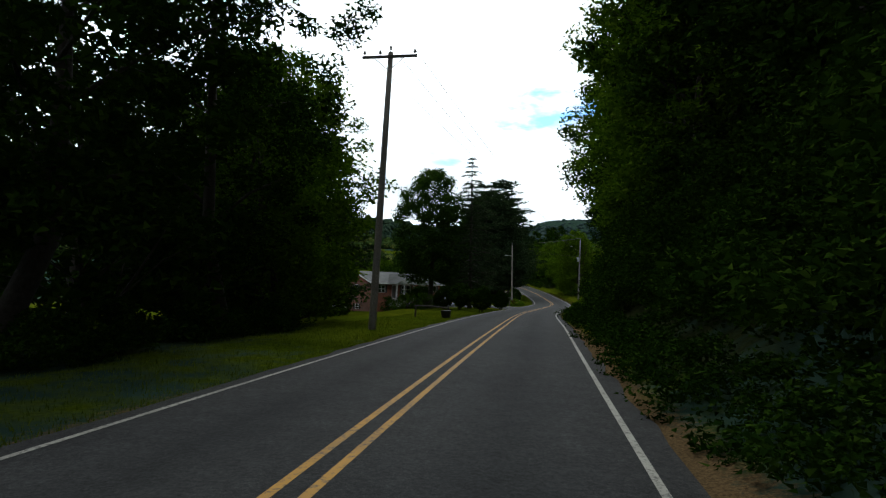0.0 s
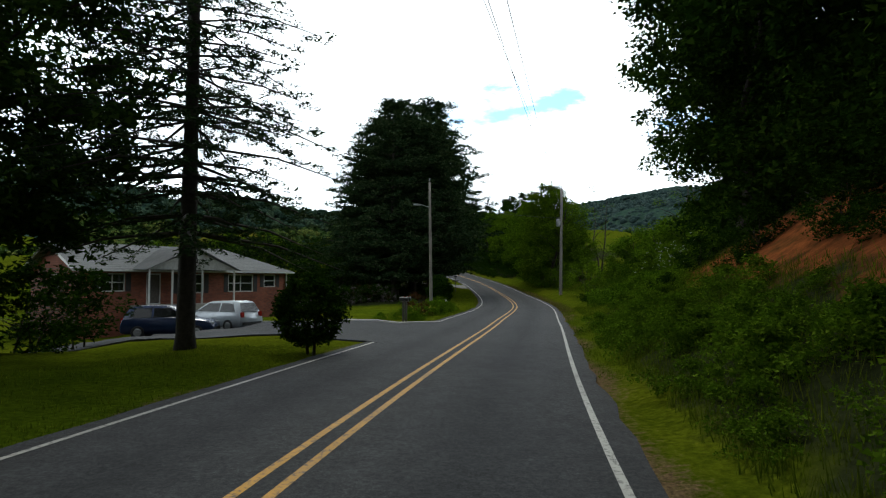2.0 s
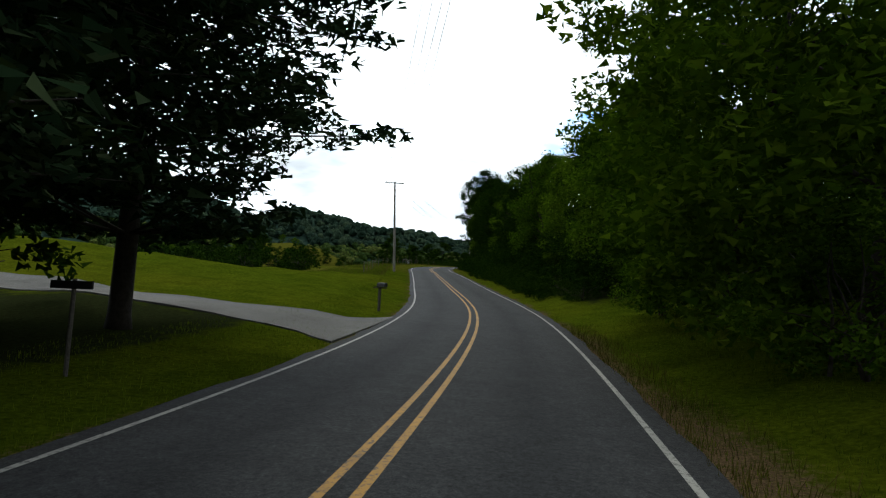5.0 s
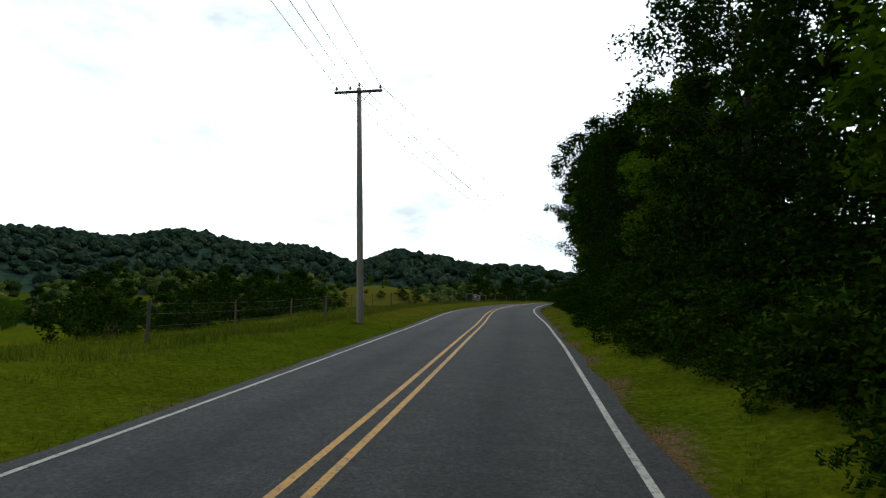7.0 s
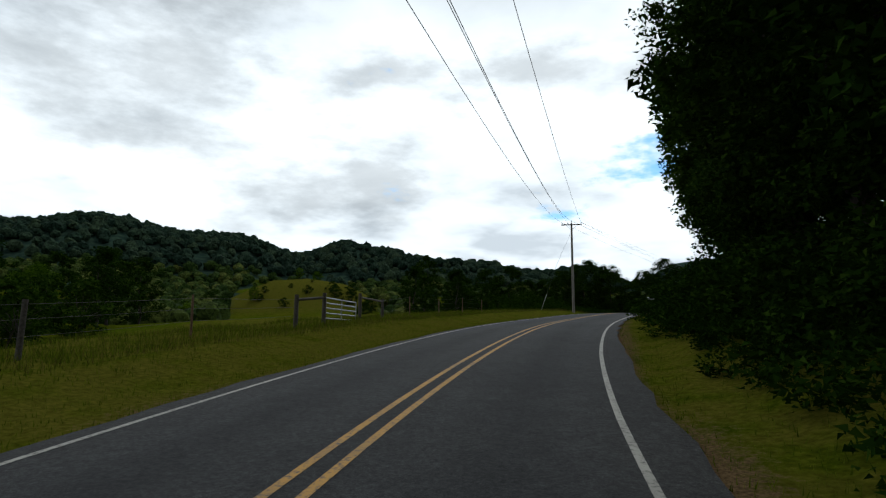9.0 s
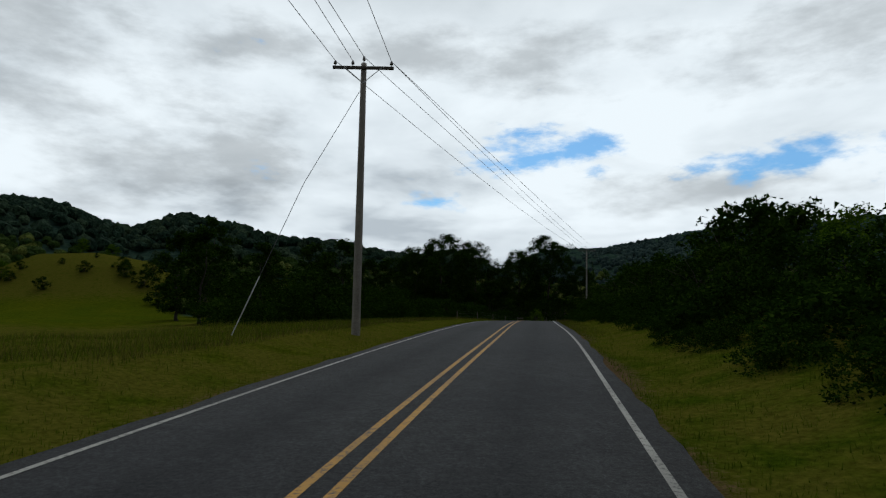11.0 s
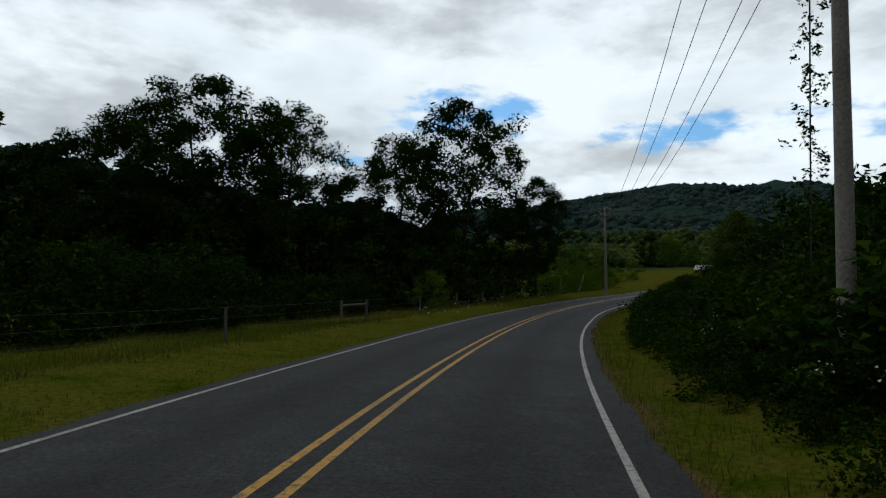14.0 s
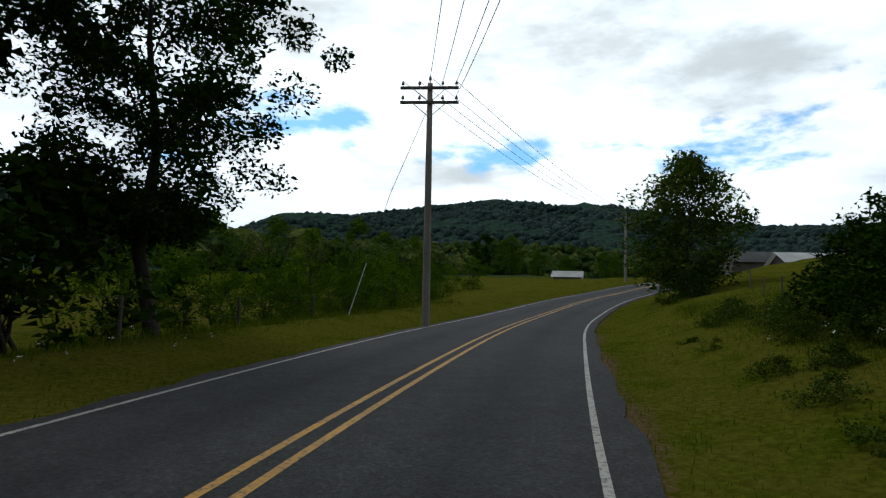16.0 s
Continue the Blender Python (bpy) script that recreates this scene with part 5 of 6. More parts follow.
POLE_A = utility_pole("utility_pole", (-5.6, 24.7, height_at(-5.6, 24.7)), (-5.2, 25.0, 10.15), "weathered wooden utility pole with crossarm on the lawn", yaw=-0.05)
utility_pole("utility_pole", (0.9, 99.7, height_at(0.9, 99.7)), (0.8, 99.6, 7.2), "slim wooden utility pole with a lamp arm", arm=False, lamp=True, girth=0.75)
POLE_C = utility_pole("utility_pole", (13.9, 118.2, height_at(13.9, 118.2)), (14.2, 118.4, 9.6), "wooden utility pole with a grey transformer", arm=False, transformer=True)
POLE_E = utility_pole("utility_pole", (-10.3, 199.2, height_at(-10.3, 199.2)), (-10.9, 199.6, 15.4), "tall wooden utility pole with a single crossarm by the meadow", yaw=0.25)
POLE_F = utility_pole("utility_pole", (-14.8, 296.3, height_at(-14.8, 296.3)), (-14.8, 296.3, 21.6), "wooden utility pole with crossarm on the crest", yaw=0.1)
POLE_Q = utility_pole("utility_pole", (3.7, 360.1, height_at(3.7, 360.1)), (3.95, 360.4, 22.4), "weathered wooden utility pole rising from the hedge", yaw=0.0, girth=0.75)
POLE_H = utility_pole("utility_pole", (20.4, 420.0, height_at(20.4, 420.0)), (20.2, 420.0, 23.0), "wooden utility pole with two crossarms beside the bend", double=True, yaw=-0.45)
POLE_I = utility_pole("utility_pole", (57.5, 457.0, height_at(57.5, 457.0)), (57.5, 457.0, 25.4), "distant wooden utility pole with two crossarms", double=True, yaw=-0.7)


def hang(a, b, sag, group="power lines", r=0.012):
    pts = []
    for k in range(17):
        f = k / 16
        p = a.lerp(b, f)
        p.z -= sag * 4 * f * (1 - f)
        pts.append(p)
    v, f = tube(pts, [r] * 17, 5)
    ob = mesh_object("power_line", v, f, WIRE)
    tagged(ob, "thin dark overhead cable sagging between poles", "power line", group)


for k, sag in enumerate((2.5, 1.9, 1.3, 2.9)):
    hang(POLE_E[k], POLE_F[k], sag)
for j, k, sag in ((0, 0, 0.5), (3, 1, 0.2), (2, 3, 0.4), (2, 2, 0.1)):
    hang(POLE_F[j], POLE_Q[k], sag)
BEND_PINS = (POLE_H[3], POLE_H[1].lerp(POLE_H[2], 0.63), POLE_H[2], POLE_H[2] - Vector((0, 0, 0.62)))
for start, pin in zip((POLE_Q[0], POLE_Q[1], POLE_Q[3].lerp(POLE_Q[2], 0.6), POLE_Q[2]), BEND_PINS):
    hang(start, pin, 2.6)
for k in range(4):
    hang(POLE_H[k], POLE_I[k], 0.9)
for n, k in enumerate((0, 1, 1)):
    hang(POLE_A[(0, 2, 3)[n]], POLE_C[k], 1.2)
hang(Vector((-2.0, 126.0, 9.3)), POLE_C[1] - Vector((0, 0, 1.0)), 0.3)
for n in range(4):
    hang(POLE_C[0] + Vector((0.2 * n - 0.3, 0, 0.1)), POLE_E[n], 1.0)


# ---- woods on the ridges ----
def crown_shapes(rng, count, fineness):
    """Lumpy crowns of unit size: corners and faces."""
    bm = bmesh.new()
    bmesh.ops.create_icosphere(bm, subdivisions=fineness, radius=1.0)
    v = np.array([p.co[:] for p in bm.verts])
    f = np.array([[p.index for p in q.verts] for q in bm.faces])
    bm.free()
    shapes = []
    for _ in range(count):
        lobes = rng.normal(size=(9, 3))
        lobes[:, 2] = np.abs(lobes[:, 2]) - 0.3
        lobes /= np.linalg.norm(lobes, axis=1, keepdims=True)
        k = 0.72 + 0.36 * np.max(np.clip((v @ lobes.T - 0.62) / 0.38, 0, 1) ** 0.6, axis=1) + (0.11 if fineness > 1 else 0.04) * rng.normal(size=len(v))
        shapes.append(v * k[:, None] * np.array([1, 1, 0.85]))
    return shapes, f


def ridge_woods(name, near, far, count, leaves, size, seed, mats, label, arc=(-75, 72), fineness=2):
    """Woods that nobody could count: lumpy crowns side by side, with sprays of leaves on their skins."""
    rng = np.random.default_rng(seed)
    n = count * 5
    ang = np.radians(rng.uniform(*arc, n))
    r = np.sqrt(rng.uniform(near ** 2, far ** 2, n))
    x, y = -np.sin(ang) * r, 260 + np.cos(ang) * r
    u, _, _ = on_road(x, y)
    keep = (np.abs(u) > 60) & (wooded(x, y) > rng.random(n))
    x, y = x[keep][:count], y[keep][:count]
    z = ground_height(x, y)
    if far > 1000:
        z = np.minimum(z, sum(ground_height(x + dx, y + dy) for dx, dy in ((60, 0), (-60, 0), (0, 60), (0, -60))) / 4)
    crown = size * (0.65 + 0.75 * rng.random(len(x)))
    shapes, f = crown_shapes(rng, 10, fineness)
    pick = rng.integers(0, 10, len(x))
    at = np.stack([x, y, z + crown * ((0.55 if fineness > 1 else 0.1) + 0.4 * rng.random(len(x)))], 1)
    v = np.stack(shapes)[pick] * crown[:, None, None]
    v[:, :, 2] *= (0.9 + 0.5 * rng.random(len(x)))[:, None]
    v = v + at[:, None, :]
    faces = (f[None] + (np.arange(len(x)) * v.shape[1])[:, None, None]).reshape(-1, 3)
    me = bpy.data.meshes.new(name)
    me.vertices.add(v.shape[0] * v.shape[1])
    me.vertices.foreach_set("co", v.astype(np.float32).ravel())
    me.loops.add(faces.size)
    me.loops.foreach_set("vertex_index", faces.astype(np.int32).ravel())
    me.polygons.add(len(faces))
    me.polygons.foreach_set("loop_start", np.arange(0, faces.size, 3, dtype=np.int32))
    me.polygons.foreach_set("loop_total", np.full(len(faces), 3, dtype=np.int32))
    me.polygons.foreach_set("use_smooth", np.full(len(faces), fineness == 1))
    me.update(calc_edges=True)
    me.materials.append(mats[0])
    tagged(new(name, me), label, "woods", kind="stuff")
    if leaves:
        q = spray(rng, at, crown * 1.08, leaves, size * 0.2, flat=0.7, aspect=0.8, up=0.8)
        tagged(quads_fast(name + "_leaves", q, mats[1]), "loose outer sprays of leaves on the " + name.replace("_", " "), "woods", kind="stuff")


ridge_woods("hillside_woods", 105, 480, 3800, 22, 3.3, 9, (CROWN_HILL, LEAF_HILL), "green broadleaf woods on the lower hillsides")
ridge_woods("ridge_woods", 480, 840, 3300, 12, 4.3, 10, (CROWN_FAR_HAZY, LEAF_FAR_HAZY), "dense dark green woods covering the ridges", (-4, 72))
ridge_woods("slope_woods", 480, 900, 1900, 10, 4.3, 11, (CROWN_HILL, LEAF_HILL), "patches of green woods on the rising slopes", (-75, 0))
ridge_woods("mountain_woods", 850, 1680, 11500, 0, 6.0, 12, (CROWN_MOUNTAIN_HAZY, LEAF_FAR_HAZY), "dark woods on the far mountain", (-72, 4), 1)


# ---- drives, fences and the house ----
def drape(name, outline, mat, lift, label, category):
    """A paved patch that follows the ground inside an outline."""
    bm = bmesh.new()
    edge = []
    for (x0, y0), (x1, y1) in zip(outline, outline[1:] + outline[:1]):
        n = max(1, int(math.hypot(x1 - x0, y1 - y0) / 1.0))
        edge += [(x0 + (x1 - x0) * k / n, y0 + (y1 - y0) * k / n) for k in range(n)]
    verts = [bm.verts.new((x, y, 0)) for x, y in edge]
    bm.faces.new(verts)
    for axis_no, lo, hi in ((0, min(x for x, _ in edge), max(x for x, _ in edge)), (1, min(y for _, y in edge), max(y for _, y in edge))):
        c = lo + 1.0
        while c < hi:
            co, no = [0, 0, 0], [0, 0, 0]
            co[axis_no], no[axis_no] = c, 1
            bmesh.ops.bisect_plane(bm, geom=bm.verts[:] + bm.edges[:] + bm.faces[:], plane_co=co, plane_no=no)
            c += 1.0
    bm.verts.ensure_lookup_table()
    xs, ys = [v.co.x for v in bm.verts], [v.co.y for v in bm.verts]
    u, zr, _ = on_road(xs, ys)
    h = ground_height(xs, ys)
    for v, z, a, r in zip(bm.verts, h, u, zr):
        v.co.z = max(z + lift, r - 0.03 if abs(a) < 4.2 else -99)
    bmesh.ops.recalc_face_normals(bm, faces=bm.faces[:])
    if sum(f.normal.z for f in bm.faces) < 0:
        bmesh.ops.reverse_faces(bm, faces=bm.faces[:])
    rim = bmesh.ops.extrude_edge_only(bm, edges=[e for e in bm.edges if e.is_boundary])
    bmesh.ops.translate(bm, vec=(0, 0, -0.35), verts=[v for v in rim["geom"] if isinstance(v, bmesh.types.BMVert)])
    ob = part(name, bm, mat)
    return tagged(ob, label, category, kind="structure")


drape("driveway", [(1.6, 71.0), (0.2, 73.0), (-3.0, 74.4), (-7.7, 73.4), (-16, 75.5), (-22, 83), (-14, 92), (-4, 84.7), (0.3, 82.2), (2.3, 84.0)], ASPHALT, 0.05, "grey asphalt driveway branching off to the house", "driveway")
drape("driveway_edge", [(2.2, 84.1), (0.3, 82.4), (-4.0, 84.9), (-14, 92.2), (-14, 92.6), (-4.1, 85.4), (0.2, 82.9), (2.2, 84.6)], CONCRETE, 0.08, "pale concrete edging along the driveway", "edging")
drape("gravel_driveway", [(4.0, 141.6), (2.4, 143.0), (-1.0, 143.9), (-5, 144.3), (-14, 144.6), (-14, 147.2), (-4, 147.0), (0.0, 147.3), (2.2, 148.2), (3.4, 150.0)], GRAVEL, 0.05, "pale gravel driveway joining the road at the bend", "driveway")


def house():
    """A long low brick house on a slope: two storeys at the gable end, a hip at the other, a porch in front."""
    yaw = math.atan2(12.8, 9.1)
    zf = -2.1
    root = thing("brick_house", pose(-20.5, 89.5, zf, 0, 0, math.degrees(yaw)), "long low red-brick house with grey shingle roof and white-trimmed porch", "house")
    L, D, E, R = 15.7, 8.0, 2.55, 4.25
    t = 0.2
    # walls with real openings: front along x at y = 0, gable wall at x = 0
    fronts = [(1.2, 1.6, 0.9, 2.1), (4.2, 1.0, 0.0, 2.1), (6.4, 2.0, 0.7, 2.1), (10.4, 2.2, 0.75, 2.1), (13.6, 1.1, 1.1, 2.1)]
    gables = [(3.2, 0.95, 0.9, 2.1), (3.0, 0.9, -1.75, -0.95)]

    def panel(bm, xs, zs, solid, depth, y=0.0):
        """One connected slab over a grid, with the cells that are not solid left open."""
        at = {}

        def corner(i, k, back):
            if (i, k, back) not in at:
                at[i, k, back] = bm.verts.new((xs[i], y + depth * back, zs[k]))
            return at[i, k, back]

        cells = {(i, k) for i in range(len(xs) - 1) for k in range(len(zs) - 1) if solid((xs[i] + xs[i + 1]) / 2, (zs[k] + zs[k + 1]) / 2)}
        for i, k in cells:
            for back in (0, 1):
                q = [corner(i, k, back), corner(i + 1, k, back), corner(i + 1, k + 1, back), corner(i, k + 1, back)]
                bm.faces.new(q[::-1] if back else q)
            for di, dk, e in ((-1, 0, ((i, k + 1), (i, k))), (1, 0, ((i + 1, k), (i + 1, k + 1))), (0, -1, ((i, k), (i + 1, k))), (0, 1, ((i + 1, k + 1), (i, k + 1)))):
                if (i + di, k + dk) not in cells:
                    (a, b), (c, d) = e
                    bm.faces.new((corner(a, b, 0), corner(a, b, 1), corner(c, d, 1), corner(c, d, 0)))
        bmesh.ops.recalc_face_normals(bm, faces=bm.faces[:])

    def wall(name, length, low, openings, m):
        bm = bmesh.new()
        xs = sorted({0.0, length, *[o[0] for o in openings], *[o[0] + o[1] for o in openings]})
        zs = sorted({low, E, *[o[2] for o in openings], *[o[3] for o in openings]})
        panel(bm, xs, zs, lambda x, z: not any(o[0] < x < o[0] + o[1] and o[2] < z < o[3] for o in openings), t)
        bmesh.ops.transform(bm, matrix=m, verts=bm.verts[:])
        return part(name, bm, BRICKWORK, root)

    front = wall("front_wall", L, -2.9, fronts, Matrix())
    turn = Matrix.Translation((0, 0, 0)) @ Matrix.Rotation(math.pi / 2, 4, "Z") @ Matrix.Diagonal((1, -1, 1, 1))
    end = wall("gable_wall", D, -2.9, gables, turn)
    wall("end_wall", D, -2.9, [], Matrix.Translation((L - t, 0, 0)) @ turn)
    wall("back_wall", L, -2.9, [], Matrix.Translation((0, D - t, 0)))
    bm = bmesh.new()
    tri = [bm.verts.new((x, y, z)) for x in (0.02, t) for y, z in ((0, E), (D, E), (D / 2, R - 0.1))]
    bm.faces.new(tri[:3])
    bm.faces.new(tri[3:][::-1])
    part("gable", bm, BRICKWORK, root)
    # roof: gable at x = 0, hip at x = L
    o, th = 0.5, 0.14
    slope = (R - E) / (D / 2)
    e = E - slope * o
    v = [(-o, -o, e), (L + o, -o, e), (L + o, D + o, e), (-o, D + o, e), (-o, D / 2, R), (L - D / 2 + 0.6, D / 2, R)]
    bm = bmesh.new()
    top = [bm.verts.new(p) for p in v]
    low = [bm.verts.new((p[0], p[1], p[2] - th)) for p in v]
    for f in ((0, 1, 5, 4), (1, 2, 5), (2, 3, 4, 5)):
        bm.faces.new([top[i] for i in f])
        bm.faces.new([low[i] for i in f][::-1])
    for a, b in ((0, 1), (1, 2), (2, 3), (3, 4), (4, 0)):
        bm.faces.new([top[b], top[a], low[a], low[b]])
    roof = part("roof", bm, SHINGLE, root, "grey shingle roof")
    for k in range(15):
        f = (k + 0.5) / 15
        bm = bmesh.new()
        y, z = -o + (D / 2 + o) * f, e + (R - e) * f
        x1 = L + o - (D / 2 + o - 0.6) * f
        box(bm, (x1 + o - 0.1, 0.03, 0.012), ((x1 - o) / 2, y, z + 0.012), Matrix.Rotation(math.atan(slope), 4, "X"))
        part("shingle_course", bm, SHINGLE, roof)
    for y0, z0, y1, z1 in ((-o, e, D / 2, R), (D + o, e, D / 2, R)):
        bm = bmesh.new()
        rod(bm, (-o - 0.03, y0, z0 - 0.06), (-o - 0.03, y1, z1 - 0.06), 0.09, None, 4)
        part("bargeboard", bm, PAINT_WHITE, root)
    bm = bmesh.new()
    box(bm, (L + 2 * o, 0.1, 0.12), (L / 2, -o - 0.06, e - 0.08), None, 0.02)
    part("gutter", bm, PAINT_WHITE, root)
    bm = bmesh.new()
    rod(bm, (L + 0.08, -0.06, e - 0.1), (L + 0.08, -0.06, -0.2), 0.05, None, 8)
    part("downpipe", bm, PAINT_WHITE, root)
    # porch with a cross gable
    bm = bmesh.new()
    px0, px1, pd = 3.4, 9.6, 2.0
    pm, pr = (px0 + px1) / 2, R - 0.35
    p = [(px0 - 0.4, -pd - 0.3, e - 0.02), (px1 + 0.4, -pd - 0.3, e - 0.02), (pm, -pd - 0.3, pr), (px0 - 0.4, 1.2, e - 0.02 + 0.1), (px1 + 0.4, 1.2, e + 0.08), (pm, D / 2 - 0.6, pr)]
    q = [bm.verts.new(c) for c in p]
    for f in ((0, 2, 5, 3), (1, 4, 5, 2)):
        bm.faces.new([q[i] for i in f])
    bmesh.ops.solidify(bm, geom=bm.faces[:], thickness=0.12)
    part("porch_roof", bm, SHINGLE, root)
    bm = bmesh.new()
    q = [bm.verts.new((x, -pd - 0.1, z)) for x, z in ((px0 - 0.2, e), (px1 + 0.2, e), (pm, pr - 0.15))]
    bm.faces.new(q)
    bmesh.ops.solidify(bm, geom=bm.faces[:], thickness=0.08)
    part("porch_gable", bm, PAINT_WHITE, root, "pale painted gable boarding")
    for x in (px0, (px0 + pm) / 2, pm + 0.6, px1):
        bm = bmesh.new()
        box(bm, (0.11, 0.11, e + 0.1), (x, -pd, e / 2), None, 0.012)
        part("porch_post", bm, PAINT_WHITE, root)
    bm = bmesh.new()
    box(bm, (px1 - px0 + 0.6, pd + 0.2, 1.2), (pm, -pd / 2 - 0.1, -0.62), None, 0.02)
    part("porch_floor", bm, CONCRETE, root)

    def window(name, x, w, z0, z1, m, door=False):
        bm = bmesh.new()
        f = 0.07
        bars = [0.5] if not door else []
        cols = [0.5] if w > 1.5 and not door else []
        xs = sorted({x, x + f, x + w - f, x + w, *[x + w * c + d for c in cols for d in (-0.03, 0.03)]})
        zs = sorted({z0, z0 + f, z1 - f, z1, *[z0 + (z1 - z0) * c + d for c in bars for d in (-0.03, 0.03)]})

        def solid(px, pz):
            edge = px < x + f or px > x + w - f or pz < z0 + f or pz > z1 - f
            return edge or any(abs(px - x - w * c) < 0.03 for c in cols) or any(abs(pz - z0 - (z1 - z0) * c) < 0.03 for c in bars)

        panel(bm, xs, zs, solid, 0.08, 0.02)
        bmesh.ops.transform(bm, matrix=m, verts=bm.verts[:])
        fr = part(name, bm, PAINT_WHITE, root)
        bm = bmesh.new()
        box(bm, (w - 2 * f, 0.02, z1 - z0 - 2 * f), (x + w / 2, 0.1, (z0 + z1) / 2))
        bmesh.ops.transform(bm, matrix=m, verts=bm.verts[:])
        part("pane" if not door else "door_leaf", bm, GLASS if not door else DARK_WOOD, fr)
        if not door:
            for sx in (x - 0.2, x + w + 0.2):
                bm = bmesh.new()
                box(bm, (0.34, 0.04, z1 - z0), (sx, -0.022, (z0 + z1) / 2), None, 0.01)
                bmesh.ops.transform(bm, matrix=m, verts=bm.verts[:])
                part("shutter", bm, BLACK_PLASTIC, fr)

    for k, w in enumerate(fronts):
        window("door" if k == 1 else "window", *w, Matrix(), k == 1)
    for w in gables:
        window("window", *w, turn)


house()


def car(name, m, paint, label):
    """A compact hatchback: shell with a rounded nose and tail, glasshouse, wheels, lamps."""
    root = thing(name, m, label, "car")
    L, W = 4.2, 1.76
    side = [(-2.1, 0.32), (-2.12, 0.62), (-2.02, 0.95), (-1.3, 1.02), (0.9, 0.98), (1.75, 0.84), (2.06, 0.66), (2.1, 0.36), (1.9, 0.24), (-1.9, 0.24)]
    bm = bmesh.new()
    rings = []
    for y, inset in ((-W / 2, 0.10), (-W / 2 + 0.05, 0.0), (W / 2 - 0.05, 0.0), (W / 2, 0.10)):
        rings.append([bm.verts.new((x * (1 - inset * 0.4), y, z - (0.06 if z > 0.7 and inset else 0))) for x, z in side])
    for a, b in zip(rings, rings[1:]):
        for k in range(len(side)):
            n = (k + 1) % len(side)
            bm.faces.new((a[k], a[n], b[n], b[k]))
    bm.faces.new(rings[0][::-1])
    bm.faces.new(rings[-1])
    bmesh.ops.recalc_face_normals(bm, faces=bm.faces[:])
    bmesh.ops.bevel(bm, geom=bm.edges[:], offset=0.03, segments=2, affect="EDGES")
    body = part("body", bm, paint, root, smooth=True)
    base = [(-2.0, 0.97), (1.05, 0.97)]
    roof = [(-1.72, 1.5), (-1.3, 1.56), (-0.1, 1.55), (0.2, 1.5)]
    bm = bmesh.new()
    low = [bm.verts.new((x, y, z - 0.02)) for y in (-0.82, 0.82) for x, z in base]
    high = [bm.verts.new((x, y, z)) for y in (-0.62, 0.62) for x, z in roof]
    n = len(roof)
    bm.faces.new(high[:n][::-1] + [low[0], low[1]])
    bm.faces.new(high[n:] + [low[3], low[2]])
    for k in range(n - 1):
        bm.faces.new((high[k], high[k + 1], high[n + k + 1], high[n + k]))
    bm.faces.new((low[0], high[0], high[n], low[2]))
    bm.faces.new((low[1], low[3], high[2 * n - 1], high[n - 1]))
    bmesh.ops.recalc_face_normals(bm, faces=bm.faces[:])
    bmesh.ops.bevel(bm, geom=bm.edges[:], offset=0.04, segments=2, affect="EDGES")
    cabin = part("cabin", bm, paint, root, smooth=True)

    def pane(pts):
        bm = bmesh.new()
        f = bm.faces.new([bm.verts.new(p) for p in pts])
        bmesh.ops.solidify(bm, geom=[f], thickness=0.015)
        part("window", bm, GLASS, cabin)

    for s in (-1, 1):
        y0, y1 = s * 0.815, s * 0.655
        pane([(-1.7, y0, 1.02), (-0.72, y0, 1.02), (-0.72, y1, 1.45), (-1.45, y1, 1.45)])
        pane([(-0.64, y0, 1.02), (0.82, y0, 1.02), (0.12, y1, 1.45), (-0.64, y1, 1.45)])
    pane([(1.0, -0.7, 1.02), (1.0, 0.7, 1.02), (0.3, 0.54, 1.47), (0.3, -0.54, 1.47)])
    pane([(-2.0, -0.68, 1.04), (-2.0, 0.68, 1.04), (-1.78, 0.54, 1.46), (-1.78, -0.54, 1.46)])
    for x in (-1.3, 1.32):
        for s in (-1, 1):
            bm = bmesh.new()
            rod(bm, (x, s * 0.66, 0.32), (x, s * 0.9, 0.32), 0.32, None, 24)
            bmesh.ops.bevel(bm, geom=bm.edges[:], offset=0.03, segments=1, affect="EDGES")
            wheel = part("wheel", bm, RUBBER, root)
            bm = bmesh.new()
            rod(bm, (x, s * 0.885, 0.32), (x, s * 0.915, 0.32), 0.2, 0.17, 16)
            part("rim", bm, ALLOY, wheel)
    for s in (-1, 1):
        bm = bmesh.new()
        box(bm, (0.1, 0.26, 0.3), (-2.05, s * 0.68, 0.86), None, 0.03)
        part("tail_lamp", bm, RED_LENS, body)
        bm = bmesh.new()
        box(bm, (0.22, 0.34, 0.14), (1.95, s * 0.62, 0.70), None, 0.03)
        part("headlamp", bm, LAMP_LENS, body)
        bm = bmesh.new()
        box(bm, (0.14, 0.16, 0.12), (0.72, s * 0.95, 1.04), None, 0.03)
        part("mirror", bm, paint, body)
    for x, w in ((-2.08, 1.5), (2.06, 1.4)):
        bm = bmesh.new()
        box(bm, (0.1, w, 0.2), (x, 0, 0.42), None, 0.03)
        part("bumper", bm, BLACK_PLASTIC, body)


car("parked_hatchback", pose(-10.8, 82.0, height_at(-10.8, 82.0) + 0.05, 0, 0, 12), BLUE_PAINT, "dark blue hatchback parked on the driveway")
car("parked_hatchback", pose(-9.5, 84.6, height_at(-9.5, 84.6) + 0.05, 0, 0, 160), PALE_PAINT, "pale silver hatchback parked beside the blue one")


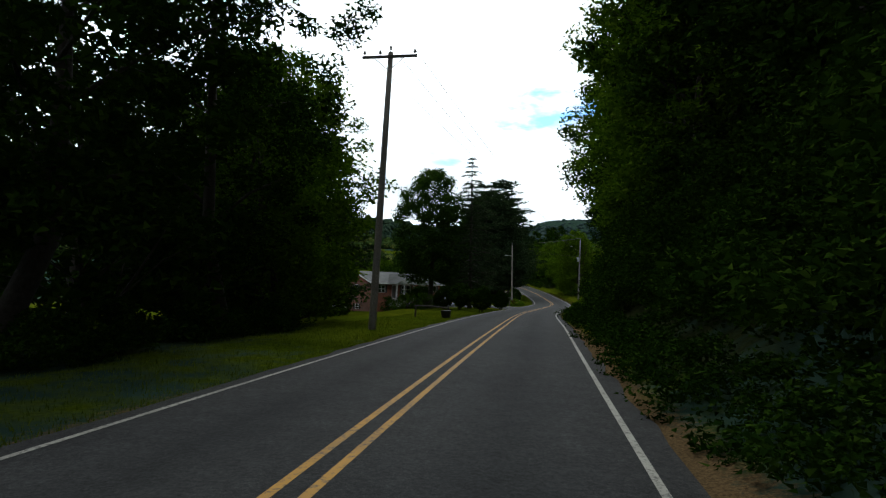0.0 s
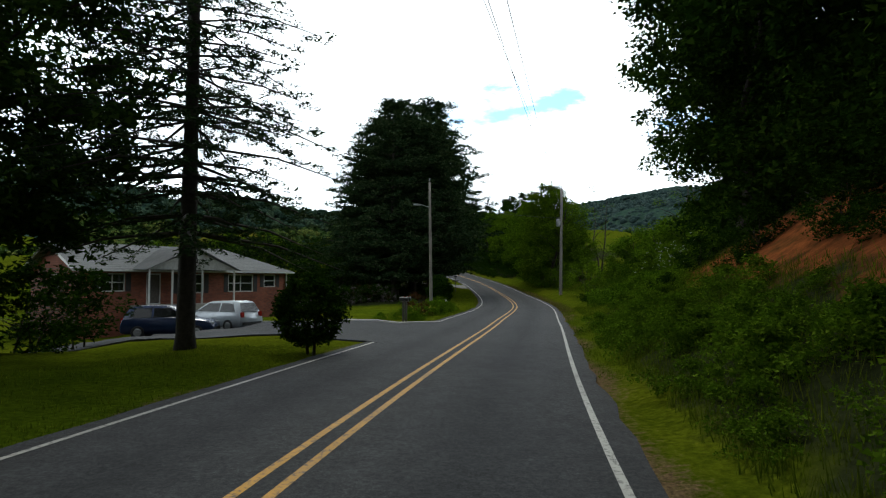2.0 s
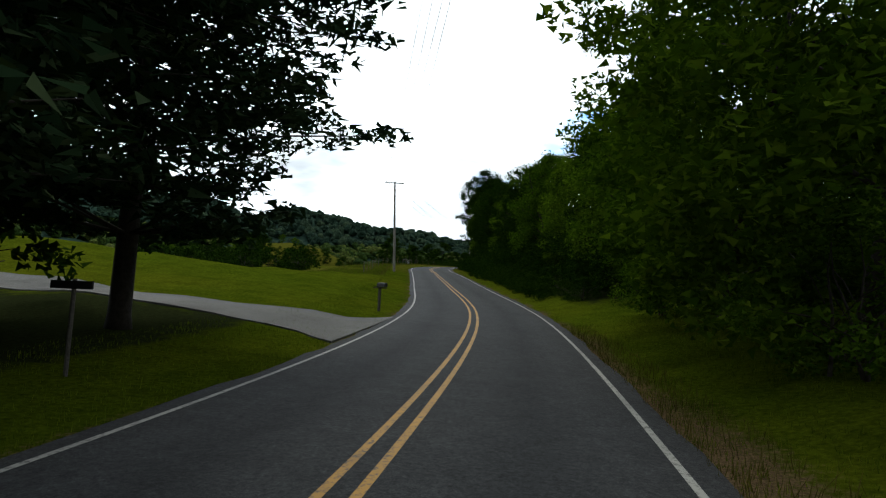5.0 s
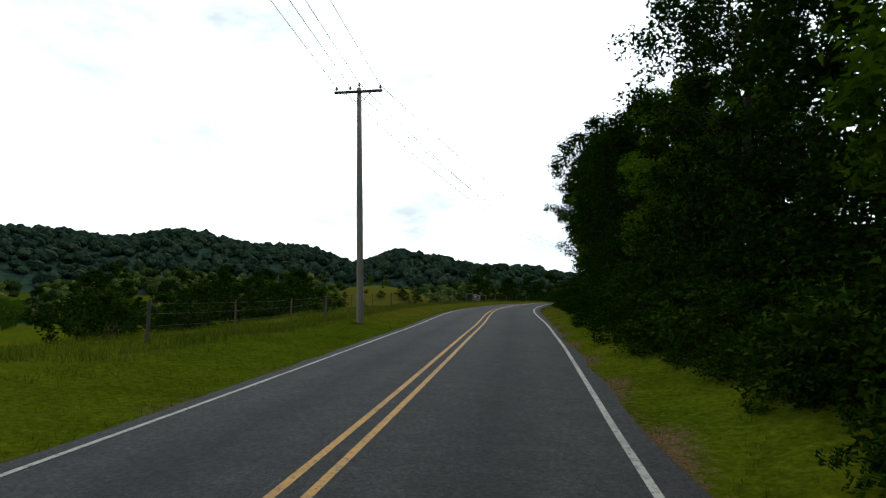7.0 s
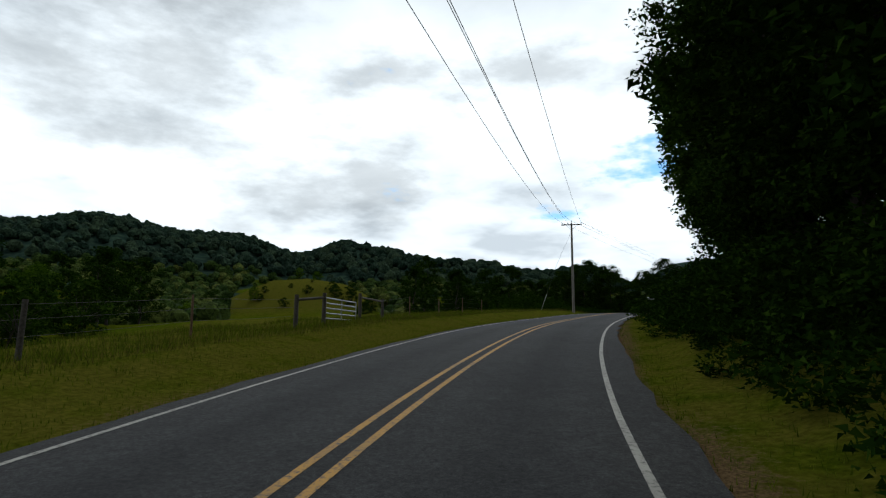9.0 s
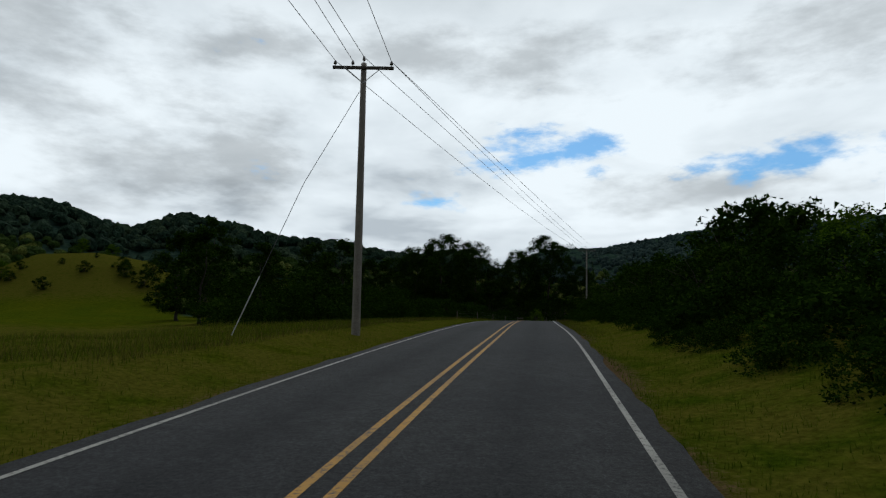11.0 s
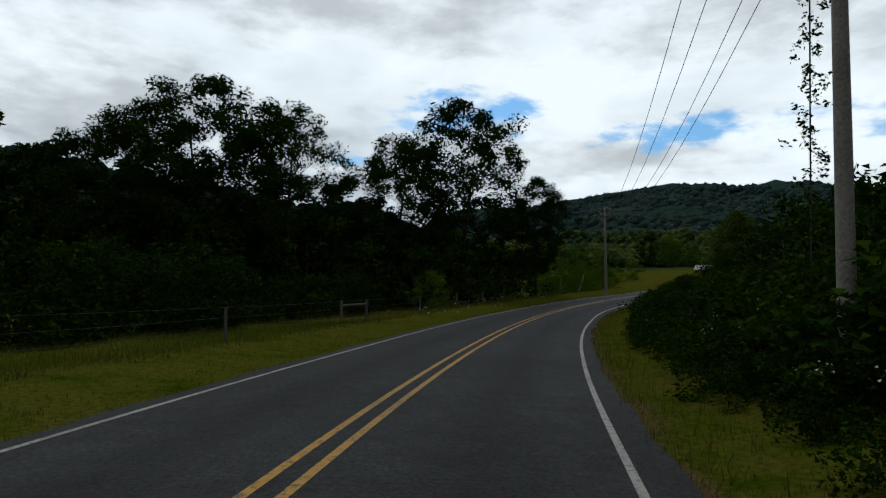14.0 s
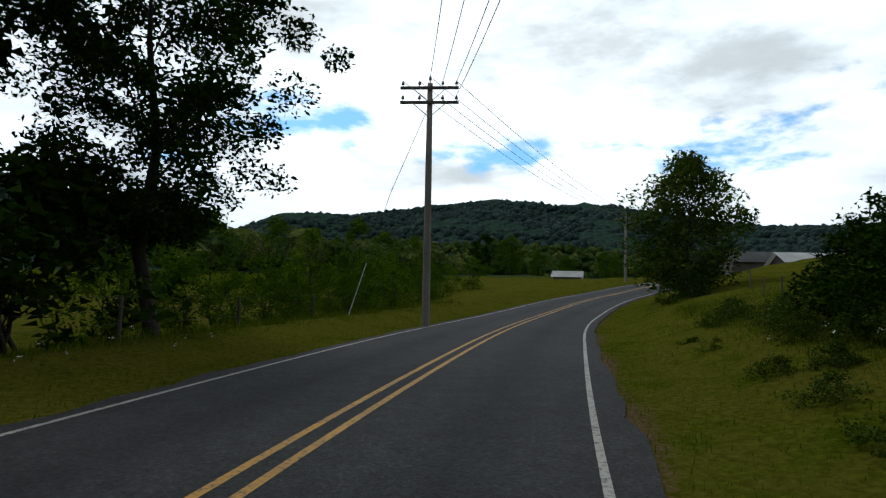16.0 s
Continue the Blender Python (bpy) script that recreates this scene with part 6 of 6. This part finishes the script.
def mailbox_at(x, y, turn, label, planter=False, color=None):
    root = thing("mailbox", pose(x, y, height_at(x, y), 0, 0, turn), label, "mailbox", "mailboxes")
    for px in ((-0.25, 0.25) if planter else (0.0,)):
        bm = bmesh.new()
        box(bm, (0.1, 0.1, 1.25), (px, 0, 0.475), None, 0.01)
        part("post", bm, DARK_WOOD, root)
    bm = bmesh.new()
    box(bm, (1.3 if planter else 0.9, 0.12, 0.05), (0, 0, 1.06), None, 0.008)
    part("arm", bm, DARK_WOOD, root)
    for px in ((-0.35, 0.2) if planter else (0.1,)):
        bm = bmesh.new()
        box(bm, (0.2, 0.46, 0.1), (px, -0.05, 1.15), None, 0.01)
        r = bmesh.ops.create_cone(bm, cap_ends=True, segments=16, radius1=0.1, radius2=0.1, depth=0.46)
        bmesh.ops.transform(bm, matrix=Matrix.Translation((px, -0.05, 1.2)) @ Matrix.Rotation(math.pi / 2, 4, "X"), verts=r["verts"])
        b = part("box", bm, color or BLACK_PLASTIC, root)
        bm = bmesh.new()
        box(bm, (0.02, 0.12, 0.06), (px + 0.115, -0.1, 1.28), None, 0.004)
        part("flag", bm, RED_LENS, b)


mailbox_at(0.4, 81.9 + 2.2, 80, "double mailbox on a wooden stand beside the driveway", True)
mailbox_at(-7.2, 266.6, 85, "small mailbox on a dark post at the road's edge", False, STEEL)
mailbox_at(2.0, 152.5, 70, "dark mailbox on a wooden post by the gravel drive", False)


def post_thing(name, x, y, w, h, mat, label, category, group="", lean=0.0, round_top=False):
    bm = bmesh.new()
    if round_top:
        rod(bm, (0, 0, -0.3), (lean * h, 0, h), w, w * 0.9, 10)
    else:
        box(bm, (w, w, h + 0.3), (0, 0, h / 2 - 0.15), None, w * 0.08)
    ob = part(name, bm, mat)
    ob.matrix_basis = pose(x, y, height_at(x, y), 0, 0, x * 40)
    return tagged(ob, label, category, group)


post_thing("marker_post", 2.1, 98.2, 0.13, 0.8, PAINT_WHITE, "short white marker post beside the pole", "post")
post_thing("garden_post", -14.9, 75.2, 0.1, 0.7, DARK_WOOD, "short dark wooden post on the lawn", "post")


def street_sign():
    root = thing("name_sign", pose(2.3, 134.6, height_at(2.3, 134.6), 0, 0, -10), "dark sign board on a thin post near the gravel drive", "sign")
    bm = bmesh.new()
    rod(bm, (0, 0, -0.2), (0, 0, 1.55), 0.035, None, 8)
    part("post", bm, DARK_WOOD, root)
    bm = bmesh.new()
    box(bm, (0.95, 0.03, 0.13), (0, -0.05, 1.45), None, 0.006)
    part("board", bm, BLACK_PLASTIC, root)


street_sign()


def rail_fence():
    """Two short posts with one crooked rail, and a dark tub beside it."""
    root = thing("rail_fence", pose(-5.95, 39.0, height_at(-5.95, 39.0)), "short rustic wooden rail fence at the lawn's edge", "fence")
    d = Vector((2.0, 1.7, height_at(-3.1, 39.3) - height_at(-5.1, 37.6)))
    for p in (Vector((0, 0, 0)), d):
        bm = bmesh.new()
        rod(bm, p + Vector((0, 0, -0.3)), p + Vector((0, 0, 0.78)), 0.07, 0.06, 9)
        part("post", bm, DARK_WOOD, root)
    v, f = tube([Vector((-0.1, 0, 0.72)), d * 0.4 + Vector((0, 0, 0.74)), d * 0.7 + Vector((0, 0, 0.68)), d * 1.03 + Vector((0, 0, 0.6))], [0.05, 0.055, 0.05, 0.04], 8)
    mesh_object("rail", v, f, DARK_WOOD, root, smooth=True)
    bm = bmesh.new()
    rod(bm, (0, 0, 0), (0, 0, 0.5), 0.28, 0.36, 16)
    bmesh.ops.bevel(bm, geom=bm.edges[:], offset=0.02, segments=1, affect="EDGES")
    tub = part("planter_tub", bm, RUBBER)
    tub.matrix_basis = pose(-4.0, 38.5 + 1.2, height_at(-4.0, 39.7))
    tagged(tub, "dark round planter tub on the grass by the rail", "planter")


rail_fence()


def rock(rng, size):
    bm = bmesh.new()
    bmesh.ops.create_icosphere(bm, subdivisions=2, radius=size)
    k = Vector((rng.uniform(0.7, 1.3), rng.uniform(0.6, 1.0), rng.uniform(0.4, 0.7)))
    s = rng.random() * 50
    for v in bm.verts:
        n = noise.noise(v.co * (1.4 / size) + Vector((s, s, s)))
        v.co = Vector((v.co.x * k.x, v.co.y * k.y, v.co.z * k.z)) * (1 + 0.35 * n)
    me = bpy.data.meshes.new("rock")
    bm.to_mesh(me)
    bm.free()
    me.materials.append(STONE)
    return me


def rock_bank():
    rng = random.Random(8)
    shapes = [rock(rng, 0.25) for _ in range(6)]
    root = thing("rock_pile", pose(0, 0, 0), "long low pile of grey field stones behind the lawn", "rock pile")
    for k in range(290):
        f = rng.random()
        x, y = -15.5 + 11.5 * f + rng.gauss(0, 0.2), 116.0 - 1.8 * f + rng.gauss(0, 0.75)
        ob = new("rock", rng.choice(shapes))
        ob.parent = root
        h = height_at(x, y) + max(0.0, 2.0 - abs(y - 116.0 + 1.8 * f) * 1.3) * rng.random()
        ob.matrix_basis = Matrix.LocRotScale((x, y, h), Euler((rng.random() * 3, rng.random() * 3, rng.random() * 6)), (rng.uniform(0.5, 1.15),) * 3)


rock_bank()
rng_np = np.random.default_rng(77)
f = rng_np.random(260)
px, py = -15.5 + 11.5 * f + rng_np.normal(size=260) * 0.3, 115.6 - 1.8 * f + rng_np.normal(size=260) * 0.8
cs = np.column_stack([px, py, ground_height(px, py) + 0.3 + 1.4 * rng_np.random(260)])
tagged(quads_fast("rockery_plants", spray(rng_np, cs, 0.45, 60, 0.12), LEAF), "low rockery plants growing between the stones", "plants", kind="stuff")
tagged(quads_fast("rockery_red_plants", spray(rng_np, cs[:50] + np.array([0, -0.3, 0.1]), 0.35, 50, 0.1), LEAF_RED), "reddish rockery plants growing between the stones", "plants", kind="stuff")


# ---- the pasture fence and gate ----
def pasture_gate():
    x0, y0 = -21.2, 247.4
    z0 = height_at(x0, y0)
    root = thing("farm_gate", pose(x0, y0, z0, 0, 0, 93), "closed five-bar galvanised steel farm gate with a cross stay", "gate")
    L = 3.4
    for z in (0.2, 0.42, 0.64, 0.86, 1.08):
        bm = bmesh.new()
        rod(bm, (0, 0, z), (L, 0, z), 0.032, None, 8)
        part("bar", bm, STEEL, root)
    for x in (0, L / 2, L):
        bm = bmesh.new()
        rod(bm, (x, 0, 0.17), (x, 0, 1.11), 0.032, None, 8)
        part("upright", bm, STEEL, root)


pasture_gate()
for x, y, h, w in ((-21.0, 246.9, 1.3, 0.09), (-21.4, 251.3, 1.3, 0.09), (-21.2, 245.0, 1.3, 0.09), (-21.8, 255.1, 1.2, 0.09)):
    post_thing("gate_post", x, y, w, h, DARK_WOOD, "stout weathered wooden gate post", "post", "gate posts", 0.0, True)
bm = bmesh.new()
z1, z2 = height_at(-21.2, 245.0), height_at(-21.0, 246.9)
rod(bm, (-21.2, 245.0, z1 + 1.1), (-21.0, 246.9, z2 + 1.1), 0.055, None, 8)
tagged(part("brace_rail", bm, DARK_WOOD), "wooden brace rail between two gate posts", "rail")
bm = bmesh.new()
z1, z2 = height_at(-21.4, 251.3), height_at(-21.8, 255.1)
rod(bm, (-21.4, 251.3, z1 + 1.1), (-21.8, 255.1, z2 + 1.05), 0.05, None, 8)
tagged(part("brace_rail", bm, DARK_WOOD), "wooden brace rail between two gate posts", "rail")


def wire_fence(points, heights, group, label):
    for a, b in zip(points, points[1:]):
        for h in heights:
            pa, pb = (Vector((p[0], p[1], height_at(*p) + h)) for p in (a, b))
            v, f = tube([pa, pa.lerp(pb, 0.5) - Vector((0, 0, 0.02)), pb], [0.004] * 3, 4)
            tagged(mesh_object("fence_wire", v, f, WIRE), "thin dark fence wire", "fence wire", group)


line_posts = [beside(y, -8.4) for y in (190, 195, 200, 205, 210, 215, 220, 225, 229.5, 234, 238.5)] + [(-21.2, 245.0)]
for k, (x, y) in enumerate(line_posts[:-1]):
    post_thing("fence_post", x, y, 0.035 if k % 3 else 0.06, 1.2, RUST if k % 3 else DARK_WOOD, "thin rusty steel fence post in the meadow" if k % 3 else "weathered round wooden fence post", "post", "meadow fence posts", 0.03 * math.sin(k * 2.0), True)
wire_fence(line_posts, (0.45, 0.8, 1.1), "meadow fence wires", "")
line_posts = [(-21.8, 255.1)] + [beside(y, -9.0) for y in (258, 263, 268, 273)]
for k, (x, y) in enumerate(line_posts[1:]):
    post_thing("fence_post", x, y, 0.035, 1.15, RUST, "thin rusty steel fence post in the meadow", "post", "meadow fence posts", 0.02, True)
wire_fence(line_posts, (0.45, 0.8, 1.1), "meadow fence wires", "")

# the fence of the last stretch
line_posts = [(-13.5, 340), (-11.5, 350), (-9.5, 360), (-7.5, 370), (-5.2, 378.9), (-4.2, 380.5), (-1.6, 387), (1.0, 393), (3.4, 398), (5.8, 403), (8.2, 407.5), (10.6, 412), (13.2, 417), (16.2, 422.5)]
for k, (x, y) in enumerate(line_posts):
    stout = k in (4, 5)
    post_thing("fence_post", x, y, 0.065 if stout else 0.05, 1.05 if stout else 1.0, DARK_WOOD, "dark weathered brace post of a pasture fence" if stout else "dark wooden pasture fence post", "post", "pasture fence posts", 0.03 * math.sin(k * 1.7), True)
bm = bmesh.new()
rod(bm, (-5.2, 378.9, height_at(-5.2, 378.9) + 0.82), (-4.2, 380.5, height_at(-4.2, 380.5) + 0.82), 0.05, None, 8)
tagged(part("brace_rail", bm, DARK_WOOD), "dark brace rail between two fence posts", "rail")
wire_fence(line_posts, (0.4, 0.7, 1.0), "pasture fence wires", "")
for k, (x, y) in enumerate(((28.5, 409.0), (31.5, 413.0), (34.5, 416.5), (30.5, 405.5), (37.5, 420.0))):
    post_thing("fence_post", x, y, 0.035, 0.9, DARK_WOOD, "dark wooden post in the upper meadow", "post", "upper meadow posts", 0.02, True)


# ---- guy wires, creeper ----
for tip, foot in ((POLE_F[3], (-18.2, 293.0)), (POLE_H[3], (17.4, 420.8))):
    end = Vector((*foot, height_at(*foot)))
    v, f = tube([tip - Vector((0, 0, 1.2)), tip.lerp(end, 0.5), end], [0.012] * 3, 5)
    ob = thing("guy_wire", Matrix(), "steel guy wire with a pale guard at its foot", "guy wire", "guy wires")
    mesh_object("cable", v, f, WIRE, ob)
    d = (tip - end).normalized()
    bm = bmesh.new()
    rod(bm, end - d * 0.2, end + d * 2.2, 0.022, None, 8)
    part("guard", bm, PAINT_WHITE, ob)
rng_np = np.random.default_rng(41)
# a slack cable beside that pole, grown over with vines
base, top = Vector((5.2, 363.0, height_at(5.2, 363.0))), Vector((5.15, 362.7, 21.0))
ob = thing("vine_covered_cable", Matrix(), "steel guy cable overgrown with hanging leafy vines", "guy wire")
v, f = tube([base - Vector((0, 0, 0.3)), base.lerp(top, 0.5), top], [0.016] * 3, 6)
mesh_object("cable", v, f, WIRE, ob)
cs, sp = [], []
for f in np.linspace(0.02, 0.97, 110):
    w = 0.05 + 0.15 * (1 - f) + 0.05 * math.sin(f * 31) ** 2
    cs.append(tuple(base.lerp(top, f) + Vector((rng_np.normal() * w, rng_np.normal() * w, 0))))
    sp.append(w)
quads_fast("vine", spray(rng_np, cs, sp, 14, 0.085, whole=True), LEAF, ob)


# ---- barns in the valley ----
def barn(name, x, y, w, l, h, turn, roof, label, sink=0.0):
    root = thing(name, pose(x, y, height_at(x, y) - sink, 0, 0, turn), label, "barn", "farm buildings")
    bm = bmesh.new()
    box(bm, (w, l, h + 1.0), (0, 0, h / 2 - 0.5))
    part("wall", bm, DARK_WOOD, root)
    bm = bmesh.new()
    o, r = 0.4, h + w * 0.22
    v = [(-w / 2 - o, -l / 2 - o, h - 0.1), (-w / 2 - o, l / 2 + o, h - 0.1), (0, -l / 2 - o, r), (0, l / 2 + o, r), (w / 2 + o, -l / 2 - o, h - 0.1), (w / 2 + o, l / 2 + o, h - 0.1)]
    q = [bm.verts.new(p) for p in v]
    bm.faces.new((q[0], q[2], q[3], q[1]))
    bm.faces.new((q[2], q[4], q[5], q[3]))
    bmesh.ops.solidify(bm, geom=bm.faces[:], thickness=0.08)
    rf = part("roof", bm, roof, root)
    for k in range(int(l / 0.9)):
        for s in (-1, 1):
            bm = bmesh.new()
            yy = -l / 2 + 0.45 + k * 0.9
            rod(bm, (s * (w / 2 + o), yy, h - 0.06), (0, yy, r + 0.04), 0.02, None, 4)
            part("roof_rib", bm, roof, rf)
    for s in (-1, 1):
        bm = bmesh.new()
        q = [bm.verts.new((xx, s * l / 2, zz)) for xx, zz in ((-w / 2, h), (w / 2, h), (0, r - 0.1))]
        bm.faces.new(q)
        bmesh.ops.solidify(bm, geom=bm.faces[:], thickness=0.06)
        part("gable", bm, DARK_WOOD, root)
    bm = bmesh.new()
    box(bm, (w * 0.4, 0.08, h * 0.8), (0, -l / 2 - 0.05, h * 0.4), None, 0.01)
    part("door", bm, DARK_WOOD, root)


barn("field_barn", 60.3, 474.6, 4.2, 3.8, 1.3, 55, TIN, "small barn with a bright white tin roof in the field", 0.9)
barn("field_shed", 66.0, 439.4, 5.0, 6.0, 1.6, 60, TIN, "long low shed with a pale tin roof above the meadow", 2.1)
barn("field_shed", 68.0, 446.0, 6.0, 9.0, 2.2, 60, SHINGLE, "grey-roofed shed behind the pale one", 1.7)


# ---- grass, weeds and flowers ----
def blades(name, zones, mat, height, width, label, seed, category="grass"):
    """Upright blades scattered beside the road: zones of y range, offset range and count."""
    rng = np.random.default_rng(seed)
    out = []
    for y0, y1, u0, u1, n in zones:
        i = rng.integers(np.abs(LINE[:, 1] - y0).argmin(), np.abs(LINE[:, 1] - y1).argmin(), n)
        u = u0 + (u1 - u0) * rng.random(n) ** 1.4
        p = LINE[i, :2] + RIGHT[i] * u[:, None] + rng.uniform(-0.7, 0.7, (n, 2)) * np.abs(AHEAD[i])
        z = ground_height(p[:, 0], p[:, 1])
        k = rng.random(n) * 6.28
        h = height * (0.45 + 0.9 * rng.random(n) ** 2)
        lean = rng.normal(size=(n, 2)) * 0.28 * h[:, None]
        w = width * (0.6 + 0.8 * rng.random(n))
        side = np.stack([np.cos(k) * w, np.sin(k) * w], 1)
        foot = np.column_stack([p, z - 0.03])
        tip = np.column_stack([p + lean, z + h])
        s3 = np.column_stack([side, np.zeros(n)])
        out.append(np.stack([foot - s3, foot + s3, tip], 1))
    ob = quads_fast(name, np.concatenate(out), mat)
    return tagged(ob, label, category, kind="stuff")


blades("verge_grass", [(66, 98, 3.5, 7.5, 26000), (2, 70, -3.5, -8, 32000), (84, 150, -3.5, -8, 30000), (96, 152, 3.5, 9.0, 36000), (150, 280, -3.5, -7.0, 34000), (150, 280, 3.5, 6.2, 22000), (280, 400, 3.5, 7.2, 44000), (280, 430, -3.5, -7.0, 44000), (400, 440, 3.5, 8, 12000)], GRASS, 0.085, 0.009, "short green grass on the road verges", 51)
blades("tall_grass", [(54, 78, 4.2, 7.5, 14000), (186, 282, -6.8, -15, 40000), (284, 380, -6.6, -14, 34000), (96, 150, 7.5, 13, 16000), (74, 100, 4.6, 9, 16000), (385, 425, 7.0, 13, 18000), (395, 430, -6, -10, 10000)], GRASS, 0.24, 0.009, "tall seeding meadow grass beyond the verge", 52)
blades("dry_grass", [(96, 150, 3.4, 4.4, 7000), (186, 282, -6.2, -16, 26000), (284, 400, -6.0, -15, 46000), (300, 400, 3.4, 4.6, 5000)], STRAW, 0.26, 0.006, "pale dry grass stalks among the green", 53)


def flowers(name, zones, mat, seed, label):
    rng = np.random.default_rng(seed)
    cs = []
    for y0, y1, u0, u1, n, h0, h1 in zones:
        for _ in range(n):
            x, y = beside(rng.uniform(y0, y1), rng.uniform(min(u0, u1), max(u0, u1)))
            cs.append((x, y, height_at(x, y) + rng.uniform(h0, h1)))
    ob = quads_fast(name, spray(rng, cs, 0.07, 6, 0.034, aspect=0.8, whole=True), mat)
    tagged(ob, label, "flowers", kind="stuff")


flowers("white_wildflowers", [(364, 394, 6.3, 7.8, 140, 0.5, 1.1), (388, 410, 6, 10, 40, 0.2, 0.6), (330, 360, 6.4, 8.0, 50, 0.5, 1.2), (403, 412, 8.6, 10.6, 120, 0.4, 1.1), (380, 408, -4.5, -8, 60, 0.2, 0.5), (84, 96, 8, 11, 90, 1.0, 2.4)], PETAL, 61, "small white wildflowers among the weeds")
flowers("yellow_wildflowers", [(84, 90, -4.0, -5.5, 18, 0.3, 0.7)], YELLOW_PETAL, 62, "small yellow wildflowers beside the road")
mass("garden_border", ("undergrowth",), np.arange(89.5, 99, 0.4), -4.6, -5.8, 0.36, 0.56, "low green garden plants in a border beside the road", LEAF_LIGHT)
mass("garden_border", ("fine_undergrowth",), np.arange(84.5, 89.5, 0.5), -4.6, -6.6, 0.25, 0.42, "green garden plants round the mailbox stand", LEAF_LIGHT)
for x, y, sc in ((1.0, 89.4, 0.5), (0.2, 90.4, 0.45), (-0.6, 102.6, 0.7)):
    plant("red_shrub", x, y, sc, x, "reddish-leaved garden shrub on the lawn", "shrub", "red garden shrubs")
row(("brush",), (101, 103, 96), -6.0, -8.5, 0.5, 0.7, "reddish-green garden shrub beside the pole", "shrub", "roadside garden plants", 0.05)
